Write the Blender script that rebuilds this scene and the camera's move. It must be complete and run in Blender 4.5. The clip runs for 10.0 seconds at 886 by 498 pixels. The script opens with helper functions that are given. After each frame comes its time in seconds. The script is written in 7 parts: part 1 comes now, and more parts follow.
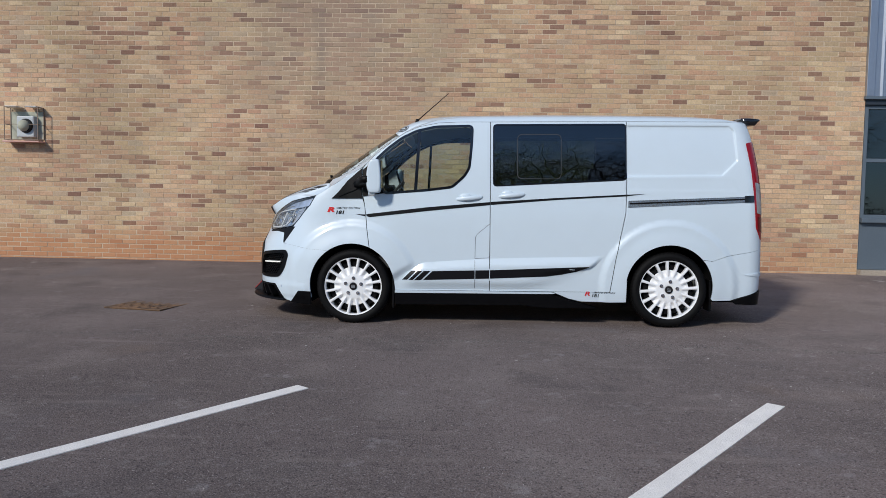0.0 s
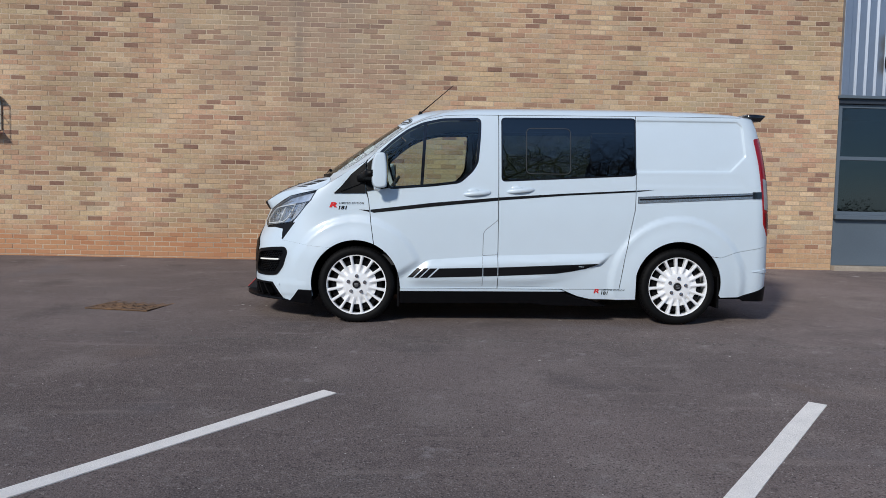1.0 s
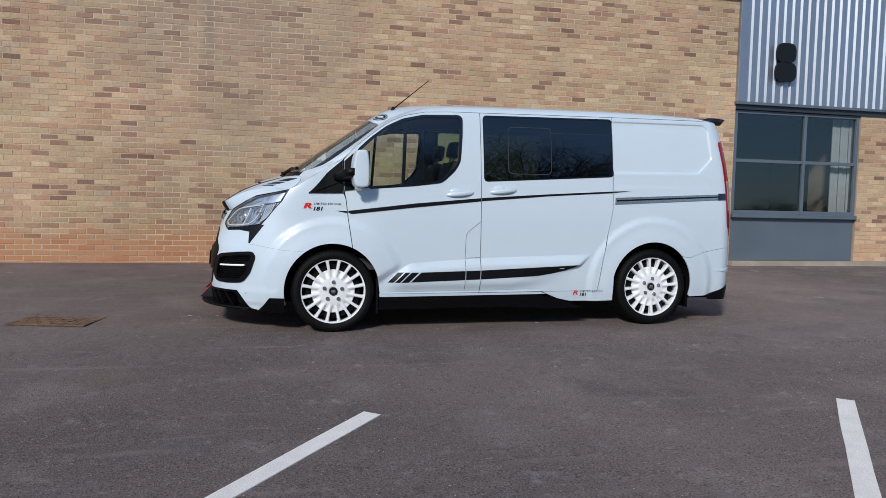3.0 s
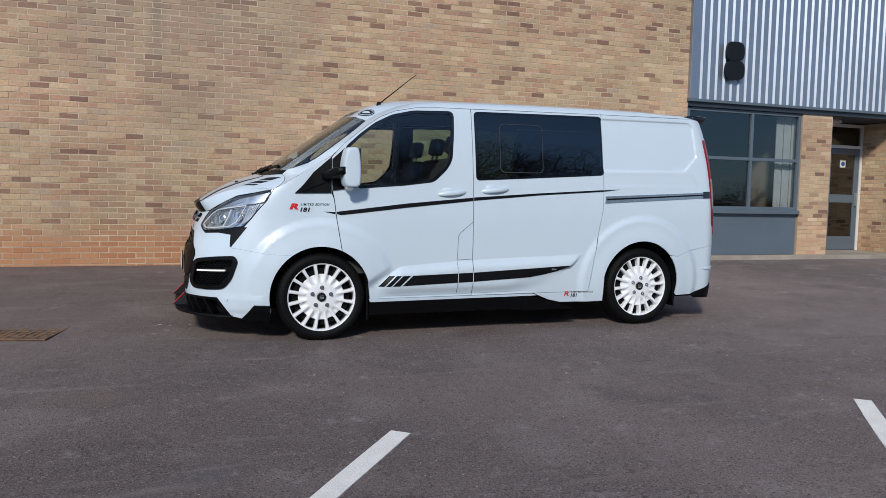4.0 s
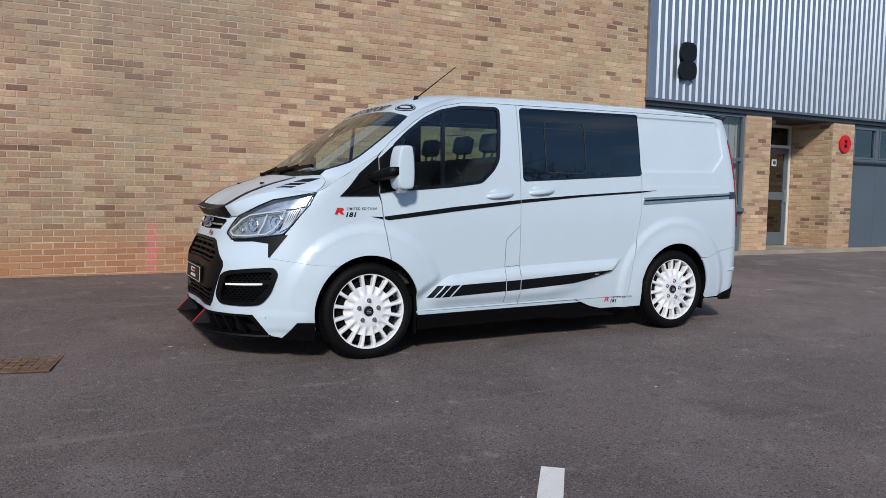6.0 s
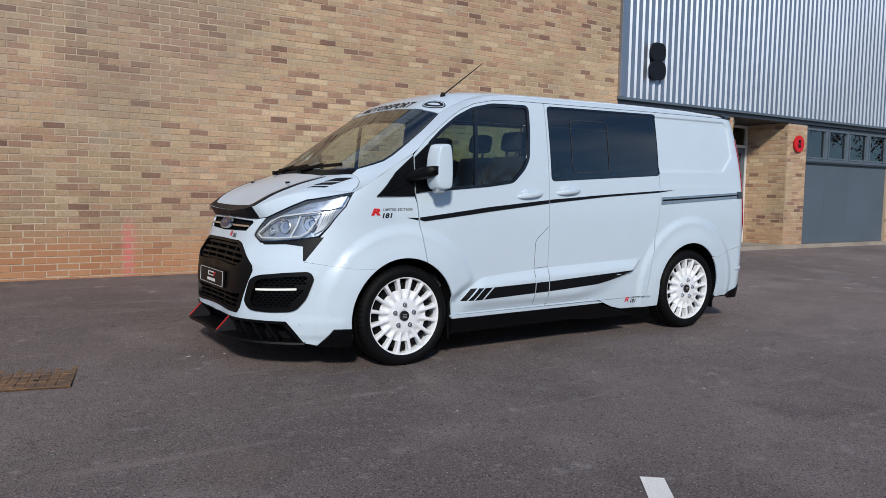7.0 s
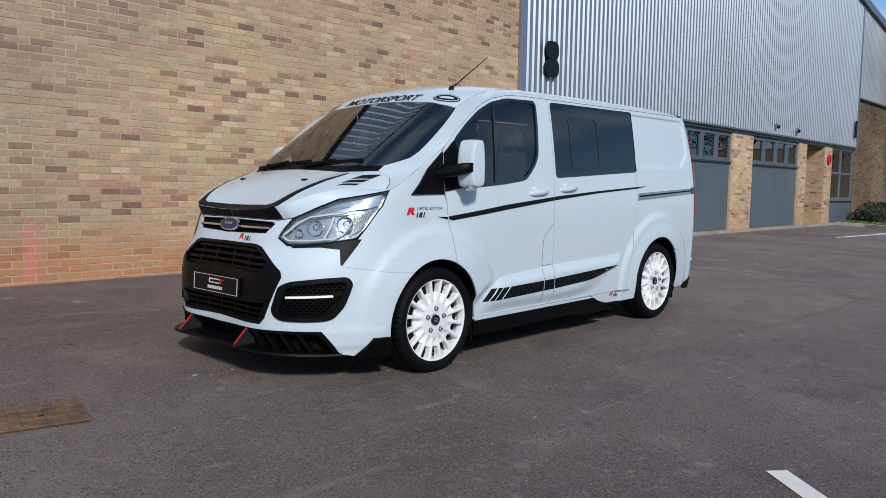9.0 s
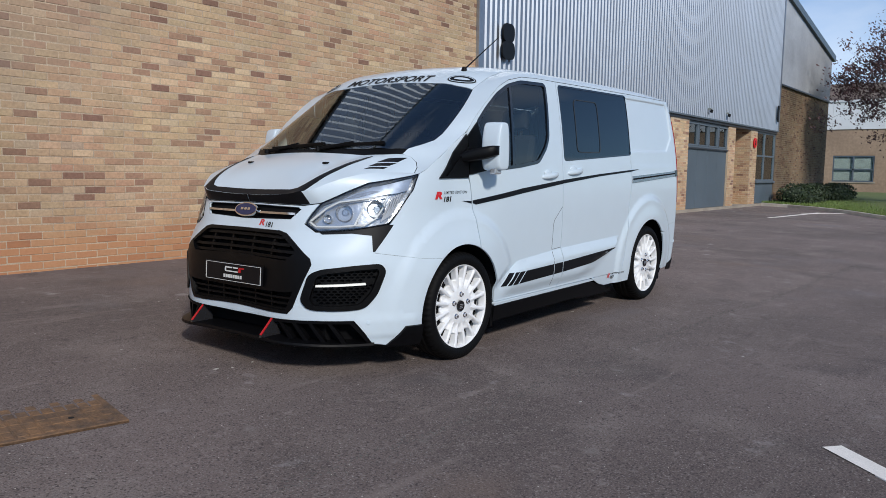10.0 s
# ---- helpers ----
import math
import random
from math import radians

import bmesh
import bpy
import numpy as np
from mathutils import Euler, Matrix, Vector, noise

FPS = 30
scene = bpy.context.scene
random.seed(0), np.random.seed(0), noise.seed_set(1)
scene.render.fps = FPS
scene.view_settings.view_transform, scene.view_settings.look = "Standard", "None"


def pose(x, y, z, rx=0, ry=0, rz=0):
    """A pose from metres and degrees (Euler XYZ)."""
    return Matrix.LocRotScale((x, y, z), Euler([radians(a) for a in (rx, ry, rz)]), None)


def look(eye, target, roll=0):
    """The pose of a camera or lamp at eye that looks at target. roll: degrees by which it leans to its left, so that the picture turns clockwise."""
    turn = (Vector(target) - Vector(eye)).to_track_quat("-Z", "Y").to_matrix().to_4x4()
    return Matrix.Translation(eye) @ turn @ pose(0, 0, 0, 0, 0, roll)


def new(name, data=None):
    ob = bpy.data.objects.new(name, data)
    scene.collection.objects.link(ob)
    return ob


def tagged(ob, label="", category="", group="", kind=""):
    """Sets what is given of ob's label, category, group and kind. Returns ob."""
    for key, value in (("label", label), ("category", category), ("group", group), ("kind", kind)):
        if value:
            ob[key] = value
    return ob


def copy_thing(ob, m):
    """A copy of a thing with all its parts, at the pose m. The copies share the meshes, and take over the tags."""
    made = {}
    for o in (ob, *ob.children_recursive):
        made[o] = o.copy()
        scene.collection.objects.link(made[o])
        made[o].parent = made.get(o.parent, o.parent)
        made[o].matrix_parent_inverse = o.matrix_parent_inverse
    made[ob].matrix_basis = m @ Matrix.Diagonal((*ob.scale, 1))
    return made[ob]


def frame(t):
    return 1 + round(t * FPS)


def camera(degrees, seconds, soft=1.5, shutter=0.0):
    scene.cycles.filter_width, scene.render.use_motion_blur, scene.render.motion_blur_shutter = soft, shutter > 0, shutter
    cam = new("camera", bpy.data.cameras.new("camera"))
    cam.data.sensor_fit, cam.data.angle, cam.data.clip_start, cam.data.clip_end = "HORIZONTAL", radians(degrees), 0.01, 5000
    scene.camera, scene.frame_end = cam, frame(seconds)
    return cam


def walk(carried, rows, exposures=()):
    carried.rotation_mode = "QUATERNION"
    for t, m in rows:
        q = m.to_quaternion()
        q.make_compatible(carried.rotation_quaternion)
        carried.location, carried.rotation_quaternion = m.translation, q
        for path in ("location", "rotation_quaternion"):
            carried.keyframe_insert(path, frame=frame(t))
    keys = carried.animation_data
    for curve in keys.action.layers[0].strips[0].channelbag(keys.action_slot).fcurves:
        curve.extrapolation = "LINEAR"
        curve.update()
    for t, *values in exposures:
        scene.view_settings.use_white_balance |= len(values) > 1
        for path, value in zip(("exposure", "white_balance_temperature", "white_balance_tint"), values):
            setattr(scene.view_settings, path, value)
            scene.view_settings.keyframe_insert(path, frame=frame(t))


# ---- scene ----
cam = camera(60.3, 10.0, 0.6)
PATH = [
    (0, (0.148, 0.049, 1.129), (0.065, 2.043, 1.007), 1.0),
    (0.5, (-0.147, 0.118, 1.131), (-0.195, 2.113, 1.006), 1.1),
    (1, (-0.411, 0.255, 1.113), (-0.352, 2.25, 0.983), 1.2),
    (1.5, (-0.712, 0.376, 1.135), (-0.492, 2.359, 1.0), 1.4),
    (2, (-1.055, 0.441, 1.144), (-0.729, 2.41, 1.006), 1.6),
    (3.3, (-1.719, 0.836, 1.126), (-1.208, 2.764, 0.991), 1.3),
    (3.5, (-1.835, 0.916, 1.16), (-1.282, 2.832, 1.018), 1.3),
    (4, (-2.056, 1.144, 1.165), (-1.4, 3.028, 1.021), 1.2),
    (4.5, (-2.276, 1.381, 1.204), (-1.533, 3.232, 1.062), 1.4),
    (5, (-2.568, 1.585, 1.244), (-1.757, 3.407, 1.1), 1.3),
    (5.5, (-2.805, 1.822, 1.226), (-1.931, 3.615, 1.08), 1.1),
    (6, (-3.053, 2.095, 1.184), (-2.12, 3.858, 1.037), 1.0),
    (6.2, (-3.175, 2.199, 1.195), (-2.216, 3.948, 1.046), 1.0),
    (7.3, (-3.777, 2.771, 1.194), (-2.634, 4.405, 1.044), 1.1),
    (7.5, (-3.893, 2.864, 1.195), (-2.715, 4.474, 1.047), 1.1),
    (8, (-4.163, 3.101, 1.195), (-2.912, 4.654, 1.046), 1.0),
    (8.5, (-4.354, 3.394, 1.182), (-3.009, 4.868, 1.032), 1.0),
    (8.7, (-4.425, 3.507, 1.189), (-3.037, 4.939, 1.035), 1.0),
    (9, (-4.538, 3.67, 1.205), (-3.097, 5.048, 1.041), 1.0),
    (9.5, (-4.758, 3.932, 1.21), (-3.25, 5.233, 1.027), 1.0),
    (10, (-4.903, 4.242, 1.198), (-3.33, 5.46, 0.993), 0.9),
]
walk(cam, [(t, look(eye, target, roll)) for t, eye, target, roll in PATH])

# ---- world and sun ----
SUN_AZ, SUN_EL = 212.5, 31.5        # degrees: bearing from +y clockwise, height
world = bpy.data.worlds.new("sky")
scene.world = world
world.use_nodes = True
wn, wl = world.node_tree.nodes, world.node_tree.links
wn.clear()
sky = wn.new("ShaderNodeTexSky")
sky.sky_type, sky.sun_disc = "NISHITA", False
sky.sun_elevation, sky.sun_rotation = radians(SUN_EL), radians(SUN_AZ)
sky.air_density, sky.dust_density, sky.ozone_density = 1.0, 0.15, 3.0
tc = wn.new("ShaderNodeTexCoord")
mp = wn.new("ShaderNodeMapping")
mp.inputs["Scale"].default_value = (1.0, 1.0, 2.6)
cl = wn.new("ShaderNodeTexNoise")
cl.inputs["Scale"].default_value, cl.inputs["Detail"].default_value = 2.3, 7.0
cr = wn.new("ShaderNodeValToRGB")
cr.color_ramp.elements[0].position, cr.color_ramp.elements[1].position = 0.54, 0.74
cm = wn.new("ShaderNodeMixRGB")
cm.inputs[2].default_value = (12.0, 12.2, 12.6, 1)
fac = wn.new("ShaderNodeMath")
fac.operation = "MULTIPLY"
fac.inputs[1].default_value = 0.42
bg = wn.new("ShaderNodeBackground")
bg.inputs["Strength"].default_value = 0.104
wo = wn.new("ShaderNodeOutputWorld")
wl.new(tc.outputs["Generated"], mp.inputs["Vector"])
wl.new(mp.outputs[0], cl.inputs["Vector"])
wl.new(cl.outputs["Fac"], cr.inputs[0])
wl.new(cr.outputs[0], fac.inputs[0])
wl.new(fac.outputs[0], cm.inputs[0])
hue = wn.new("ShaderNodeHueSaturation")
hue.inputs["Saturation"].default_value, hue.inputs["Value"].default_value = 0.68, 1.04
wl.new(sky.outputs[0], hue.inputs["Color"])
tint = wn.new("ShaderNodeMixRGB")
tint.blend_type = "MULTIPLY"
tint.inputs[0].default_value, tint.inputs[2].default_value = 1.0, (0.655, 0.95, 1.315, 1)
wl.new(hue.outputs[0], tint.inputs[1])
wl.new(tint.outputs[0], cm.inputs[1])
wl.new(cm.outputs[0], bg.inputs["Color"])
wl.new(bg.outputs[0], wo.inputs["Surface"])

sun = new("sun", bpy.data.lights.new("sun", "SUN"))
sun.data.energy, sun.data.angle, sun.data.color = 3.2, radians(6), (1.0, 0.948, 0.865)
az, el = radians(SUN_AZ), radians(SUN_EL)
SUN_WAY = Vector((math.sin(az) * math.cos(el), math.cos(az) * math.cos(el), math.sin(el)))
sun.matrix_world = look(SUN_WAY * 60, (0, 0, 0))
scene.view_settings.exposure = -0.17


# ---- materials ----
def material(name, base, rough=0.5, metal=0.0, vary=0.0, scale=4.0, second=None, fine=0.0, fine_scale=120.0,
             bump=0.0, bump_scale=200.0, coat=0.0, specular=0.5, rough_vary=0.0):
    """A procedural surface: large-scale and fine colour variation, roughness variation and relief."""
    m = bpy.data.materials.new(name)
    m.use_nodes = True
    n, l = m.node_tree.nodes, m.node_tree.links
    b = n["Principled BSDF"]
    b.inputs["Roughness"].default_value = rough
    b.inputs["Metallic"].default_value = metal
    b.inputs["Coat Weight"].default_value = coat
    b.inputs["Coat Roughness"].default_value = 0.03
    b.inputs["Specular IOR Level"].default_value = specular
    b.inputs["Base Color"].default_value = (*base, 1)
    co = n.new("ShaderNodeTexCoord")
    out = None
    if vary:
        t = n.new("ShaderNodeTexNoise")
        t.inputs["Scale"].default_value, t.inputs["Detail"].default_value = scale, 6
        l.new(co.outputs["Object"], t.inputs["Vector"])
        r = n.new("ShaderNodeValToRGB")
        r.color_ramp.elements[0].position, r.color_ramp.elements[1].position = 0.34, 0.66
        mix = n.new("ShaderNodeMixRGB")
        sec = second or tuple(c * (1 - vary) for c in base)
        mix.inputs[1].default_value, mix.inputs[2].default_value = (*base, 1), (*sec, 1)
        l.new(t.outputs["Fac"], r.inputs[0])
        l.new(r.outputs[0], mix.inputs[0])
        out = mix.outputs[0]
        if rough_vary:
            mr = n.new("ShaderNodeMapRange")
            mr.inputs["To Min"].default_value, mr.inputs["To Max"].default_value = rough - rough_vary, rough + rough_vary
            l.new(t.outputs["Fac"], mr.inputs["Value"])
            l.new(mr.outputs[0], b.inputs["Roughness"])
    if fine:
        t2 = n.new("ShaderNodeTexNoise")
        t2.inputs["Scale"].default_value, t2.inputs["Detail"].default_value = fine_scale, 3
        l.new(co.outputs["Object"], t2.inputs["Vector"])
        mr2 = n.new("ShaderNodeMapRange")
        mr2.inputs["From Min"].default_value, mr2.inputs["From Max"].default_value = 0.25, 0.75
        mr2.inputs["To Min"].default_value, mr2.inputs["To Max"].default_value = 1 - fine, 1 + fine
        l.new(t2.outputs["Fac"], mr2.inputs["Value"])
        mul = n.new("ShaderNodeMixRGB")
        mul.blend_type = "MULTIPLY"
        mul.inputs[0].default_value = 1
        if out:
            l.new(out, mul.inputs[1])
        else:
            mul.inputs[1].default_value = (*base, 1)
        l.new(mr2.outputs[0], mul.inputs[2])
        out = mul.outputs[0]
    if out:
        l.new(out, b.inputs["Base Color"])
    if bump:
        t3 = n.new("ShaderNodeTexNoise")
        t3.inputs["Scale"].default_value, t3.inputs["Detail"].default_value = bump_scale, 4
        l.new(co.outputs["Object"], t3.inputs["Vector"])
        bp = n.new("ShaderNodeBump")
        bp.inputs["Strength"].default_value, bp.inputs["Distance"].default_value = bump, 0.01
        l.new(t3.outputs["Fac"], bp.inputs["Height"])
        l.new(bp.outputs[0], b.inputs["Normal"])
    return m


def glass(name, tint, rough=0.0, clear=0.5, ior=1.55):
    """A thin tinted pane: part clear, part mirror by Fresnel."""
    m = bpy.data.materials.new(name)
    m.use_nodes = True
    n, l = m.node_tree.nodes, m.node_tree.links
    n.clear()
    tr = n.new("ShaderNodeBsdfTransparent")
    tr.inputs[0].default_value = (*[c * clear for c in tint], 1)
    gl = n.new("ShaderNodeBsdfGlossy")
    gl.inputs["Roughness"].default_value = rough
    gl.inputs["Color"].default_value = (0.93, 0.97, 0.98, 1)
    fr = n.new("ShaderNodeFresnel")
    fr.inputs["IOR"].default_value = ior
    mx = n.new("ShaderNodeMixShader")
    o = n.new("ShaderNodeOutputMaterial")
    l.new(fr.outputs[0], mx.inputs[0])
    l.new(tr.outputs[0], mx.inputs[1])
    l.new(gl.outputs[0], mx.inputs[2])
    l.new(mx.outputs[0], o.inputs[0])
    return m


def brick_material(name, per_object, worn=1.0):
    """Buff brick: colour drawn per brick, mottled, with a rust-coloured splash band near the ground."""
    m = bpy.data.materials.new(name)
    m.use_nodes = True
    n, l = m.node_tree.nodes, m.node_tree.links
    b = n["Principled BSDF"]
    b.inputs["Roughness"].default_value = 0.9
    b.inputs["Specular IOR Level"].default_value = 0.2
    if per_object:
        rnd = n.new("ShaderNodeObjectInfo").outputs["Random"]
    else:
        rnd = n.new("ShaderNodeNewGeometry").outputs["Random Per Island"]
    ramp = n.new("ShaderNodeValToRGB")
    cols = [(0.0, (0.27, 0.155, 0.115)), (0.10, (0.41, 0.250, 0.170)), (0.24, (0.540, 0.352, 0.225)), (0.40, (0.585, 0.405, 0.255)), (0.52, (0.545, 0.395, 0.250)),
            (0.66, (0.655, 0.455, 0.280)), (0.78, (0.545, 0.325, 0.215)), (0.90, (0.715, 0.525, 0.335)), (1.0, (0.500, 0.375, 0.265))]
    e = ramp.color_ramp.elements
    e[0].position, e[0].color = cols[0][0], (*cols[0][1], 1)
    e[1].position, e[1].color = cols[-1][0], (*cols[-1][1], 1)
    for p, c in cols[1:-1]:
        k = e.new(p)
        k.color = (*c, 1)
    l.new(rnd, ramp.inputs[0])
    geo = n.new("ShaderNodeNewGeometry")
    # large weather patches
    t = n.new("ShaderNodeTexNoise")
    t.inputs["Scale"].default_value, t.inputs["Detail"].default_value = 0.38, 6
    l.new(geo.outputs["Position"], t.inputs["Vector"])
    mr = n.new("ShaderNodeMapRange")
    mr.inputs["From Min"].default_value, mr.inputs["From Max"].default_value = 0.3, 0.7
    # worn below 1 darkens the whole wall's colour
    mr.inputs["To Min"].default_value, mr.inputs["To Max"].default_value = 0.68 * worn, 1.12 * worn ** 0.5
    l.new(t.outputs["Fac"], mr.inputs["Value"])
    # broad drifts of olive and rose over the wall
    drift = n.new("ShaderNodeTexNoise")
    drift.inputs["Scale"].default_value, drift.inputs["Detail"].default_value = 0.9, 3
    shift = n.new("ShaderNodeMapping")
    shift.inputs["Location"].default_value = (7.0, 0.0, 3.0)
    l.new(geo.outputs["Position"], shift.inputs["Vector"])
    l.new(shift.outputs[0], drift.inputs["Vector"])
    tints = n.new("ShaderNodeValToRGB")
    te = tints.color_ramp.elements
    te[0].position, te[0].color = 0.36, (0.965, 1.0, 0.965, 1)
    te[1].position, te[1].color = 0.64, (1.025, 0.985, 0.985, 1)
    l.new(drift.outputs["Fac"], tints.inputs[0])
    # mottling of the face
    t2 = n.new("ShaderNodeTexNoise")
    t2.inputs["Scale"].default_value, t2.inputs["Detail"].default_value = 38.0, 4
    l.new(geo.outputs["Position"], t2.inputs["Vector"])
    mr2 = n.new("ShaderNodeMapRange")
    mr2.inputs["From Min"].default_value, mr2.inputs["From Max"].default_value = 0.25, 0.75
    mr2.inputs["To Min"].default_value, mr2.inputs["To Max"].default_value = 0.82, 1.14
    l.new(t2.outputs["Fac"], mr2.inputs["Value"])
    mm = n.new("ShaderNodeMath")
    mm.operation = "MULTIPLY"
    l.new(mr.outputs[0], mm.inputs[0])
    l.new(mr2.outputs[0], mm.inputs[1])
    mul = n.new("ShaderNodeMixRGB")
    mul.blend_type = "MULTIPLY"
    mul.inputs[0].default_value = 1
    tinted = n.new("ShaderNodeMixRGB")
    tinted.blend_type = "MULTIPLY"
    tinted.inputs[0].default_value = 1
    l.new(ramp.outputs[0], tinted.inputs[1])
    l.new(tints.outputs[0], tinted.inputs[2])
    l.new(tinted.outputs[0], mul.inputs[1])
    l.new(mm.outputs[0], mul.inputs[2])
    # soil splash with a ragged upper edge
    sep = n.new("ShaderNodeSeparateXYZ")
    l.new(geo.outputs["Position"], sep.inputs[0])
    t3 = n.new("ShaderNodeTexNoise")
    t3.inputs["Scale"].default_value, t3.inputs["Detail"].default_value = 1.6, 5
    l.new(geo.outputs["Position"], t3.inputs["Vector"])
    sc = n.new("ShaderNodeMath")
    sc.operation = "MULTIPLY_ADD"
    sc.inputs[1].default_value, sc.inputs[2].default_value = 0.5, -0.25
    l.new(t3.outputs["Fac"], sc.inputs[0])
    add = n.new("ShaderNodeMath")
    add.operation = "ADD"
    l.new(sep.outputs[2], add.inputs[0])
    l.new(sc.outputs[0], add.inputs[1])
    band = n.new("ShaderNodeMapRange")
    band.inputs["From Min"].default_value, band.inputs["From Max"].default_value = 0.40, 0.72
    band.inputs["To Min"].default_value, band.inputs["To Max"].default_value = 0.74, 0.0
    l.new(add.outputs[0], band.inputs["Value"])
    soil = n.new("ShaderNodeMixRGB")
    soil.inputs[2].default_value = (0.50, 0.222, 0.105, 1)
    west = n.new("ShaderNodeMapRange")
    west.inputs["From Min"].default_value, west.inputs["From Max"].default_value = 2.0, 6.0
    west.inputs["To Min"].default_value, west.inputs["To Max"].default_value = 1.0, 0.3
    l.new(sep.outputs[0], west.inputs["Value"])
    reach = n.new("ShaderNodeMath")
    reach.operation = "MULTIPLY"
    l.new(band.outputs[0], reach.inputs[0])
    l.new(west.outputs[0], reach.inputs[1])
    l.new(reach.outputs[0], soil.inputs[0])
    l.new(mul.outputs[0], soil.inputs[1])
    last = soil.outputs[0]
    for cx, cz, rx, rz, colour, amount in ((-2.32, 3.45, 0.16, 0.85, (0.17, 0.14, 0.12), 0.62), (-1.84, 0.40, 0.105, 0.42, (0.74, 0.20, 0.19), 0.85), (-2.0, 4.0, 2.3, 2.6, (0.28, 0.21, 0.165), 0.64)):
        at = n.new("ShaderNodeMapping")
        at.inputs["Location"].default_value = (-cx / rx, 0, -cz / rz)
        at.inputs["Scale"].default_value = (1 / rx, 0, 1 / rz)
        l.new(geo.outputs["Position"], at.inputs["Vector"])
        ln = n.new("ShaderNodeVectorMath")
        ln.operation = "LENGTH"
        l.new(at.outputs[0], ln.inputs[0])
        wob = n.new("ShaderNodeMath")
        wob.operation = "MULTIPLY_ADD"
        wob.inputs[1].default_value = 1.1
        l.new(t3.outputs["Fac"], wob.inputs[0])
        l.new(ln.outputs["Value"], wob.inputs[2])
        edge = n.new("ShaderNodeMapRange")
        edge.inputs["From Min"].default_value, edge.inputs["From Max"].default_value = 0.75, 1.6
        edge.inputs["To Min"].default_value, edge.inputs["To Max"].default_value = amount, 0.0
        l.new(wob.outputs[0], edge.inputs["Value"])
        st = n.new("ShaderNodeMixRGB")
        st.inputs[2].default_value = (*colour, 1)
        l.new(edge.outputs[0], st.inputs[0])
        l.new(last, st.inputs[1])
        last = st.outputs[0]
    l.new(last, b.inputs["Base Color"])
    bp = n.new("ShaderNodeBump")
    bp.inputs["Strength"].default_value, bp.inputs["Distance"].default_value = 0.4, 0.006
    l.new(t2.outputs["Fac"], bp.inputs["Height"])
    l.new(bp.outputs[0], b.inputs["Normal"])
    return m


def asphalt_material():
    """Tarmac: dark grey-violet with pale chippings, worn patches, tyre-polished lanes and relief."""
    m = bpy.data.materials.new("asphalt")
    m.use_nodes = True
    n, l = m.node_tree.nodes, m.node_tree.links
    b = n["Principled BSDF"]
    b.inputs["Roughness"].default_value = 0.85
    b.inputs["Specular IOR Level"].default_value = 0.18
    geo = n.new("ShaderNodeNewGeometry")

    def tex(scale, detail):
        t = n.new("ShaderNodeTexNoise")
        t.inputs["Scale"].default_value, t.inputs["Detail"].default_value = scale, detail
        l.new(geo.outputs["Position"], t.inputs["Vector"])
        return t.outputs["Fac"]

    def mix(a, c, f, lo, hi):
        r = n.new("ShaderNodeMapRange")
        r.inputs["From Min"].default_value, r.inputs["From Max"].default_value = lo, hi
        l.new(f, r.inputs["Value"])
        x = n.new("ShaderNodeMixRGB")
        l.new(r.outputs[0], x.inputs[0])
        if isinstance(a, tuple):
            x.inputs[1].default_value = (*a, 1)
        else:
            l.new(a, x.inputs[1])
        x.inputs[2].default_value = (*c, 1)
        return x.outputs[0]

    c = mix((0.086, 0.072, 0.069), (0.150, 0.125, 0.120), tex(0.33, 7), 0.34, 0.68)
    c = mix(c, (0.168, 0.146, 0.138), tex(1.5, 9), 0.52, 0.78)
    c = mix(c, (0.060, 0.052, 0.052), tex(1.1, 8), 0.56, 0.80)
    c = mix(c, (0.235, 0.217, 0.208), tex(114, 3), 0.525, 0.75)
    c = mix(c, (0.036, 0.031, 0.031), tex(88, 4), 0.515, 0.71)
    c = mix(c, (0.26, 0.245, 0.235), tex(46, 2), 0.71, 0.78)
    c = mix(c, (0.215, 0.196, 0.188), tex(19, 7), 0.60, 0.88)
    c = mix(c, (0.036, 0.030, 0.030), tex(11, 9), 0.61, 0.94)
    c = mix(c, (0.19, 0.182, 0.176), tex(6.0, 9), 0.64, 0.86)
    c = mix(c, (0.33, 0.325, 0.33), tex(3.4, 12), 0.66, 0.86)
    c = mix(c, (0.120, 0.114, 0.120), tex(0.8, 9), 0.60, 0.80)
    c = mix(c, (0.140, 0.104, 0.082), tex(0.62, 8), 0.62, 0.86)
    c = mix(c, (0.45, 0.44, 0.42), tex(58, 1), 0.785, 0.80)
    # the tarmac grows paler towards the east, with a ragged edge
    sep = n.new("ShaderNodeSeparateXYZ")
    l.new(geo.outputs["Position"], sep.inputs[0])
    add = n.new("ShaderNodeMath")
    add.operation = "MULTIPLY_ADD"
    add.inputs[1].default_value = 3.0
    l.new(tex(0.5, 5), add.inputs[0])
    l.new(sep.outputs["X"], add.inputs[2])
    east_gain = n.new("ShaderNodeMapRange")
    east_gain.inputs["From Min"].default_value, east_gain.inputs["From Max"].default_value = 1.0, 6.5
    east_gain.inputs["To Min"].default_value, east_gain.inputs["To Max"].default_value = 1.0, 1.32
    l.new(add.outputs[0], east_gain.inputs["Value"])
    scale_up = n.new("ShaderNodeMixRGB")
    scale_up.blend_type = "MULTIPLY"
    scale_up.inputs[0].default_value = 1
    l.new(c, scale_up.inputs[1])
    l.new(east_gain.outputs[0], scale_up.inputs[2])
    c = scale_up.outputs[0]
    # faint scuffs and dried runs
    turn = n.new("ShaderNodeMapping")
    turn.inputs["Rotation"].default_value = (0, 0, radians(24))
    turn.inputs["Scale"].default_value = (0.5, 4.5, 1.0)
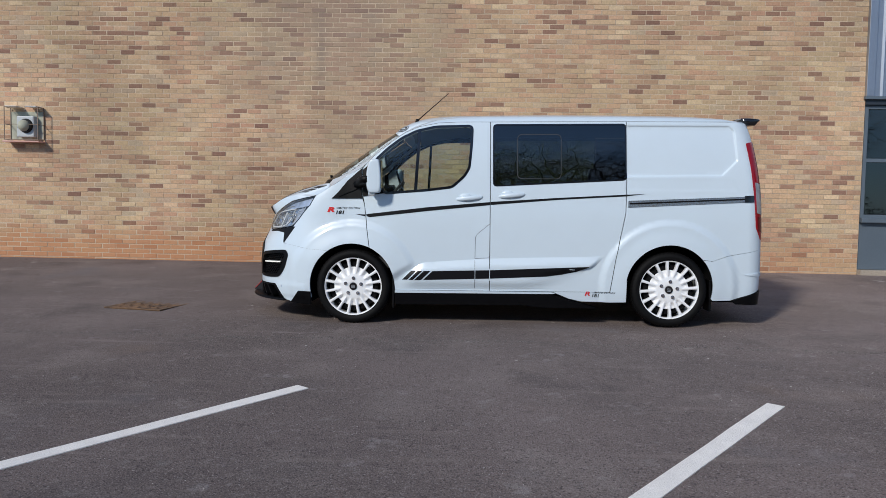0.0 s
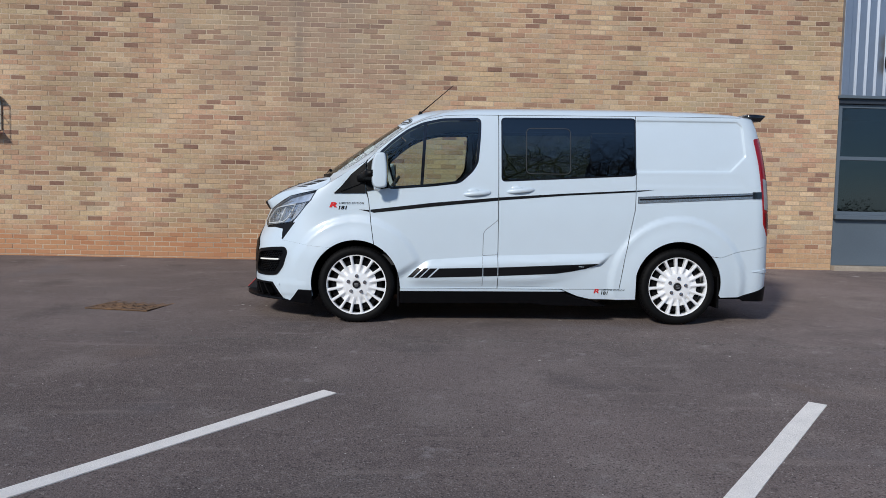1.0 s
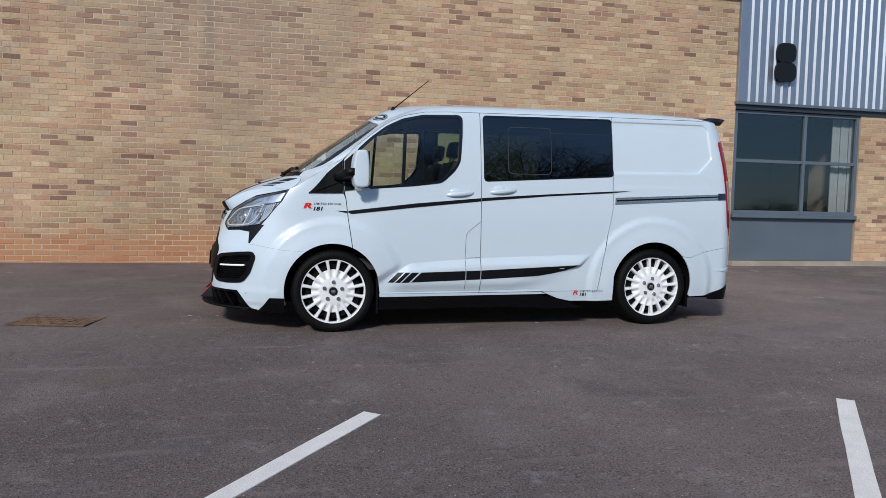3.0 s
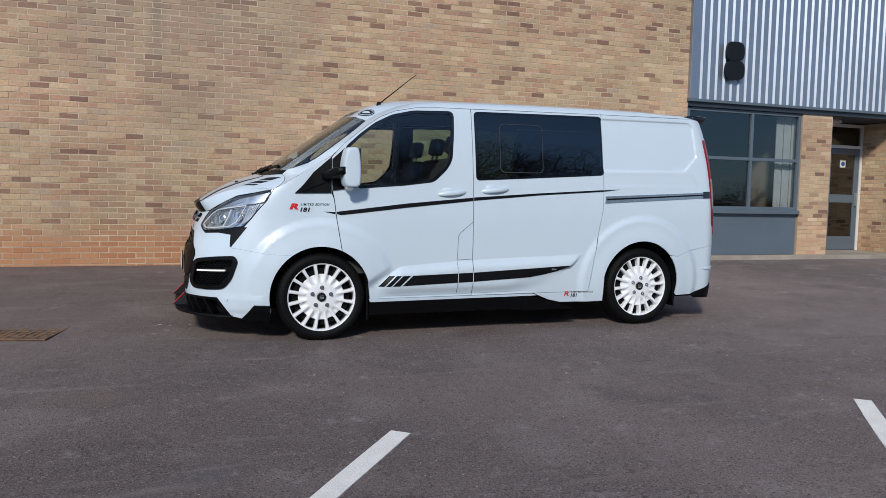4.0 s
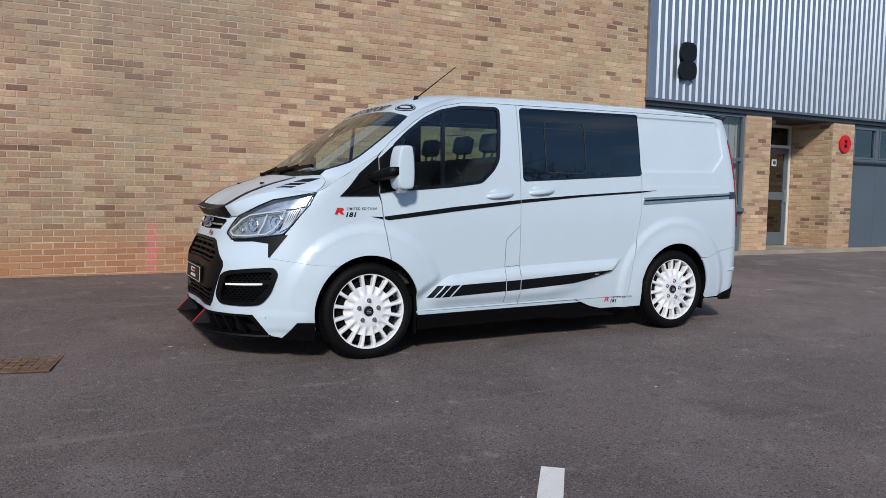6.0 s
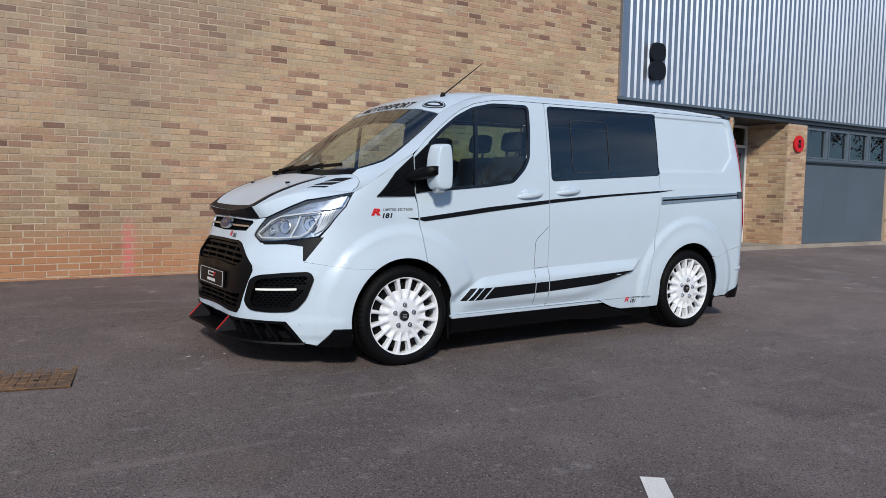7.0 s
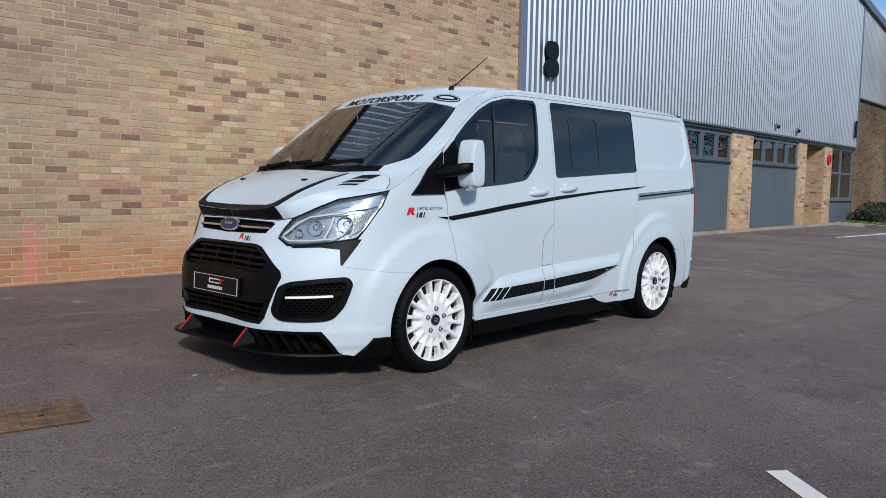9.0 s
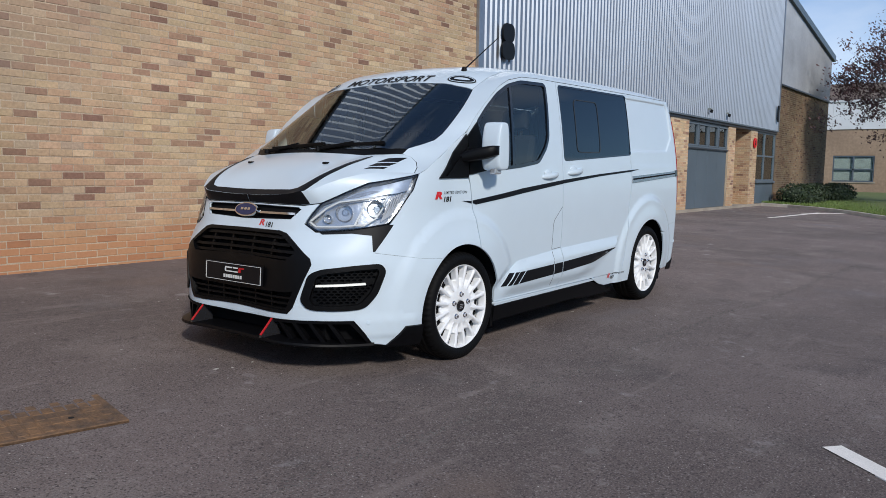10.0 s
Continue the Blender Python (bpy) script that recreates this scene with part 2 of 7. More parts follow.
    l.new(geo.outputs["Position"], turn.inputs["Vector"])
    scuff = n.new("ShaderNodeTexNoise")
    scuff.inputs["Scale"].default_value, scuff.inputs["Detail"].default_value, scuff.inputs["Distortion"].default_value = 1.1, 8, 0.8
    l.new(turn.outputs[0], scuff.inputs["Vector"])
    c = mix(c, (0.185, 0.160, 0.150), scuff.outputs["Fac"], 0.60, 0.82)
    tone = n.new("ShaderNodeMixRGB")
    tone.blend_type = "MULTIPLY"
    tone.inputs[0].default_value = 1
    tone.inputs[2].default_value = (1.43, 1.355, 1.30, 1)
    l.new(c, tone.inputs[1])
    c = tone.outputs[0]
    l.new(c, b.inputs["Base Color"])
    bp = n.new("ShaderNodeBump")
    bp.inputs["Strength"].default_value, bp.inputs["Distance"].default_value = 0.8, 0.007
    l.new(tex(118, 4), bp.inputs["Height"])
    l.new(bp.outputs[0], b.inputs["Normal"])
    return m


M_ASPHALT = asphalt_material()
M_BRICK = brick_material("buff_brick", False)
# the east wall's brick, mortar and cladding are darker than the west's
M_BRICK_E = brick_material("dark_brick", False, 0.27)
M_BRICK1 = brick_material("buff_brick_single", True)
M_MORTAR = material("mortar", (0.60, 0.475, 0.335), 0.95, vary=0.30, scale=1.3, second=(0.42, 0.32, 0.23), fine=0.22, fine_scale=90, bump=0.5, bump_scale=150)
M_MORTAR_E = material("dark_mortar", (0.23, 0.18, 0.135), 0.95, vary=0.35, scale=0.9, fine=0.2, fine_scale=90)
M_CLAD = material("cladding_steel", (0.425, 0.46, 0.51), 0.48, 0.90, vary=0.10, scale=0.7, fine=0.03, fine_scale=14, rough_vary=0.04)
M_CLAD_E = material("dull_cladding", (0.36, 0.375, 0.40), 0.5, 0.6, vary=0.25, scale=0.6, fine=0.05, fine_scale=10)
M_PANE = glass("clear_pane", (0.80, 0.88, 0.88), clear=0.85, ior=1.7)
M_TRIM = material("grey_blue_paint", (0.118, 0.150, 0.182), 0.42, vary=0.12, scale=1.5, fine=0.04, fine_scale=40)
M_TRIM_DARK = material("dark_flashing", (0.035, 0.042, 0.055), 0.4, vary=0.2, scale=2)
M_SHUTTER = material("shutter_paint", (0.105, 0.135, 0.162), 0.5, vary=0.14, scale=0.8, fine=0.05, fine_scale=30)
M_CONC = material("concrete", (0.42, 0.36, 0.29), 0.9, vary=0.3, scale=1.8, fine=0.2, fine_scale=60, bump=0.4, bump_scale=80)
M_LINE = material("road_paint", (0.98, 0.925, 0.855), 0.75, vary=0.08, scale=9, fine=0.06, fine_scale=110, bump=0.5, bump_scale=150)
M_IRON = material("rusty_iron", (0.250, 0.138, 0.068), 0.9, vary=0.5, scale=9, second=(0.105, 0.070, 0.050), fine=0.3, fine_scale=70, bump=0.5, bump_scale=90)
M_BLACKSIGN = material("sign_black", (0.008, 0.009, 0.011), 0.5, specular=0.3)
M_RED = material("sign_red", (0.72, 0.010, 0.014), 0.45, vary=0.1, scale=8)
M_WHITEP = material("white_plastic", (0.72, 0.72, 0.70), 0.5, vary=0.08, scale=6)
M_GREYP = material("grey_plastic", (0.26, 0.29, 0.27), 0.55, vary=0.15, scale=7)
M_BLIND = material("window_blind", (0.80, 0.81, 0.80), 0.8, vary=0.1, scale=5)
# the rooms' darkness behind the glass is put into their wall colour
M_DARKROOM = material("dark_room", (0.075, 0.078, 0.085), 0.9, vary=0.1, scale=1)
M_GLASS_BAY = glass("bay_window_glass", (0.72, 0.82, 0.90), clear=0.48, ior=1.75)
M_GLASS = glass("window_glass", (0.72, 0.80, 0.82), clear=0.45, ior=2.0)


# ---- mesh helpers ----
def mesh_object(name, verts, faces, mats, parent=None, smooth=False, label="", mat_ids=None):
    me = bpy.data.meshes.new(name)
    me.from_pydata([tuple(v) for v in verts], [], [tuple(f) for f in faces])
    for m in (mats if isinstance(mats, (list, tuple)) else [mats]):
        me.materials.append(m)
    if mat_ids:
        me.polygons.foreach_set("material_index", mat_ids)
    if smooth:
        me.polygons.foreach_set("use_smooth", [True] * len(me.polygons))
    me.update()
    ob = new(name, me)
    if parent:
        ob.parent = parent
    if label:
        ob["label"] = label
    return ob


def part(name, bm, mat, parent=None, label="", smooth=False):
    me = bpy.data.meshes.new(name)
    bm.normal_update()
    bm.to_mesh(me)
    bm.free()
    for m in (mat if isinstance(mat, (list, tuple)) else [mat]):
        me.materials.append(m)
    if smooth:
        me.polygons.foreach_set("use_smooth", [True] * len(me.polygons))
    ob = new(name, me)
    if parent:
        ob.parent = parent
    if label:
        ob["label"] = label
    return ob


def add_box(bm, x0, x1, y0, y1, z0, z1, bevel=0.0, m=None):
    """A box, its edges bevelled, added to bm."""
    made = bmesh.ops.create_cube(bm, size=1.0)["verts"]
    t = Matrix.Translation(((x0 + x1) / 2, (y0 + y1) / 2, (z0 + z1) / 2)) @ Matrix.Diagonal((x1 - x0, y1 - y0, z1 - z0, 1))
    bmesh.ops.transform(bm, matrix=(m @ t) if m else t, verts=made)
    if bevel:
        edges = list({e for v in made for e in v.link_edges})
        bmesh.ops.bevel(bm, geom=edges, offset=bevel, segments=2, profile=0.6, affect="EDGES")
    return bm


def box(name, x0, x1, y0, y1, z0, z1, mat, parent=None, bevel=0.0, label=""):
    return part(name, add_box(bmesh.new(), x0, x1, y0, y1, z0, z1, bevel), mat, parent, label)


def add_cyl(bm, r0, r1, depth, m, seg=24, caps=True):
    made = bmesh.ops.create_cone(bm, cap_ends=caps, segments=seg, radius1=r0, radius2=r1, depth=depth)["verts"]
    bmesh.ops.transform(bm, matrix=m, verts=made)
    return made


def empty(name, x=0, y=0, z=0, rx=0, ry=0, rz=0):
    ob = new(name)
    ob.matrix_basis = pose(x, y, z, rx, ry, rz)
    return ob


def plate(name, poly, y, depth, mat, parent=None, label="", bevel=0.0):
    """An upright plate: outline in x, z, its face at y, going back by depth."""
    bm = bmesh.new()
    vs = [bm.verts.new((x, y, z)) for x, z in poly]
    f = bm.faces.new(vs)
    ext = bmesh.ops.extrude_face_region(bm, geom=[f])["geom"]
    bmesh.ops.translate(bm, vec=(0, depth, 0), verts=[g for g in ext if isinstance(g, bmesh.types.BMVert)])
    bmesh.ops.recalc_face_normals(bm, faces=bm.faces)
    if bevel:
        bmesh.ops.bevel(bm, geom=list(bm.edges), offset=bevel, segments=1, affect="EDGES")
    return part(name, bm, mat, parent, label)


def rounded(poly, r, n=4):
    """The same outline with its corners rounded off."""
    out = []
    m = len(poly)
    for i in range(m):
        a, b, c = Vector(poly[i - 1]), Vector(poly[i]), Vector(poly[(i + 1) % m])
        d0, d1 = (a - b), (c - b)
        q = min(r, d0.length * 0.45, d1.length * 0.45)
        s, e = b + d0.normalized() * q, b + d1.normalized() * q
        for k in range(n + 1):
            t = k / n
            out.append(tuple((1 - t) ** 2 * s + 2 * t * (1 - t) * b + t * t * e))
    return out


def smooth(a, b, x):
    t = min(1.0, max(0.0, (x - a) / (b - a)))
    return t * t * (3 - 2 * t)


# ---- ground ----
def ground_z(x, y):
    """The yard rises gently towards the wall and, near the van, to the east."""
    yy = min(12.3, max(-25.0, y))
    return -0.018 + (0.029 if yy > 7.1 else 0.034) * (yy - 7.1) + 0.008 * min(6.0, max(-4.0, x + 0.99)) * (1 - smooth(8.5, 11.5, y)) * smooth(-6, 2, y)


WALL_Y = 12.07
gx = sorted(set([-400, -200, -100, -60, -40, -25, -18] + [i * 0.75 for i in range(-18, 20)] + [16, 20, 25, 30, 35, 45, 60, 100, 200, 400]))
gy = sorted(set([-400, -200, -100, -60, -40, -25, -18] + [i * 0.75 for i in range(-16, 17)] + [12.75, 14, 18, 25, 35, 50, 80, 150, 300]))
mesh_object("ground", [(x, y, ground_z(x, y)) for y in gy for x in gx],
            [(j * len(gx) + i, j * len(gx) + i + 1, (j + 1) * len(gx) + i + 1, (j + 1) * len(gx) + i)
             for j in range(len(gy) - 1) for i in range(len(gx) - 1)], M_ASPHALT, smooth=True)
tagged(bpy.data.objects["ground"], "dark weathered tarmac yard with pale chippings", "tarmac", kind="structure")


def painted_line(a, b, width=0.10):
    """A painted bay line on the ground from a to b, with slightly worn ends."""
    a, b = Vector(a), Vector(b)
    d = (b - a).normalized()
    side = Vector((-d.y, d.x)) * width / 2
    n = max(2, int((b - a).length / 0.3))
    vs, fs = [], []
    rng = random.Random(int(a.x * 100))
    for i in range(n + 1):
        p = a.lerp(b, i / n)
        for s in (-1, 1):
            q = p + side * s * (1 + rng.uniform(-0.05, 0.05))
            vs += [(q.x, q.y, ground_z(q.x, q.y) + 0.005), (q.x, q.y, ground_z(q.x, q.y) - 0.01)]
    for i in range(n):
        k = i * 4
        fs += [(k, k + 4, k + 6, k + 2), (k + 1, k, k + 2, k + 3) if i == 0 else (k, k + 1, k + 5, k + 4), (k + 2, k + 6, k + 7, k + 3)]
    ob = mesh_object("parking_line", vs, fs, M_LINE)
    return tagged(ob, "worn white painted parking bay line on tarmac", "line", "bay lines", "structure")


LINE_STEP = Vector((2.960, -0.195))
for k in range(-3, 4):
    tip = Vector((-0.953, 4.925)) + LINE_STEP * k
    painted_line(tip, tip + Vector((-0.613, -0.790)) * 4.8, 0.108)
for k in range(2):
    painted_line((16.2 + k * 3.2, 9.75 - k * 0.1), (20.5 + k * 4.0, 9.45 - k * 2.2), 0.1)


M_KEYHOLE = material("key_hole_dark", (0.01, 0.01, 0.01), 0.9)


def drain_cover():
    """A square rusty iron cover of two leaves in a frame, flush with the tarmac."""
    cx, cy, s = -3.27, 7.97, 0.33
    z = ground_z(cx, cy)
    root = empty("drain_cover", cx, cy, z, rz=-12.5)
    tagged(root, "rusty brown cast iron drain cover set in tarmac", "drain cover")
    bm = bmesh.new()
    for a, b, c, d in ((-s, s, -s, -s + 0.035), (-s, s, s - 0.035, s), (-s, -s + 0.035, -s + 0.035, s - 0.035), (s - 0.035, s, -s + 0.035, s - 0.035)):
        add_box(bm, a, b, c, d, -0.03, 0.006, 0.003)
    part("frame", bm, M_IRON, root)
    bars = 11
    for k in range(bars):
        x = -s + 0.055 + k * (2 * s - 0.11) / (bars - 1)
        for q in range(6):
            y0 = -s + 0.045 + q * (2 * s - 0.09) / 6
            box("bar", x - 0.023, x + 0.023, y0 + 0.006, y0 + (2 * s - 0.09) / 6 - 0.006, -0.03, 0.003 + 0.002 * ((k + q) % 2), M_IRON, root, 0.004)
    # flat black discs stand in for the shade inside the key holes
    for x, y in ((-0.17, 0.05), (0.12, -0.14)):
        bm = bmesh.new()
        add_cyl(bm, 0.013, 0.013, 0.002, Matrix.Translation((x, y, 0.0052)), 12)
        part("key_hole", bm, M_KEYHOLE, root)
    box("tray", -s, s, -s, s, -0.05, 0.0005, M_IRON, root)
    return root


drain_cover()


# ---- the shed: brick wall, cladding, bays ----
CLAD_Z, BRICK_TOP, X0, X1, XR = 2.84, 4.58, 6.06, 25.45, 33.9


def roof_z(x):
    return 6.53 + 0.160 * (XR - x) if x > 13.0 else 6.53 + 0.160 * (XR - 13.0) - 0.160 * (13.0 - x)


wall_w = box("wall_west", -30, X0, WALL_Y + 0.004, WALL_Y + 0.30, -0.4, BRICK_TOP, M_MORTAR)
tagged(wall_w, "long buff brick wall in stretcher bond, rust-stained at its foot", "brick wall", kind="structure")
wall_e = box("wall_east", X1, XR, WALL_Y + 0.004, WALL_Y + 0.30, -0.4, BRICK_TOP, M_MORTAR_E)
tagged(wall_e, "buff brick wall under grey cladding", "brick wall", kind="structure")
box("wall_side", XR - 0.3, XR, WALL_Y + 0.30, 45, -0.4, 6.4, M_CLAD)
tagged(bpy.data.objects["wall_side"], "grey metal side wall of the shed", "wall", kind="structure")


def cladding(name, x0, x1, z0, y, step=0.1535, height=0.032, mat=None):
    """Trapezoid-profile steel sheet from z0 up to the gable line."""
    xs = []
    k = 0
    x = x0
    while x < x1 - step:
        xs += [(x, 0), (x + step * 0.600, 0), (x + step * 0.795, height * 0.84), (x + step * 0.845, height * 0.84), (x + step * 0.90, 0)]
        x += step
    xs += [(x1, 0)]
    vs, fs = [], []
    for px, h in xs:
        vs += [(px, y - h, z0), (px, y - h, roof_z(px))]
    for i in range(len(xs) - 1):
        fs.append((2 * i, 2 * i + 2, 2 * i + 3, 2 * i + 1))
    ob = mesh_object(name, vs, fs, mat or M_CLAD)
    return tagged(ob, "pale grey-blue ribbed steel cladding sheets", "cladding", kind="structure")


box("cladding_rail", X0, X1, WALL_Y - 0.02, WALL_Y + 0.25, CLAD_Z - 0.11, CLAD_Z - 0.035, M_TRIM_DARK)
tagged(bpy.data.objects["cladding_rail"], "dark folded metal flashing under the cladding", "flashing", kind="structure")
box("flashing", X0 - 0.03, X1 + 0.02, WALL_Y - 0.075, WALL_Y + 0.0, CLAD_Z - 0.035, CLAD_Z + 0.012, M_TRIM, bevel=0.006)
tagged(bpy.data.objects["flashing"], "grey folded drip flashing", "flashing", kind="structure")
cladding("cladding_bays", X0 + 0.10, X1 - 0.10, CLAD_Z, WALL_Y - 0.03)
for cx in (X0, X1):
    box("corner_trim", cx - (0.02 if cx == X0 else 0.10), cx + (0.10 if cx == X0 else 0.02), WALL_Y - 0.07, WALL_Y, CLAD_Z + 0.012, roof_z(cx) - 0.02, M_CLAD, bevel=0.006)
    tagged(bpy.data.objects["corner_trim"], "pale folded steel corner trim", "trim", kind="structure")
cladding("cladding_west", -30, X0 - 0.03, BRICK_TOP, WALL_Y - 0.03)
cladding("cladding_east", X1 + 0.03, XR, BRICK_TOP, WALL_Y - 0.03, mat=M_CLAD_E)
for nm, a, b in (("trim_west", -30, X0 - 0.03), ("trim_east", X1 + 0.03, XR + 0.05)):
    box(nm, a, b, WALL_Y - 0.09, WALL_Y, BRICK_TOP - 0.05, BRICK_TOP + 0.012, M_TRIM_DARK, bevel=0.006)
    tagged(bpy.data.objects[nm], "dark drip flashing over brickwork", "flashing", kind="structure")
# backing of the gable, verge trim and roof
gable = [(-30, BRICK_TOP), (XR, BRICK_TOP), (XR, roof_z(XR)), (13.0, roof_z(13.0)), (-30, roof_z(-30))]
plate("wall_gable", gable, WALL_Y + 0.01, 0.2, M_CLAD)
tagged(bpy.data.objects["wall_gable"], "grey steel gable wall", "wall", kind="structure")
plate("wall_lintel", [(X0, CLAD_Z - 0.03), (X1, CLAD_Z - 0.03), (X1, BRICK_TOP), (X0, BRICK_TOP)], WALL_Y + 0.01, 0.2, M_CLAD)
tagged(bpy.data.objects["wall_lintel"], "grey steel lintel wall", "wall", kind="structure")
for nm, a, b in (("verge_east", 13.0, XR + 0.12), ("verge_west", -30, 13.0)):
    plate(nm, [(a, roof_z(a) - 0.12), (b, roof_z(b) - 0.12), (b, roof_z(b) + 0.14), (a, roof_z(a) + 0.14)], WALL_Y - 0.16, 0.2, M_TRIM)
    tagged(bpy.data.objects[nm], "grey-blue metal verge trim along the gable", "trim", kind="structure")
    mesh_object("roof_" + nm, [(a, WALL_Y - 0.05, roof_z(a) + 0.1), (b, WALL_Y - 0.05, roof_z(b) + 0.1), (b, 45, roof_z(b) + 0.1), (a, 45, roof_z(a) + 0.1),
                               (a, WALL_Y - 0.05, roof_z(a)), (b, WALL_Y - 0.05, roof_z(b)), (b, 45, roof_z(b)), (a, 45, roof_z(a))],
                [(0, 1, 2, 3), (7, 6, 5, 4), (0, 4, 5, 1), (1, 5, 6, 2), (2, 6, 7, 3), (3, 7, 4, 0)], M_CLAD)
    tagged(bpy.data.objects["roof_" + nm], "grey steel shed roof", "roof", kind="structure")

# concrete plinth in front of the bays
box("plinth", X0 + 0.01, X1, WALL_Y - 0.10, WALL_Y + 1.4, -0.2, 0.20, M_CONC, bevel=0.01)
tagged(bpy.data.objects["plinth"], "worn pale concrete door plinth", "plinth", kind="structure")
ROOM_Y = WALL_Y + 3.0
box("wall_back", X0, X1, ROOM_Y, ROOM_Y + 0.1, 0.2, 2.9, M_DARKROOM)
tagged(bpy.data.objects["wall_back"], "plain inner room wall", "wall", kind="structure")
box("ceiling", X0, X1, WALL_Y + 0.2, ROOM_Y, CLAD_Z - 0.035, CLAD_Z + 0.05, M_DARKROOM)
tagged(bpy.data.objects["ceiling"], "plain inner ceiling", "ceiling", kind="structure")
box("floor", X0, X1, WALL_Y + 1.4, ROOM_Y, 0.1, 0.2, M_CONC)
tagged(bpy.data.objects["floor"], "concrete inner floor", "floor", kind="structure")
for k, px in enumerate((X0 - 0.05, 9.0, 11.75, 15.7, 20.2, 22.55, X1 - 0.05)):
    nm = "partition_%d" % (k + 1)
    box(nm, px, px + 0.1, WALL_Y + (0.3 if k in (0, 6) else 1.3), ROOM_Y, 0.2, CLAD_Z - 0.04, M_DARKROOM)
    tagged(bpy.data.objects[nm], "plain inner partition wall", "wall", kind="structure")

PILLARS = [(8.53, 9.22), (11.02, 11.70), (15.05, 16.42), (19.93, 20.62), (22.30, 23.05)]
for k, (a, b) in enumerate(PILLARS):
    nm = "pillar_%d" % (k + 1)
    deep = 1.25 if k in (0, 1, 3, 4) else 0.35
    box(nm, a + 0.005, b - 0.005, WALL_Y + 0.009, WALL_Y + deep, 0.2, CLAD_Z - 0.11, M_MORTAR)
    tagged(bpy.data.objects[nm], "buff brick pier between the bays", "brick pier", kind="structure")


def window_unit(name, x0, x1, cols, blind):
    """A grey-blue framed window over a solid panel: cols are the mullions' places."""
    root = empty(name, 0, 0, 0)
    tagged(root, "tall grey-blue framed window over a painted panel", "window", "bay windows", "structure")
    y0, y1 = WALL_Y + 0.03, WALL_Y + 0.11
    zs, zt, zm = 1.00, CLAD_Z - 0.115, 1.86
    f = 0.055
    box("panel", x0, x1, y0 + 0.02, y1, 0.205, 0.93, M_TRIM, root)
    box("window_sill", x0 - 0.0, x1, y0 - 0.07, y1, 0.93, 1.00, M_TRIM, root, 0.008)
    xs = [x0] + list(cols) + [x1]
    for i, x in enumerate(xs):
        a = x if i == 0 else (x - f if i == len(xs) - 1 else x - f / 2)
        box("mullion", a, a + f, y0, y1, zs, zt, M_TRIM, root, 0.005)
    for i in range(len(xs) - 1):
        a, b = xs[i] + (f if i == 0 else f / 2), xs[i + 1] - (f if i == len(xs) - 2 else f / 2)
        for z0, z1 in ((zs, zs + f), (zm, zm + f), (zt - f, zt)):
            box("rail", a, b, y0 + 0.004, y1, z0, z1, M_TRIM, root, 0.004)
        for z0, z1 in ((zs + f, zm), (zm + f, zt - f)):
            p = box("pane", a, b, y0 + 0.04, y0 + 0.046, z0, z1, M_GLASS_BAY if name == "window_1" else M_PANE, root)
            p.visible_shadow = False
            if name == "window_1":
                # one glass surface, its inner face left open
                bm = bmesh.new()
                bm.from_mesh(p.data)
                bmesh.ops.delete(bm, geom=[fc for fc in bm.faces if fc.normal.y > 0.9], context="FACES_ONLY")
                bm.to_mesh(p.data)
                bm.free()
    for bx0, bx1 in blind:
        n = max(2, int((bx1 - bx0) / 0.078))
        for k in range(n):
            s = bx0 + k * (bx1 - bx0) / n
            box("blind_slat", s, s + 0.075, y1 + 0.10 + 0.01 * (k % 2), y1 + 0.115 + 0.01 * (k % 2), zs + 0.03, zt - 0.05, M_BLIND, root)
    return root


window_unit("window_1", X0 + 0.02, 8.52, (7.45,), [(8.14, 8.66)])
window_unit("window_2", 23.06, X1 - 0.02, (24.1,), [(23.15, 24.0), (24.18, 25.3)])


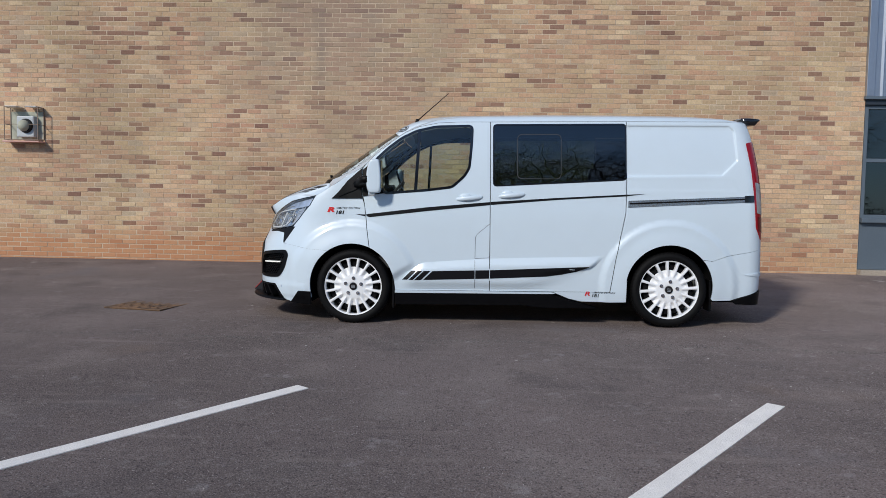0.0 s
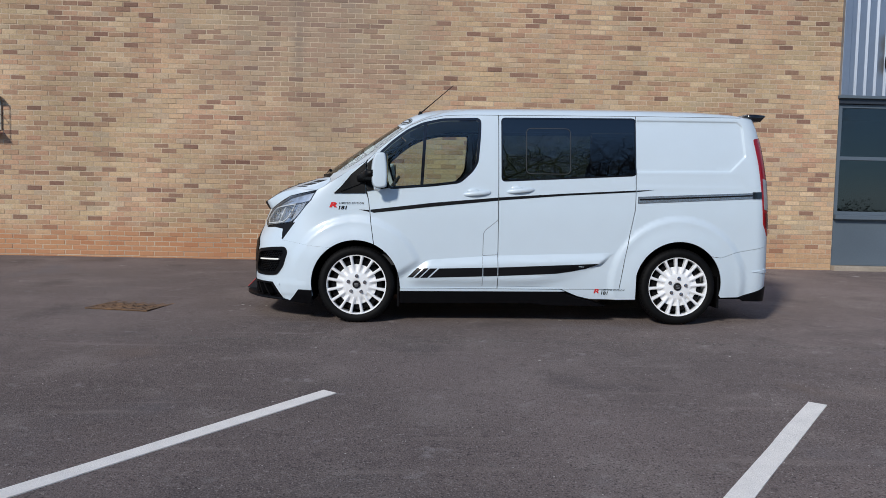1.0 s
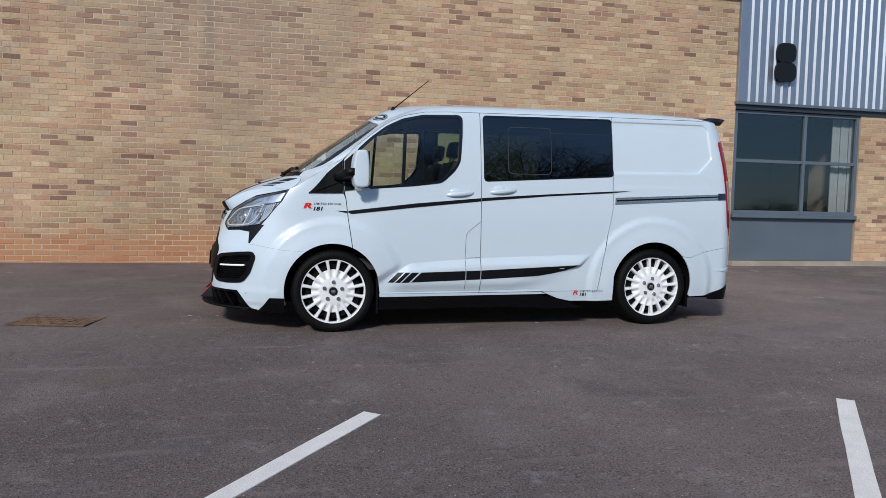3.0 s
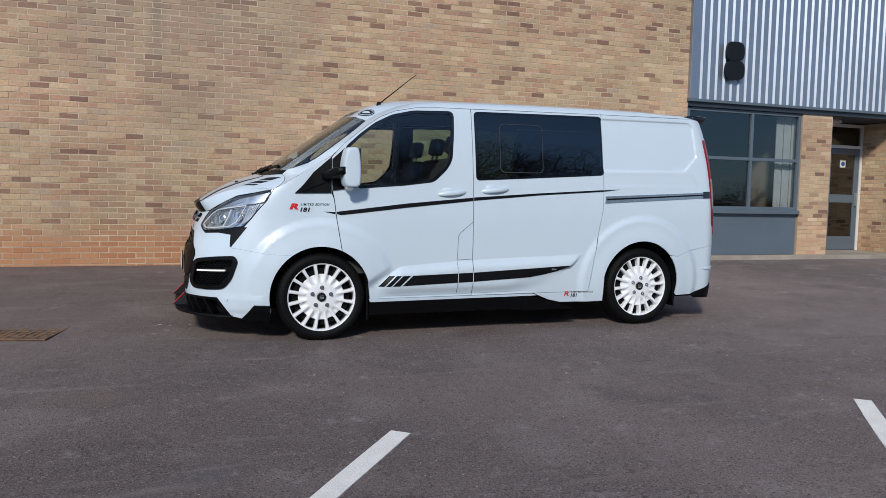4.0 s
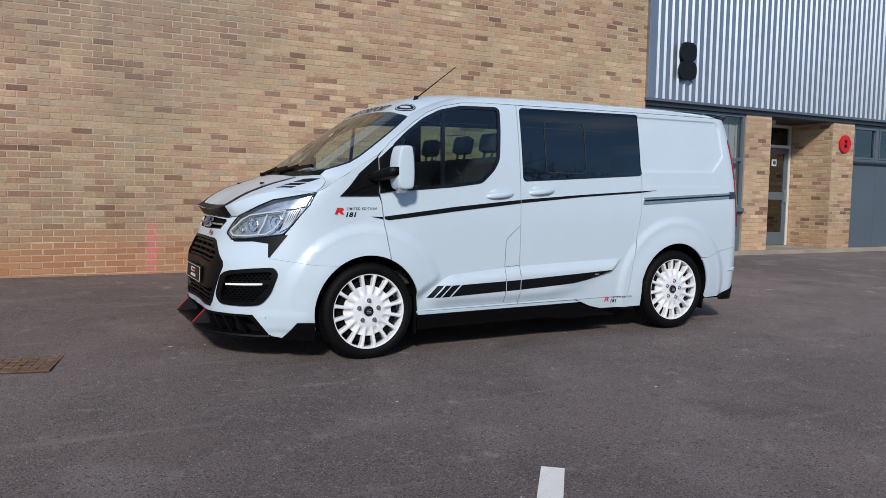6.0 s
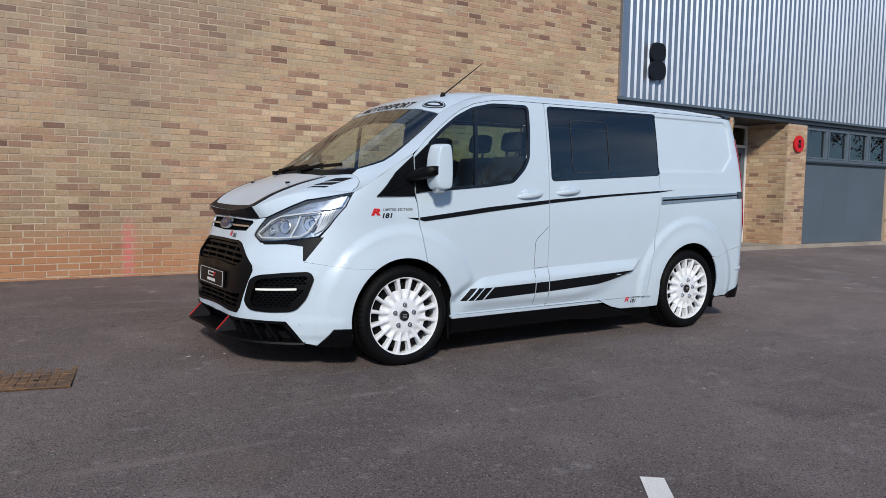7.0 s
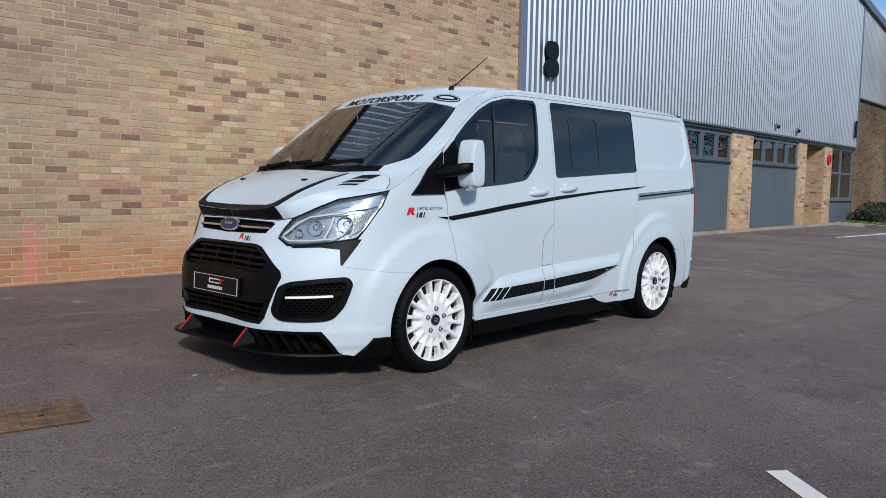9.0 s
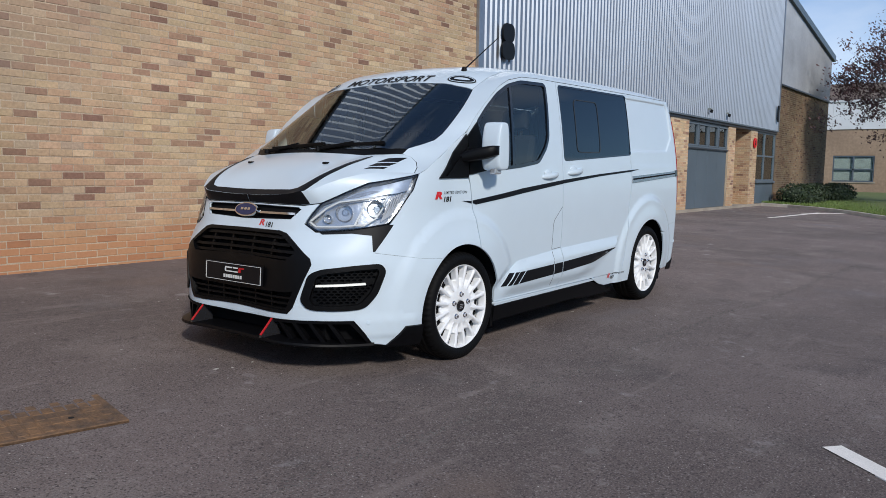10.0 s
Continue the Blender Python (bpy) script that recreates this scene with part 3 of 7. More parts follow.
def loading_bay(name, x0, x1, bright):
    """A painted panel door with a row of four small windows above it."""
    root = empty(name, 0, 0, 0)
    tagged(root, "grey-blue painted panel door under four small windows", "loading door", "loading doors", "structure")
    y0, y1 = WALL_Y + 0.05, WALL_Y + 0.14
    z_sill, z_top = 1.93, CLAD_Z - 0.115
    n = 4
    w = (x1 - x0) / n
    for k in range(n):
        box("panel", x0 + k * w + 0.002, x0 + (k + 1) * w - 0.002, y0 + 0.012, y1, 0.205, z_sill, M_SHUTTER, root, 0.003)
    box("window_sill", x0, x1, y0 - 0.045, y1, z_sill, z_sill + 0.045, M_TRIM_DARK, root, 0.006)
    f = 0.07
    for z0, z1 in ((z_sill + 0.045, z_sill + 0.10), (z_top - 0.06, z_top)):
        box("rail", x0, x1, y0, y1, z0, z1, M_TRIM, root, 0.004)
    for k in range(n + 1):
        c = x0 + k * w
        a = c if k == 0 else (c - f if k == n else c - f / 2)
        box("mullion", a, a + f, y0 + 0.003, y1, z_sill + 0.10, z_top - 0.06, M_TRIM, root, 0.004)
    for k in range(n):
        a, b = x0 + k * w + f * 0.6, x0 + (k + 1) * w - f * 0.6
        bm = bmesh.new()
        for c0, c1, d0, d1 in ((a, b, z_sill + 0.10, z_sill + 0.135), (a, b, z_top - 0.095, z_top - 0.06),
                               (a, a + 0.035, z_sill + 0.135, z_top - 0.095), (b - 0.035, b, z_sill + 0.135, z_top - 0.095)):
            add_box(bm, c0, c1, y0 - 0.012, y1, d0, d1, 0.004)
        part("window_frame", bm, M_TRIM, root)
        p = box("pane", a + 0.035, b - 0.035, y0 + 0.04, y0 + 0.046, z_sill + 0.135, z_top - 0.095, M_GLASS, root)
        p.visible_shadow = False
    for k in bright:
        box("blind_slat", x0 + k * w + 0.45 * w, x0 + k * w + 0.85 * w, y1 + 0.3, y1 + 0.32, z_sill, z_top, M_BLIND, root)
    box("backing", x0, x1, y1 + 0.001, y1 + 0.05, 0.205, z_sill, M_SHUTTER, root)
    return root


loading_bay("door_1", 11.705, 15.045, (3,))
loading_bay("door_2", 16.425, 19.925, (0, 2, 3))


def recessed_door(name, x0, x1, hinge_west):
    """A part-glazed personnel door set back in a brick recess, with its frame and a round notice."""
    root = empty(name, 0, 0, 0)
    tagged(root, "grey-blue part-glazed door in a brick recess", "door", "unit doors", "structure")
    y = WALL_Y + 0.95
    a = x0 + 0.01 if hinge_west else x1 - 0.98
    b = a + 0.97
    bm = bmesh.new()
    for c0, c1, d0, d1 in ((a, a + 0.06, 0.2, 2.72), (b - 0.06, b, 0.2, 2.72), (a + 0.06, b - 0.06, 2.66, 2.72), (a + 0.06, b - 0.06, 2.24, 2.30)):
        add_box(bm, c0, c1, y, y + 0.09, d0, d1, 0.005)
    part("door_frame", bm, M_WHITEP, root)
    leaf = bmesh.new()
    for c0, c1, d0, d1 in ((a + 0.07, a + 0.18, 0.21, 2.23), (b - 0.18, b - 0.07, 0.21, 2.23), (a + 0.18, b - 0.18, 0.21, 0.48),
                           (a + 0.18, b - 0.18, 1.16, 1.32), (a + 0.18, b - 0.18, 2.12, 2.23)):
        add_box(leaf, c0, c1, y + 0.01, y + 0.06, d0, d1, 0.004)
    lf = part("leaf", leaf, M_TRIM, root)
    for d0, d1 in ((0.48, 1.16), (1.32, 2.12)):
        p = box("pane", a + 0.18, b - 0.18, y + 0.03, y + 0.036, d0, d1, M_GLASS, lf)
        p.visible_shadow = False
    p = box("pane", a + 0.06, b - 0.06, y + 0.04, y + 0.046, 2.30, 2.66, M_GLASS, root)
    p.visible_shadow = False
    box("door_handle", b - 0.16, b - 0.13, y - 0.05, y + 0.01, 1.10, 1.36, M_GREYP, root, 0.006)
    # the rest of the recess behind
    c, d = (b, x1) if hinge_west else (x0, a)
    box("recess_wall", c, d, y, y + 0.1, 0.2, CLAD_Z - 0.05, M_MORTAR, root)
    box("soffit", x0, x1, WALL_Y + 0.24, y + 0.3, CLAD_Z - 0.10, CLAD_Z - 0.035, M_TRIM_DARK, root)
    notice = box("notice", a + 0.42, a + 0.55, y + 0.014, y + 0.028, 1.86, 2.0, M_WHITEP, root, label="small white and blue round notice")
    bm = bmesh.new()
    add_cyl(bm, 0.045, 0.045, 0.004, pose(a + 0.485, y + 0.012, 1.93, 90), 20)
    part("notice_disc", bm, material("notice_blue", (0.03, 0.06, 0.22), 0.5), notice)
    return root


recessed_door("door_3", 9.22, 11.02, False)
recessed_door("door_4", 20.62, 22.30, True)
lamp = box("bulkhead_light", 9.45, 9.95, WALL_Y + 0.5, WALL_Y + 0.62, CLAD_Z - 0.17, CLAD_Z - 0.10, M_WHITEP, bevel=0.02)
tagged(lamp, "white batten light under the recess soffit", "ceiling light")


def disc_sign(x, z):
    """A round red plate on the pier with a plain dark bar on it."""
    root = empty("disc_sign", x, WALL_Y, z)
    tagged(root, "round red wall plate with a dark mark", "sign", "red wall plates")
    bm = bmesh.new()
    vs = add_cyl(bm, 0.175, 0.175, 0.03, pose(0, -0.028, 0, 90), 40)
    bmesh.ops.bevel(bm, geom=[e for e in bm.edges if abs(e.verts[0].co.y - e.verts[1].co.y) < 1e-4 and e.calc_length() < 0.1], offset=0.006, segments=2, affect="EDGES")
    part("disc", bm, M_RED, root)
    for dz in (-0.045, 0.045):
        box("bar", -0.04, 0.04, -0.050, -0.042, dz - 0.035, dz + 0.035, M_BLACKSIGN, root, 0.003)
    for dz in (-0.15, 0.15):
        box("bracket", -0.02, 0.02, -0.014, 0.0, dz - 0.02, dz + 0.02, M_GREYP, root)
    return root


disc_sign(11.36, 2.31)
disc_sign(22.68, 2.31)


def unit_mark(x, z, w, h, two):
    """A standing-off dark sign as tall as the unit's figure, made of plain bars on pegs."""
    root = empty("unit_sign", x, WALL_Y - 0.06, z)
    tagged(root, "black raised unit sign on pegs on the cladding", "sign", "unit signs")
    if two:
        for dz, hw in ((h * 0.245, w * 0.46), (-h * 0.245, w * 0.5)):
            bm = bmesh.new()
            out = rounded([(-hw, dz - h * 0.25), (hw, dz - h * 0.25), (hw, dz + h * 0.25), (-hw, dz + h * 0.25)], hw * 0.75, 8)
            plate("bar", out, -0.075, 0.035, M_BLACKSIGN, root)
    else:
        box("bar", -w / 2, w / 2, -0.075, -0.040, -h / 2, h / 2, M_BLACKSIGN, root, 0.004)
    for dz in (-h * 0.25, h * 0.25):
        for dx in (-w * 0.25, w * 0.25):
            bm = bmesh.new()
            add_cyl(bm, 0.012, 0.012, 0.07, pose(dx, -0.008, dz, 90), 10)
            part("peg", bm, M_GREYP, root)
    return root


unit_mark(6.88, 3.52, 0.40, 0.64, True)
unit_mark(25.05, 3.45, 0.16, 0.60, False)


M_BOXGREEN = material("faded_green", (0.46, 0.46, 0.36), 0.7, vary=0.3, scale=5)
M_BOXGREY = material("box_grey", (0.50, 0.53, 0.54), 0.5, vary=0.1, scale=6)
M_BOXWIRE = material("cage_wire", (0.22, 0.16, 0.12), 0.6, 0.3)
M_BOXPINK = material("faded_pink", (0.72, 0.42, 0.36), 0.6, vary=0.2, scale=6)


def alarm_box():
    """A junction box with a round dark lens on a pale back plate, high on the brick wall."""
    x, z = -7.04, 2.22
    root = empty("wall_box", x, WALL_Y, z)
    tagged(root, "pale grey siren box inside a thin wire cage on brick", "wall box")
    box("back_plate", -0.27, 0.27, -0.015, 0.0, -0.20, 0.24, M_BOXGREEN, root, 0.004, "faded green back plate")
    box("body", -0.11, 0.17, -0.13, -0.015, -0.17, 0.16, M_BOXGREY, root, 0.02)
    bm = bmesh.new()
    add_cyl(bm, 0.115, 0.10, 0.05, pose(0.045, -0.152, 0.005, 90), 28)
    part("dome_ring", bm, M_BLACKSIGN, root)
    bm = bmesh.new()
    bmesh.ops.create_uvsphere(bm, u_segments=20, v_segments=12, radius=0.092, matrix=pose(0.035, -0.165, 0.005))
    part("dome", bm, M_BOXGREEN, root, "grey-green rounded dome", True)
    for px in (-0.27, 0.27):
        for py in (-0.19, -0.02):
            box("wire", px - 0.005, px + 0.005, py - 0.005, py + 0.005, -0.22, 0.30, M_BOXWIRE, root)
    for pz in (-0.22, 0.02, 0.29):
        box("wire", -0.265, 0.265, -0.194, -0.186, pz, pz + 0.008, M_BOXWIRE, root)
        for px in (-0.27, 0.27):
            box("wire", px - 0.004, px + 0.004, -0.185, -0.025, pz, pz + 0.008, M_BOXWIRE, root)
    for px in (-0.16, 0.16):
        box("bracket", px - 0.09, px + 0.09, -0.20, -0.015, 0.300, 0.312, M_WHITEP, root, 0.003)
    box("tray", -0.30, 0.29, -0.21, -0.0, -0.255, -0.235, M_BOXPINK, root, 0.005, "faded pink bottom tray")
    return root


alarm_box()


def wall_lamp(x, z):
    """A small dark floodlight on a bracket at the foot of the cladding."""
    root = empty("wall_lamp", x, WALL_Y - 0.05, z)
    tagged(root, "small dark floodlight bracketed to the cladding", "wall lamp", "wall lamps")
    bm = bmesh.new()
    add_box(bm, -0.04, 0.04, -0.13, -0.06, -0.06, 0.035, 0.01)
    bmesh.ops.transform(bm, matrix=pose(0, 0, 0, 18, 0, 0), verts=bm.verts)
    part("head", bm, M_BLACKSIGN, root)
    box("bracket", -0.012, 0.012, -0.08, 0.02, 0.0, 0.05, M_GREYP, root, 0.004)


wall_lamp(19.40, 3.07)
wall_lamp(17.77, 3.09)

# ---- the van ----
from mathutils import geometry

M_PAINT = material("white_car_paint", (0.628, 0.725, 0.798), 0.36, coat=0.7, fine=0.012, fine_scale=6)
M_PAINT.node_tree.nodes["Principled BSDF"].inputs["Coat Roughness"].default_value = 0.10
M_PLASTIC = material("black_trim_plastic", (0.0028, 0.0028, 0.0034), 0.44, specular=0.18, vary=0.25, scale=14, bump=0.15, bump_scale=350)
M_GLOSSB = material("gloss_black", (0.006, 0.006, 0.008), 0.12, coat=0.6)
M_VINYL = material("black_vinyl", (0.006, 0.006, 0.0075), 0.45, specular=0.2)
M_SEAM = material("painted_seam", (0.12, 0.13, 0.15), 0.7, specular=0.2)
# near-black: the dark of gaps, recesses and hollows is put into the colour
M_GAP = material("shut_gap", (0.006, 0.006, 0.007), 0.9, specular=0.1)
M_TYRE = material("tyre_rubber", (0.0032, 0.0032, 0.0036), 0.66, specular=0.18, vary=0.3, scale=12, bump=0.3, bump_scale=120)
M_RIM = material("white_wheel_paint", (0.86, 0.87, 0.88), 0.30, coat=0.5, fine=0.02, fine_scale=20)
M_CHROME = material("chrome", (0.72, 0.73, 0.75), 0.09, 1.0)
M_STEEL = material("brake_steel", (0.22, 0.21, 0.20), 0.4, 0.9)
M_CARBON = material("splitter_black", (0.004, 0.004, 0.005), 0.45, specular=0.12, vary=0.3, scale=30)
M_FIN = material("gloss_fin", (0.022, 0.022, 0.025), 0.22, specular=0.6, coat=0.3)
M_REDL = material("red_accent", (0.50, 0.010, 0.016), 0.35)
M_LAMPRED = material("red_lens", (0.34, 0.004, 0.012), 0.12, coat=0.25, specular=0.3)
M_LAMPDK = material("dark_red_lens", (0.14, 0.004, 0.010), 0.12, coat=0.25, specular=0.3)
M_SILVER = material("reflector_silver", (0.66, 0.68, 0.71), 0.20, 0.60, vary=0.25, scale=14, bump=0.18, bump_scale=40)
M_OVAL = material("badge_blue", (0.012, 0.022, 0.085), 0.30, coat=0.3)
M_SEAT = material("seat_cloth", (0.020, 0.021, 0.024), 0.9, fine=0.2, fine_scale=200)
M_DASH = material("dash_plastic", (0.040, 0.042, 0.046), 0.7, fine=0.15, fine_scale=150)
M_LINING = material("roof_lining", (0.30, 0.30, 0.29), 0.95, fine=0.1, fine_scale=60)
M_RAIL = material("rail_metal", (0.46, 0.47, 0.49), 0.24, 0.85)
M_CLEAR = glass("clear_glass", (0.84, 0.94, 0.89), clear=0.82, ior=1.7)
M_SCREEN = glass("windscreen_glass", (0.82, 0.92, 0.84), clear=0.90, ior=2.4)
M_PRIV = glass("privacy_glass", (0.50, 0.66, 0.62), clear=0.09, ior=1.85)
M_GREEN = glass("green_glass", (0.50, 0.74, 0.58), clear=0.62)
M_LENS = glass("lamp_lens", (0.92, 0.96, 1.0), clear=0.95, ior=1.25)
M_DRL = bpy.data.materials.new("running_light")
M_DRL.use_nodes = True
M_DRL.node_tree.nodes["Principled BSDF"].inputs["Base Color"].default_value = (0.9, 0.9, 0.85, 1)
M_DRL.node_tree.nodes["Principled BSDF"].inputs["Emission Color"].default_value = (1.0, 0.97, 0.82, 1)
M_DRL.node_tree.nodes["Principled BSDF"].inputs["Emission Strength"].default_value = 0.16

van = empty("van", -0.99, 8.096, 0.0, 0, -0.6, 0)
van.scale = (1.0, 1.038, 1.0)
tagged(van, "lowered white panel van with black stripes on white multispoke wheels", "van")

XC, NX, NY = -0.05, 3.5, 1.75


def table(pts, v):
    """Smooth interpolation in a table of (v, value)."""
    if v <= pts[0][0]:
        return pts[0][1]
    if v >= pts[-1][0]:
        return pts[-1][1]
    for i in range(len(pts) - 1):
        if v <= pts[i + 1][0]:
            (x0, y0), (x1, y1) = pts[i], pts[i + 1]
            m0 = (y1 - pts[i - 1][1]) / (x1 - pts[i - 1][0]) if i else (y1 - y0) / (x1 - x0)
            m1 = (pts[i + 2][1] - y0) / (pts[i + 2][0] - x0) if i + 2 < len(pts) else (y1 - y0) / (x1 - x0)
            h = x1 - x0
            t = (v - x0) / h
            return ((2 * t ** 3 - 3 * t * t + 1) * y0 + (t ** 3 - 2 * t * t + t) * h * m0
                    + (-2 * t ** 3 + 3 * t * t) * y1 + (t ** 3 - t * t) * h * m1)


NOSE = [(0.10, -1.03), (0.25, -1.04), (0.42, -1.043), (0.56, -1.038), (0.70, -1.022), (0.85, -0.99), (0.95, -0.955), (1.05, -0.90), (1.16, -0.77), (1.25, -0.60), (1.35, -0.40)]
HALF = [(0.10, 0.885), (0.20, 0.905), (0.32, 0.925), (0.5, 0.940), (0.8, 0.955), (1.0, 0.957), (1.2, 0.950), (1.36, 0.938), (1.6, 0.910), (1.85, 0.868), (1.95, 0.835)]
TAIL = [(0.2, 3.80), (0.47, 3.81), (0.86, 3.80), (1.33, 3.775), (1.74, 3.705), (1.95, 3.635)]


def half_width(x, z):
    w = table(HALF, z)
    w -= 0.055 * (1 - smooth(-0.35, 0.6, x)) * smooth(0.55, 1.0, z) + 0.018 * smooth(2.8, 3.8, x)
    return w


FLARES = ((0.0, 0.335, 0.548, 0.635), (2.933, 0.345, 0.565, 0.645))


RECESS = [(2.30, 1.842), (3.470, 1.842), (3.520, 1.795), (3.545, 1.515), (3.402, 1.374), (2.30, 1.358)]


def recess_sides():
    """Inward normal and a point of each bounding line of the sunk panel of the rear quarter."""
    out = []
    for a, b in zip(RECESS, RECESS[1:]):
        d = Vector((b[0] - a[0], b[1] - a[1])).normalized()
        out.append((Vector((d.y, -d.x)), Vector(a)))
    return out


RECESS_SIDES = recess_sides()


def recess_depth(x, z):
    """How far a point lies inside the sunk panel."""
    return min(n.x * (x - a.x) + n.y * (z - a.y) for n, a in RECESS_SIDES)


def swell(x, z):
    """Arch flares, the bumper's lower step and the sunk panel behind the sliding door."""
    b = 0.0
    for cx, cz, r0, r1 in FLARES:
        d = math.hypot((x - cx) * 0.985, z - cz)
        ends = smooth(-0.030, 0.065, (z - 0.41) - (x - 0.40) * 0.643) if 0.3 < x < 1 else 1.0
        b += 0.035 * ends * (1 - smooth(r0, r1, d)) * (1 - 0.35 * smooth(0.40, 0.55, d)) * smooth(0.05, 0.2, z)
    b -= 0.012 * smooth(0.0, 0.020, recess_depth(x, z)) * (x > 2.529)
    shelf = min(3.62 - x - (z - 1.15) * 0.6, z - 1.225, 1.36 - z)
    b -= 0.0025 * smooth(0.0, 0.04, shelf) * (x > 2.529)
    b += 0.008 * (1 - smooth(0.336, 0.352, z)) * (1 - smooth(-0.47, -0.40, x)) * smooth(0.20, 0.24, z)
    return b


def set_back(y):
    """The bonnet's lip runs straighter across the nose than its corners would make it."""
    return 0.050 * (1 - smooth(0.0, 0.50, abs(y)))


def flatten(y, z):
    """The bumper's middle is flatter than the bonnet's lip above it."""
    k = 1 - smooth(0.68, 0.86, z)
    return set_back(y) * smooth(0.70, 0.86, z) + k * (0.036 - 0.080 * smooth(0.05, 0.52, y) + 0.044 * smooth(0.60, 0.86, y))


def skin(s, z):
    """The van's outer skin: s runs from the nose's middle (0) round the corner (1) and along the near side."""
    side = -1 if s >= 0 else 1
    u = abs(s)
    if u <= 1:
        th = (1 - (1 - u) ** (NX / 2)) * math.pi / 2
        a, b = max(0.0, math.cos(th)) ** (2 / NX), max(0.0, math.sin(th)) ** (2 / NY)
        xf = table(NOSE, z)
        x = XC - (XC - xf) * a
        w = half_width(XC, z) * b
        fade = smooth(0.62, 0.9, b)
        return Vector((x + flatten(w, z), side * (w + swell(x, z) * fade), z))
    x = XC + u - 1
    xr = table(TAIL, z)
    xe = xr - 0.16
    if x <= xe:
        return Vector((x, side * (half_width(x, z) + swell(x, z)), z))
    ph = min((x - xe) / 0.16, math.pi / 2)
    return Vector((xe + 0.16 * math.sin(ph), side * (half_width(xe, z) - 0.16 * (1 - math.cos(ph)) + swell(x, z)), z))


def P(x, z):
    """Place on the skin by its distance from the front axle and height."""
    if x >= XC:
        return (1 + x - XC, z)
    xf = table(NOSE, z)
    a = min(1.0, (XC - x) / (XC - xf))
    return (1 - (1 - math.acos(a ** (NX / 2)) / (math.pi / 2)) ** (2 / NX), z)


def Q(y, z):
    """Place on the nose by its distance from the middle (near side positive) and height."""
    b = min(1.0, abs(y) / half_width(XC, z))
    return (math.copysign(1 - (1 - math.asin(b ** (NY / 2)) / (math.pi / 2)) ** (2 / NX), y), z)


BONNET = [(-1.0, 1.01), (-0.95, 1.045), (-0.90, 1.082), (-0.75, 1.180), (-0.593, 1.250), (-0.447, 1.297), (-0.36, 1.328), (-0.25, 1.365)]
ROOF = [(0.30, 1.790), (0.45, 1.883), (0.60, 1.942), (0.80, 1.972), (1.2, 1.986), (2.0, 1.992), (3.0, 1.984), (3.45, 1.962), (3.62, 1.935)]


def screen_z(x):
    """The windscreen's middle line: a shallow even bow."""
    return 1.330 + 0.714 * (x + 0.36) - 0.045 * (x + 0.36) ** 2


def bonnet(x, y):
    """The bonnet's height over x, y."""
    z = table(BONNET, x - set_back(y) * (1 - smooth(-0.85, -0.60, x))) - 0.12 * y * y - 1.2 * max(0.0, abs(y) - 0.6) ** 2
    z += 0.008 * math.exp(-((abs(y) - 0.50 - 0.25 * (x + 0.6)) / 0.05) ** 2) * (1 - smooth(-0.45, -0.33, x))
    return Vector((x, y, z))


def top(x, y):
    """Windscreen and roof as one height over x, y."""
    k = smooth(0.35, 0.52, x)
    z = screen_z(x) * (1 - k) + table(ROOF, x) * k - 0.075 * y * y
    z -= 0.9 * (1 - 0.8 * smooth(0.42, 0.95, x)) * max(0.0, abs(y) - 0.45) ** 2
    return Vector((x, y, z))


def densify(poly, step, closed=True):
    out = []
    n = len(poly)
    for i in range(n if closed else n - 1):
        a, b = Vector(poly[i]), Vector(poly[(i + 1) % n])
        k = max(1, math.ceil((b - a).length / step))
        out += [a.lerp(b, j / k) for j in range(k)]
    if not closed:
        out.append(Vector(poly[-1]))
    return out


def inside_poly(p, poly):
    c = False
    j = len(poly) - 1
    for i in range(len(poly)):
        a, b = poly[i], poly[j]
        if (a[1] > p[1]) != (b[1] > p[1]) and p[0] < (b[0] - a[0]) * (p[1] - a[1]) / (b[1] - a[1]) + a[0]:
            c = not c
        j = i
    return c


def grow(poly, d):
    """The outline moved outwards by d (inwards if negative)."""
    area = sum(poly[i - 1][0] * poly[i][1] - poly[i][0] * poly[i - 1][1] for i in range(len(poly)))
    sg = 1 if area > 0 else -1
    out = []
    m = len(poly)
    for i in range(m):
        a, b, c = Vector(poly[i - 1]), Vector(poly[i]), Vector(poly[(i + 1) % m])
        n0, n1 = (b - a).normalized(), (c - b).normalized()
        n0, n1 = Vector((n0.y, -n0.x)), Vector((n1.y, -n1.x))
        nn = (n0 + n1)
        nn = nn.normalized() if nn.length > 1e-6 else n0
        out.append(tuple(b + nn * sg * d / max(0.5, nn.dot(n0))))
    return out


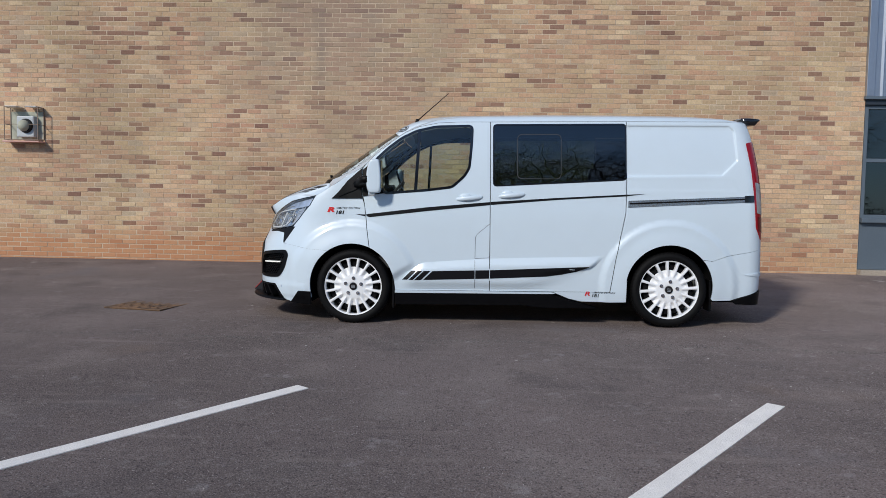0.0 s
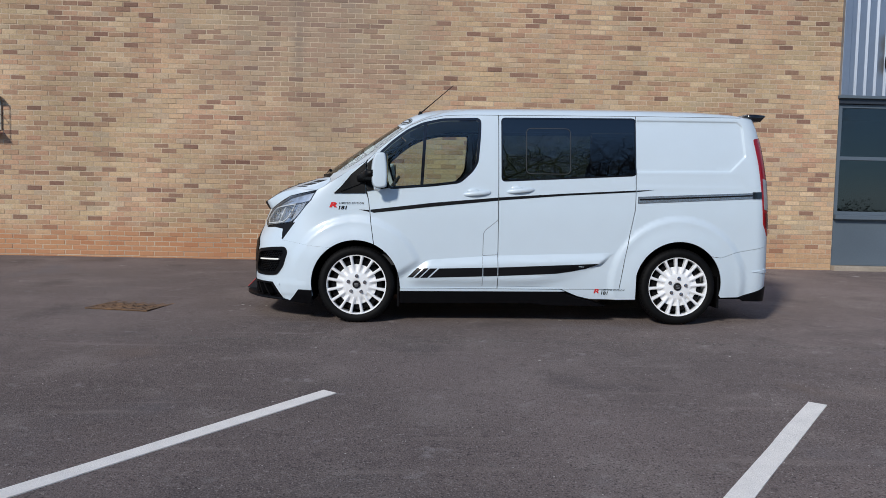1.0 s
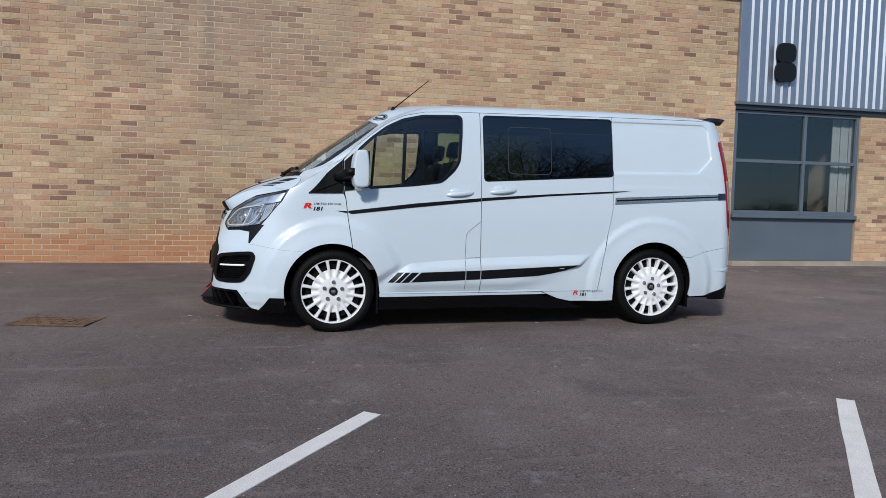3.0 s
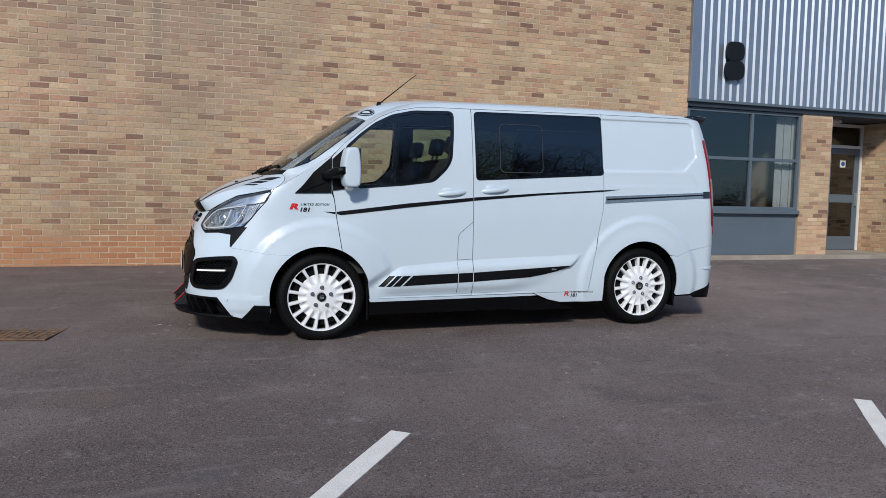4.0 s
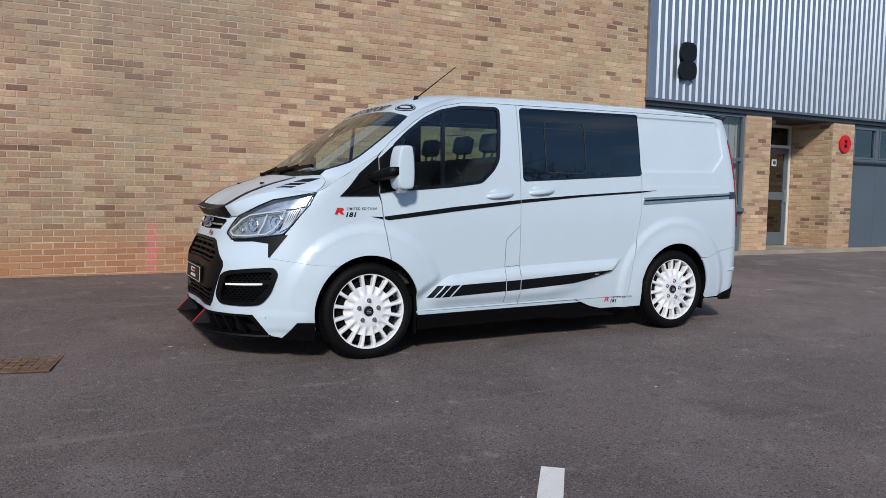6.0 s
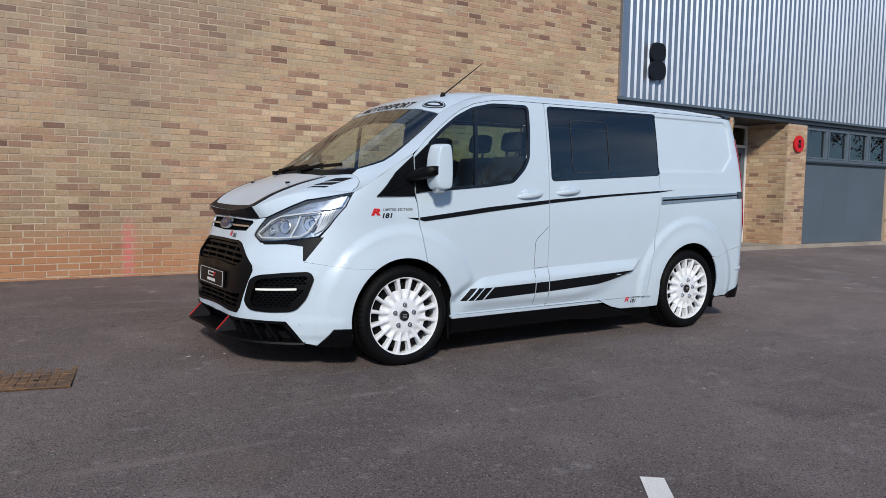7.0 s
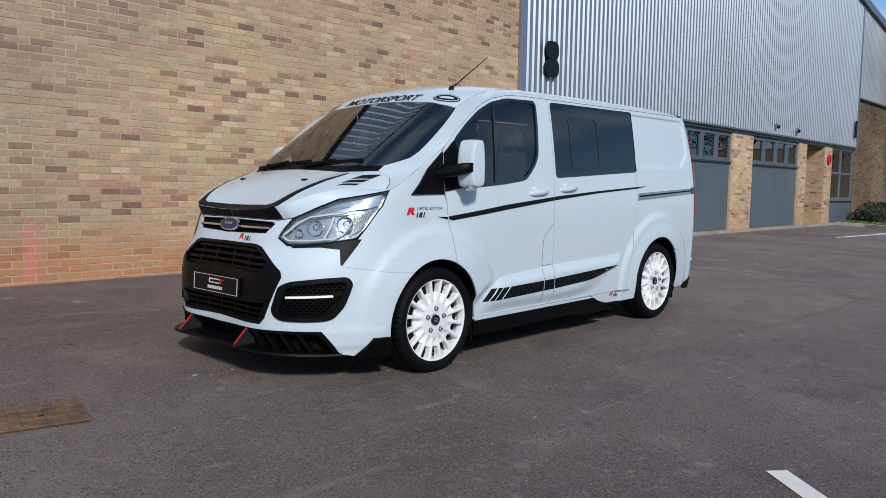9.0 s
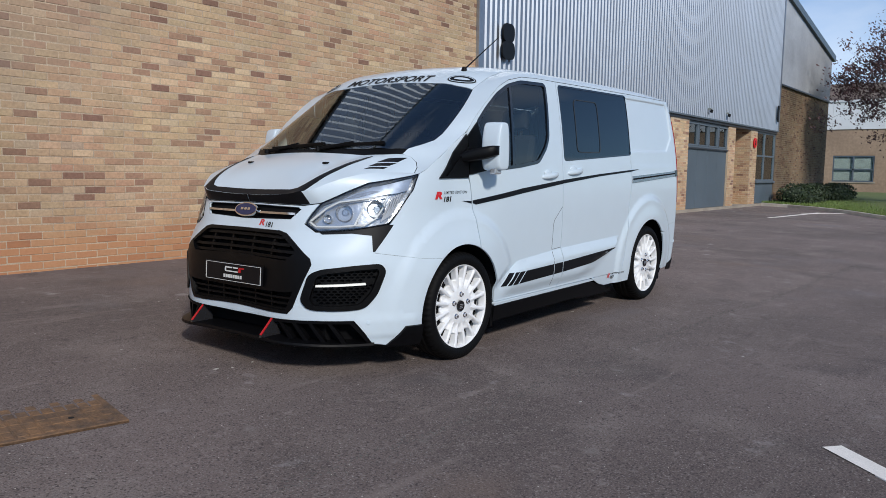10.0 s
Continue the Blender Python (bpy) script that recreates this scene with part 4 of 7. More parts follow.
def sheet(outline, holes=(), lift=skin, step=0.04, off=0.0, thick=0.012, edge=None, centre=(1.4, 0, 0.9), creases=()):
    """Vertices and faces of a panel: an outline with holes in the skin's own plane, laid on the skin, with a folded edge."""
    edge = edge or step
    rings = [densify(outline, edge)] + [densify(h, edge) for h in holes]
    pts, edges = [], []
    for r in rings:
        k = len(pts)
        pts += [Vector((p[0], p[1])) for p in r]
        edges += [(k + i, k + (i + 1) % len(r)) for i in range(len(r))]
    for line in creases:
        run = []
        for p in densify(line, edge, False):
            clear = inside_poly(p, outline) and not any(inside_poly(p, h) for h in holes)
            if clear and min((p - q).length for q in pts) > 0.004:
                run.append(len(pts))
                pts.append(Vector((p[0], p[1])))
            else:
                run.append(None)
        edges += [(a, b) for a, b in zip(run, run[1:]) if a is not None and b is not None]
    xs, ys = [p[0] for p in outline], [p[1] for p in outline]
    nx, ny = int((max(xs) - min(xs)) / step) + 1, int((max(ys) - min(ys)) / step) + 1
    ring_np = np.array([(p[0], p[1]) for p in pts])
    for i in range(nx + 1):
        for j in range(ny + 1):
            p = (min(xs) + (i + 0.5 * (j % 2)) * step, min(ys) + j * step)
            if not inside_poly(p, outline) or any(inside_poly(p, h) for h in holes):
                continue
            if np.min(np.hypot(ring_np[:, 0] - p[0], ring_np[:, 1] - p[1])) < step * 0.45:
                continue
            pts.append(Vector(p))
    vs, _, fs, _, _, _ = geometry.delaunay_2d_cdt(pts, edges, [], 0, 1e-6)
    keep = []
    for f in fs:
        c = sum((vs[i] for i in f), Vector((0, 0))) / len(f)
        if abs((vs[f[1]] - vs[f[0]]).cross(vs[f[2]] - vs[f[0]])) < step * step * 0.0003:
            continue
        if inside_poly(c, outline) and not any(inside_poly(c, h) for h in holes):
            keep.append(tuple(f))
    co = [lift(v[0], v[1]) for v in vs]
    e = 0.004
    nor = []
    for v, c in zip(vs, co):
        du, dv = lift(v[0] + e, v[1]) - lift(v[0] - e, v[1]), lift(v[0], v[1] + e) - lift(v[0], v[1] - e)
        n = du.cross(dv)
        n = n.normalized() if n.length > 1e-12 else Vector((0, -1, 0))
        nor.append(n)
    if sum(n.dot((c - Vector(centre)).normalized()) for n, c in zip(nor, co)) < 0:
        nor = [-n for n in nor]
    co = [c + n * off for c, n in zip(co, nor)]
    out, vote = [], 0.0
    for f in keep:
        a, b, c = (vs[i] for i in f[:3])
        if (b - a).cross(c - a) < 0:
            f = tuple(reversed(f))
        a, b, c = (co[i] for i in f[:3])
        vote += (b - a).cross(c - a).dot(nor[f[0]])
        out.append(f)
    if vote < 0:
        out = [tuple(reversed(f)) for f in out]
    if thick:
        count = {}
        for f in out:
            for i in range(len(f)):
                k = (f[i], f[(i + 1) % len(f)])
                count[tuple(sorted(k))] = None if tuple(sorted(k)) in count else k
        inner = {}
        for k in [k for k in count.values() if k]:
            for v in k:
                if v not in inner:
                    inner[v] = len(co)
                    co += [co[v], co[v] - nor[v] * thick]
            a, b = inner[k[0]], inner[k[1]]
            out.append((b, a, a + 1, b + 1))
    nor += [Vector((0, 0, 0))] * (len(co) - len(nor))
    return co, out, nor


def mirrored(vs, fs):
    return [(v[0], -v[1], v[2]) for v in vs], [tuple(reversed(f)) for f in fs]


def true_normals(ob, nor):
    """Shade a panel by the normals of the surface that it lies on."""
    ob.data.normals_split_custom_set_from_vertices([tuple(n) for n in nor])


def panel(name, outline, mat, parent, holes=(), both=False, label="", shade=True, **kw):
    """A panel laid on the van's skin as one part; with both, a mirrored one on the far side too."""
    vs, fs, nor = sheet(outline, holes, **kw)
    ob = mesh_object(name, vs, fs, mat, parent, shade, label)
    if shade:
        true_normals(ob, nor)
    far = None
    if both:
        mv, mf = mirrored(vs, fs)
        far = mesh_object(name, mv, mf, mat, parent if both is True else both, shade, label)
        if shade:
            true_normals(far, [(n[0], -n[1], n[2]) for n in nor])
    return (ob, far) if both else ob


def strip(name, a, b, mat, parent, bulge=None, n=5, both=False, label=""):
    """A surface stretched between two rows of points, bowed out through a third row."""
    vs, fs = [], []
    m = len(a)
    for i in range(m):
        p, q = Vector(a[i]), Vector(b[i])
        c = Vector(bulge[i]) if bulge else (p + q) / 2
        for k in range(n + 1):
            t = k / n
            vs.append((1 - t) ** 2 * p + 2 * t * (1 - t) * c + t * t * q)
    for i in range(m - 1):
        for k in range(n):
            j = i * (n + 1) + k
            fs.append((j, j + n + 1, j + n + 2, j + 1))
    ob = mesh_object(name, vs, fs, mat, parent, True, label)
    if both:
        mesh_object(name, *mirrored(vs, fs), mat, parent, True, label)
    return ob


def loft(name, rings, mat, parent, label="", close=True):
    """A skin over rings of equal count, its ends closed."""
    n = len(rings[0])
    vs = [p for r in rings for p in r]
    fs = [(i * n + k, i * n + (k + 1) % n, (i + 1) * n + (k + 1) % n, (i + 1) * n + k) for i in range(len(rings) - 1) for k in range(n)]
    if close:
        fs += [tuple(reversed(range(n))), tuple((len(rings) - 1) * n + k for k in range(n))]
    return mesh_object(name, vs, fs, mat, parent, True, label)


def arch(cx, cz, r, a0, a1, n=22):
    """Points of a wheel arch in the skin's plane, by angle from straight back (0) over the top (90) to the front (180)."""
    return [P(cx + r * math.cos(radians(a0 + (a1 - a0) * i / n)), cz + r * math.sin(radians(a0 + (a1 - a0) * i / n))) for i in range(n + 1)]


RA = 0.398
G = 0.0032
BP = 1.285
# folds of the skin that the panels' meshes follow
def arc_fold(k):
    cx, cz, r0, r1 = FLARES[k]
    return [[P(cx + r / 0.985 * math.cos(radians(a)), cz + r * math.sin(radians(a))) for a in range(-10, 200, 4)] for r in (r0, (r0 + r1) / 2, r1)]


def recess_fold(d):
    """The sunk panel's edge, d inside it."""
    lines = [(n, n.dot(a) + d) for n, a in RECESS_SIDES]
    pts = [Vector((2.50, lines[0][1] / lines[0][0].y))]
    for (n, c), (m, e) in zip(lines, lines[1:]):
        k = n.x * m.y - n.y * m.x
        pts.append(Vector(((c * m.y - e * n.y) / k, (n.x * e - m.x * c) / k)))
    n, c = lines[-1]
    pts.append(Vector((2.50, (c - n.x * 2.50) / n.y)))
    return [P(p.x, p.y) for p in pts]


FOLD_F, FOLD_R = arc_fold(0), arc_fold(1)
FOLD_Q = FOLD_R + [recess_fold(d) for d in (0.0, 0.007, 0.013, 0.020)]
# side outlines (near side)
ARCH_F, ARCH_R = (0.0, 0.335), (2.933, 0.345)
ROOF_LINE = [(0.10, 1.436), (0.14, 1.483), (0.20, 1.546), (0.30, 1.627), (0.38, 1.690), (0.45, 1.738), (0.50, 1.770), (0.62, 1.820), (0.80, 1.856), (1.0, 1.866)]
glass_door = rounded([P(0.215, 1.505), P(0.33, 1.612), P(0.46, 1.710), P(0.60, 1.778), P(0.78, 1.818), P(1.11, 1.826), P(1.105, 1.66), P(1.085, 1.44), P(1.04, 1.365), P(0.93, 1.265), P(0.69, 1.235), P(0.300, 1.205)], 0.035)
door = ([P(0.10, 1.18), P(0.118, 1.10), P(0.143, 0.88), P(0.168, 0.705)] + arch(*ARCH_F, RA, 65, 6, 12) + [P(0.405, 0.300), P(BP - G, 0.300), P(BP - G, 1.0), P(BP - 0.003 - G, 1.866)]
        + [P(x, z) for x, z in reversed(ROOF_LINE)])
door_near, door_far = panel("front_door", door, M_PAINT, van, [grow(glass_door, 0.012)], both=True, step=0.025, creases=FOLD_F)
win = rounded([P(1.318, 1.278), P(1.314, 1.838), P(2.520, 1.846), P(2.522, 1.340)], 0.03)
slide = [P(BP + G, 0.300), P(BP + G, 1.0), P(BP - 0.003 + G, 1.866), P(1.9, 1.870), P(2.53 - G, 1.872), P(2.53 - G, 1.2), P(2.525 - G, 1.03), P(2.50 - G, 0.90), P(2.44 - G, 0.60), P(2.395 - G, 0.300)]
slide_near, slide_far = panel("sliding_door", slide, M_PAINT, van, [grow(win, 0.008)], both=True, step=0.027, creases=FOLD_R)
quarter = ([P(2.53 + G, 1.872), P(3.45, 1.872), P(3.66, 1.86), P(3.80, 1.84)] + [P(3.86, 1.5), P(3.90, 1.1), P(3.92, 0.74), P(3.70, 0.69), P(3.45, 0.645), P(3.318, 0.60)]
           + arch(*ARCH_R, RA, 42, 168, 26) + [P(2.545, 0.21), P(2.40, 0.205), P(2.14, 0.208), P(2.02, 0.235), P(1.90, 0.285), P(1.88, 0.296), P(2.395 + G, 0.296), P(2.44 + G, 0.60), P(2.50 + G, 0.90), P(2.525 + G, 1.03), P(2.53 + G, 1.2)])
panel("rear_quarter", quarter, M_PAINT, van, both=True, step=0.026, creases=FOLD_Q)
fender = ([P(0.10 - 2 * G, 1.150), P(0.09, 1.440), P(-0.03, 1.372), P(-0.10, 1.330), P(-0.20, 1.266), P(-0.25, 1.233), P(-0.285, 1.209), P(-0.345, 1.180), P(-0.402, 1.085), P(-0.470, 1.01), P(-0.520, 0.945), P(-0.575, 0.882), (0.4945, 0.7222)]
          + [P(-0.40, 0.6770), P(-0.222, 0.6650)] + arch(*ARCH_F, RA, 123, 66, 12) + [P(0.168 - 2 * G, 0.705), P(0.143 - 2 * G, 0.88), P(0.118 - 2 * G, 1.10)])
panel("front_wing", fender, M_PAINT, van, both=True, step=0.028, creases=FOLD_F)
bumper_r = ([P(3.318, 0.60 - G), P(3.45, 0.645 - G), P(3.70, 0.69 - G), P(3.90, 0.735), P(3.90, 0.50), P(3.92, 0.46), P(3.92, 0.33), P(3.80, 0.325), P(3.62, 0.27), P(3.50, 0.235), P(3.335, 0.232)] + arch(*ARCH_R, RA, -14, 41, 12))
panel("rear_bumper", bumper_r, M_PAINT, van, both=True, step=0.035)
diff = [P(3.50, 0.232), P(3.62, 0.265), P(3.80, 0.32), P(3.92, 0.325), P(3.92, 0.20), P(3.80, 0.19), P(3.55, 0.20)]
lip = [P(3.62, 0.472), P(3.76, 0.490), P(3.92, 0.498), P(3.92, 0.462), P(3.76, 0.456)]
panel("bumper_lip", rounded(lip, 0.012), M_PAINT, van, both=True, step=0.03, off=0.007, thick=0.010)
panel("rear_valance", diff, M_CARBON, van, both=True, step=0.05, off=0.012, label="black lower rear valance")

# nose: bumper skin with its openings
half = [Q(0, 0.990), Q(0.25, 0.988), Q(0.44, 0.986), Q(0.528, 1.000), Q(0.498, 0.946), Q(0.470, 0.883), Q(0.546, 0.836), Q(0.60, 0.838), P(-0.755, 0.849), P(-0.583, 0.878), (0.493, 0.721), P(-0.40, 0.676), P(-0.224, 0.664)]
half += arch(*ARCH_F, RA, 124, 196, 18) + [P(-0.45, 0.165), (0.57, 0.168), (0.508, 0.184), (0.428, 0.330), Q(0.60, 0.331), Q(0.32, 0.327), Q(0.0, 0.325)]
front = half + [(-s, z) for s, z in reversed(half[1:-1])]


def both_ways(pts):
    """A closed outline across the nose from its near half, listed from the middle's top to the middle's bottom."""
    return pts + [(-s, z) for s, z in reversed(pts) if abs(s) > 1e-6]


slot = both_ways([Q(0, 0.988), Q(0.41, 0.980), Q(0.435, 0.965), Q(0.38, 0.905), Q(0, 0.895)])
mouth = both_ways([Q(0, 0.842), Q(0.32, 0.839), Q(0.375, 0.826), Q(0.46, 0.770), Q(0.565, 0.690), Q(0.575, 0.655), Q(0.545, 0.58), Q(0.475, 0.40), Q(0.44, 0.362), Q(0.30, 0.362), Q(0, 0.372)])
pod = rounded([(0.262, 0.45), (0.284, 0.597), (0.318, 0.627), (0.42, 0.648), (0.518, 0.657), (0.540, 0.617), (0.508, 0.483), (0.462, 0.402), (0.38, 0.392), (0.285, 0.398)], 0.03)
pod_far = [(-s, z) for s, z in pod]
bumper = panel("front_bumper", front, M_PAINT, van, [grow(slot, -0.002), grow(mouth, -0.002), grow(pod, -0.002), grow(pod_far, -0.002)], step=0.028, centre=(0.4, 0, 0.7),
               creases=[[(sg * s, z) for s in np.linspace(0.45, 0.80, 15)] for z in (0.336, 0.352) for sg in (1, -1)])
NC = dict(centre=(0.4, 0, 0.7))
# slot grille with chrome bars and the oval badge
panel("slot_grille", slot, M_GAP, van, step=0.04, off=-0.025, thick=-0.026, **NC)
for a, b in ((0.10, 0.40), (-0.40, -0.10)):
    panel("chrome_bar", [Q(a, 0.943), Q(b, 0.944), Q(b, 0.932), Q(a, 0.931)], M_CHROME, van, step=0.03, off=0.004, thick=0.02, **NC)


def ellipse(cy, cz, ry, rz, n=32):
    return [Q(cy + ry * math.cos(2 * math.pi * i / n), cz + rz * math.sin(2 * math.pi * i / n)) for i in range(n)]


badge = panel("badge", ellipse(0.0, 0.945, 0.102, 0.041), M_CHROME, van, step=0.02, off=0.018, thick=0.03, label="chrome-rimmed dark blue oval badge", **NC)
panel("badge_face", ellipse(0.0, 0.945, 0.092, 0.034), M_OVAL, badge, step=0.02, off=0.021, thick=0.004, **NC)
for dy in (-0.035, -0.005, 0.027):
    panel("badge_mark", [Q(-dy - 0.012, 0.953), Q(-dy + 0.010, 0.953), Q(-dy + 0.010, 0.939), Q(-dy - 0.012, 0.939)], M_CHROME, badge, step=0.02, off=0.0245, thick=0.002, **NC)
# main grille: dark backing, plate band, slats
panel("grille_backing", mouth, M_GAP, van, step=0.05, off=-0.055, thick=0, **NC)
band = both_ways([Q(0, 0.685), Q(0.42, 0.672), Q(0.498, 0.737), Q(0.563, 0.690), Q(0.573, 0.655), Q(0.544, 0.58), Q(0.514, 0.507), Q(0.44, 0.490), Q(0, 0.480)])
panel("plate_band", band, M_PLASTIC, van, step=0.03, off=0.0075, thick=0.05, label="black plastic bumper centre", **NC)
frame_o = mouth
panel("grille_surround", frame_o, M_PLASTIC, van, [grow(mouth, -0.020)], step=0.03, off=0.004, thick=0.06, edge=0.02, **NC)
for z, w in ((0.812, 0.36), (0.772, 0.42), (0.732, 0.47), (0.695, 0.50)):
    panel("grille_slat", [Q(-w, z), Q(-w / 2, z + 0.003), Q(0, z + 0.004), Q(w / 2, z + 0.003), Q(w, z), Q(w, z - 0.017), Q(w / 2, z - 0.014), Q(0, z - 0.013), Q(-w / 2, z - 0.014), Q(-w, z - 0.017)], M_PLASTIC, van, step=0.04, off=-0.012, thick=0.04, **NC)
for y in (-0.28, -0.10, 0.10, 0.28):
    panel("grille_upright", [Q(y - 0.008, 0.83), Q(y + 0.008, 0.83), Q(y + 0.008, 0.69), Q(y - 0.008, 0.69)], M_PLASTIC, van, step=0.05, off=-0.02, thick=0.03, **NC)
for z, w in ((0.458, 0.45), (0.425, 0.44), (0.393, 0.43)):
    panel("grille_slat", [Q(-w, z), Q(0, z + 0.003), Q(w, z), Q(w, z - 0.012), Q(0, z - 0.009), Q(-w, z - 0.012)], M_PLASTIC, van, step=0.04, off=-0.014, thick=0.03, **NC)
for y in (-0.30, -0.15, 0.0, 0.15, 0.30):
    panel("grille_upright", [Q(y - 0.006, 0.478), Q(y + 0.006, 0.478), Q(y + 0.006, 0.37), Q(y - 0.006, 0.37)], M_PLASTIC, van, step=0.05, off=-0.02, thick=0.03, **NC)

# show plate with plain marks
pl = empty("show_plate")
pl.parent = van
pl.matrix_basis = pose(-1.024, 0.0, 0.566, 0, 3, 0)
box("plate", -0.008, 0.004, -0.268, 0.268, -0.060, 0.060, M_VINYL, pl, 0.003)
for nm, y0, y1, z0, z1 in (("plate_edge", -0.258, 0.258, 0.0515, 0.054), ("plate_edge", -0.258, 0.258, -0.054, -0.0515), ("plate_edge", -0.258, -0.254, -0.050, 0.050), ("plate_edge", 0.254, 0.258, -0.050, 0.050)):
    box(nm, -0.0105, -0.008, y0, y1, z0, z1, M_WHITEP, pl)
for nm, y0, y1, z0, z1, mt in (("mark", -0.105, -0.06, 0.026, 0.034, M_REDL), ("mark", -0.075, -0.055, 0.004, 0.026, M_REDL), ("mark", -0.05, -0.005, 0.026, 0.034, M_WHITEP), ("mark", -0.05, 0.0, 0.003, 0.010, M_WHITEP),
                               ("mark", 0.005, 0.07, 0.003, 0.010, M_WHITEP), ("mark", 0.005, 0.07, 0.026, 0.034, M_WHITEP), ("mark", 0.062, 0.072, 0.010, 0.026, M_WHITEP)):
    box(nm, -0.0105, -0.008, y0, y1, z0, z1, mt, pl)
for k in range(8):
    y = -0.085 + k * 0.022
    box("mark", -0.0105, -0.008, y, y + 0.015, -0.034, -0.014, M_WHITEP, pl)

# lamp pods in the bumper
for sg, pp in ((1, pod), (-1, pod_far)):
    ring = panel("lamp_pod", grow(pp, 0.004), M_PLASTIC, van, [grow(pp, -0.024)], step=0.025, off=0.010, thick=0.05, edge=0.02, label="black lamp surround in the bumper", **NC)
    panel("mesh_backing", grow(pp, -0.02), M_GAP, ring, step=0.05, off=-0.04, thick=0, **NC)
    # honeycomb
    field = [(sg * s, z) for s, z in grow(pod, -0.018)]
    room = grow(pod, -0.030)
    cells = []
    for k in range(18):
        for c in range(18):
            s0, z0 = 0.262 + (c + 0.5 * (k % 2)) * 0.0205, 0.398 + k * 0.0165
            if abs(z0 - 0.5375 - 0.12 * (s0 - 0.385)) > 0.016 and inside_poly((s0, z0), room):
                cells.append([(sg * (s0 + 0.0088 * math.cos(radians(a))), z0 + 0.0088 * math.sin(radians(a))) for a in range(30, 390, 60)])
    panel("honeycomb_mesh", field, M_PLASTIC, ring, cells, step=0.05, edge=0.03, off=-0.020, thick=0.010, **NC)
    drl = [(0.304, 0.5395), (0.39, 0.5445), (0.464, 0.549), (0.466, 0.537), (0.39, 0.532), (0.304, 0.527)]
    panel("running_light", [(sg * s, z) for s, z in drl], M_DRL, ring, step=0.03, off=-0.006, thick=0.02, label="lit white running light bar", **NC)

# headlamps
def ribbon(pts, w):
    """A narrow closed outline along a line on the skin."""
    left, right = [], []
    for i, p in enumerate(pts):
        a, b = Vector(pts[max(i - 1, 0)]), Vector(pts[min(i + 1, len(pts) - 1)])
        d = (b - a).normalized()
        n = Vector((-d.y, d.x)) * w / 2
        left.append(tuple(Vector(p) + n))
        right.append(tuple(Vector(p) - n))
    return left + right[::-1]


M_LAMPGREY = material("lamp_shade_grey", (0.58, 0.65, 0.76), 0.32, 0.45, vary=0.35, scale=16)
M_FLUTE = material("lamp_flute_grey", (0.55, 0.56, 0.58), 0.25, 0.3)
M_BOWL = material("lamp_bowl_silver", (0.70, 0.71, 0.73), 0.12, 0.85)
lamp_poly = rounded([Q(0.478, 0.883), Q(0.504, 0.946), Q(0.536, 1.004), P(-0.773, 1.032), P(-0.70, 1.078), P(-0.615, 1.122), P(-0.50, 1.146), P(-0.350, 1.178), P(-0.405, 1.085), P(-0.473, 1.01), P(-0.524, 0.945), P(-0.582, 0.886), P(-0.755, 0.856), Q(0.60, 0.845), Q(0.550, 0.842)], 0.016)
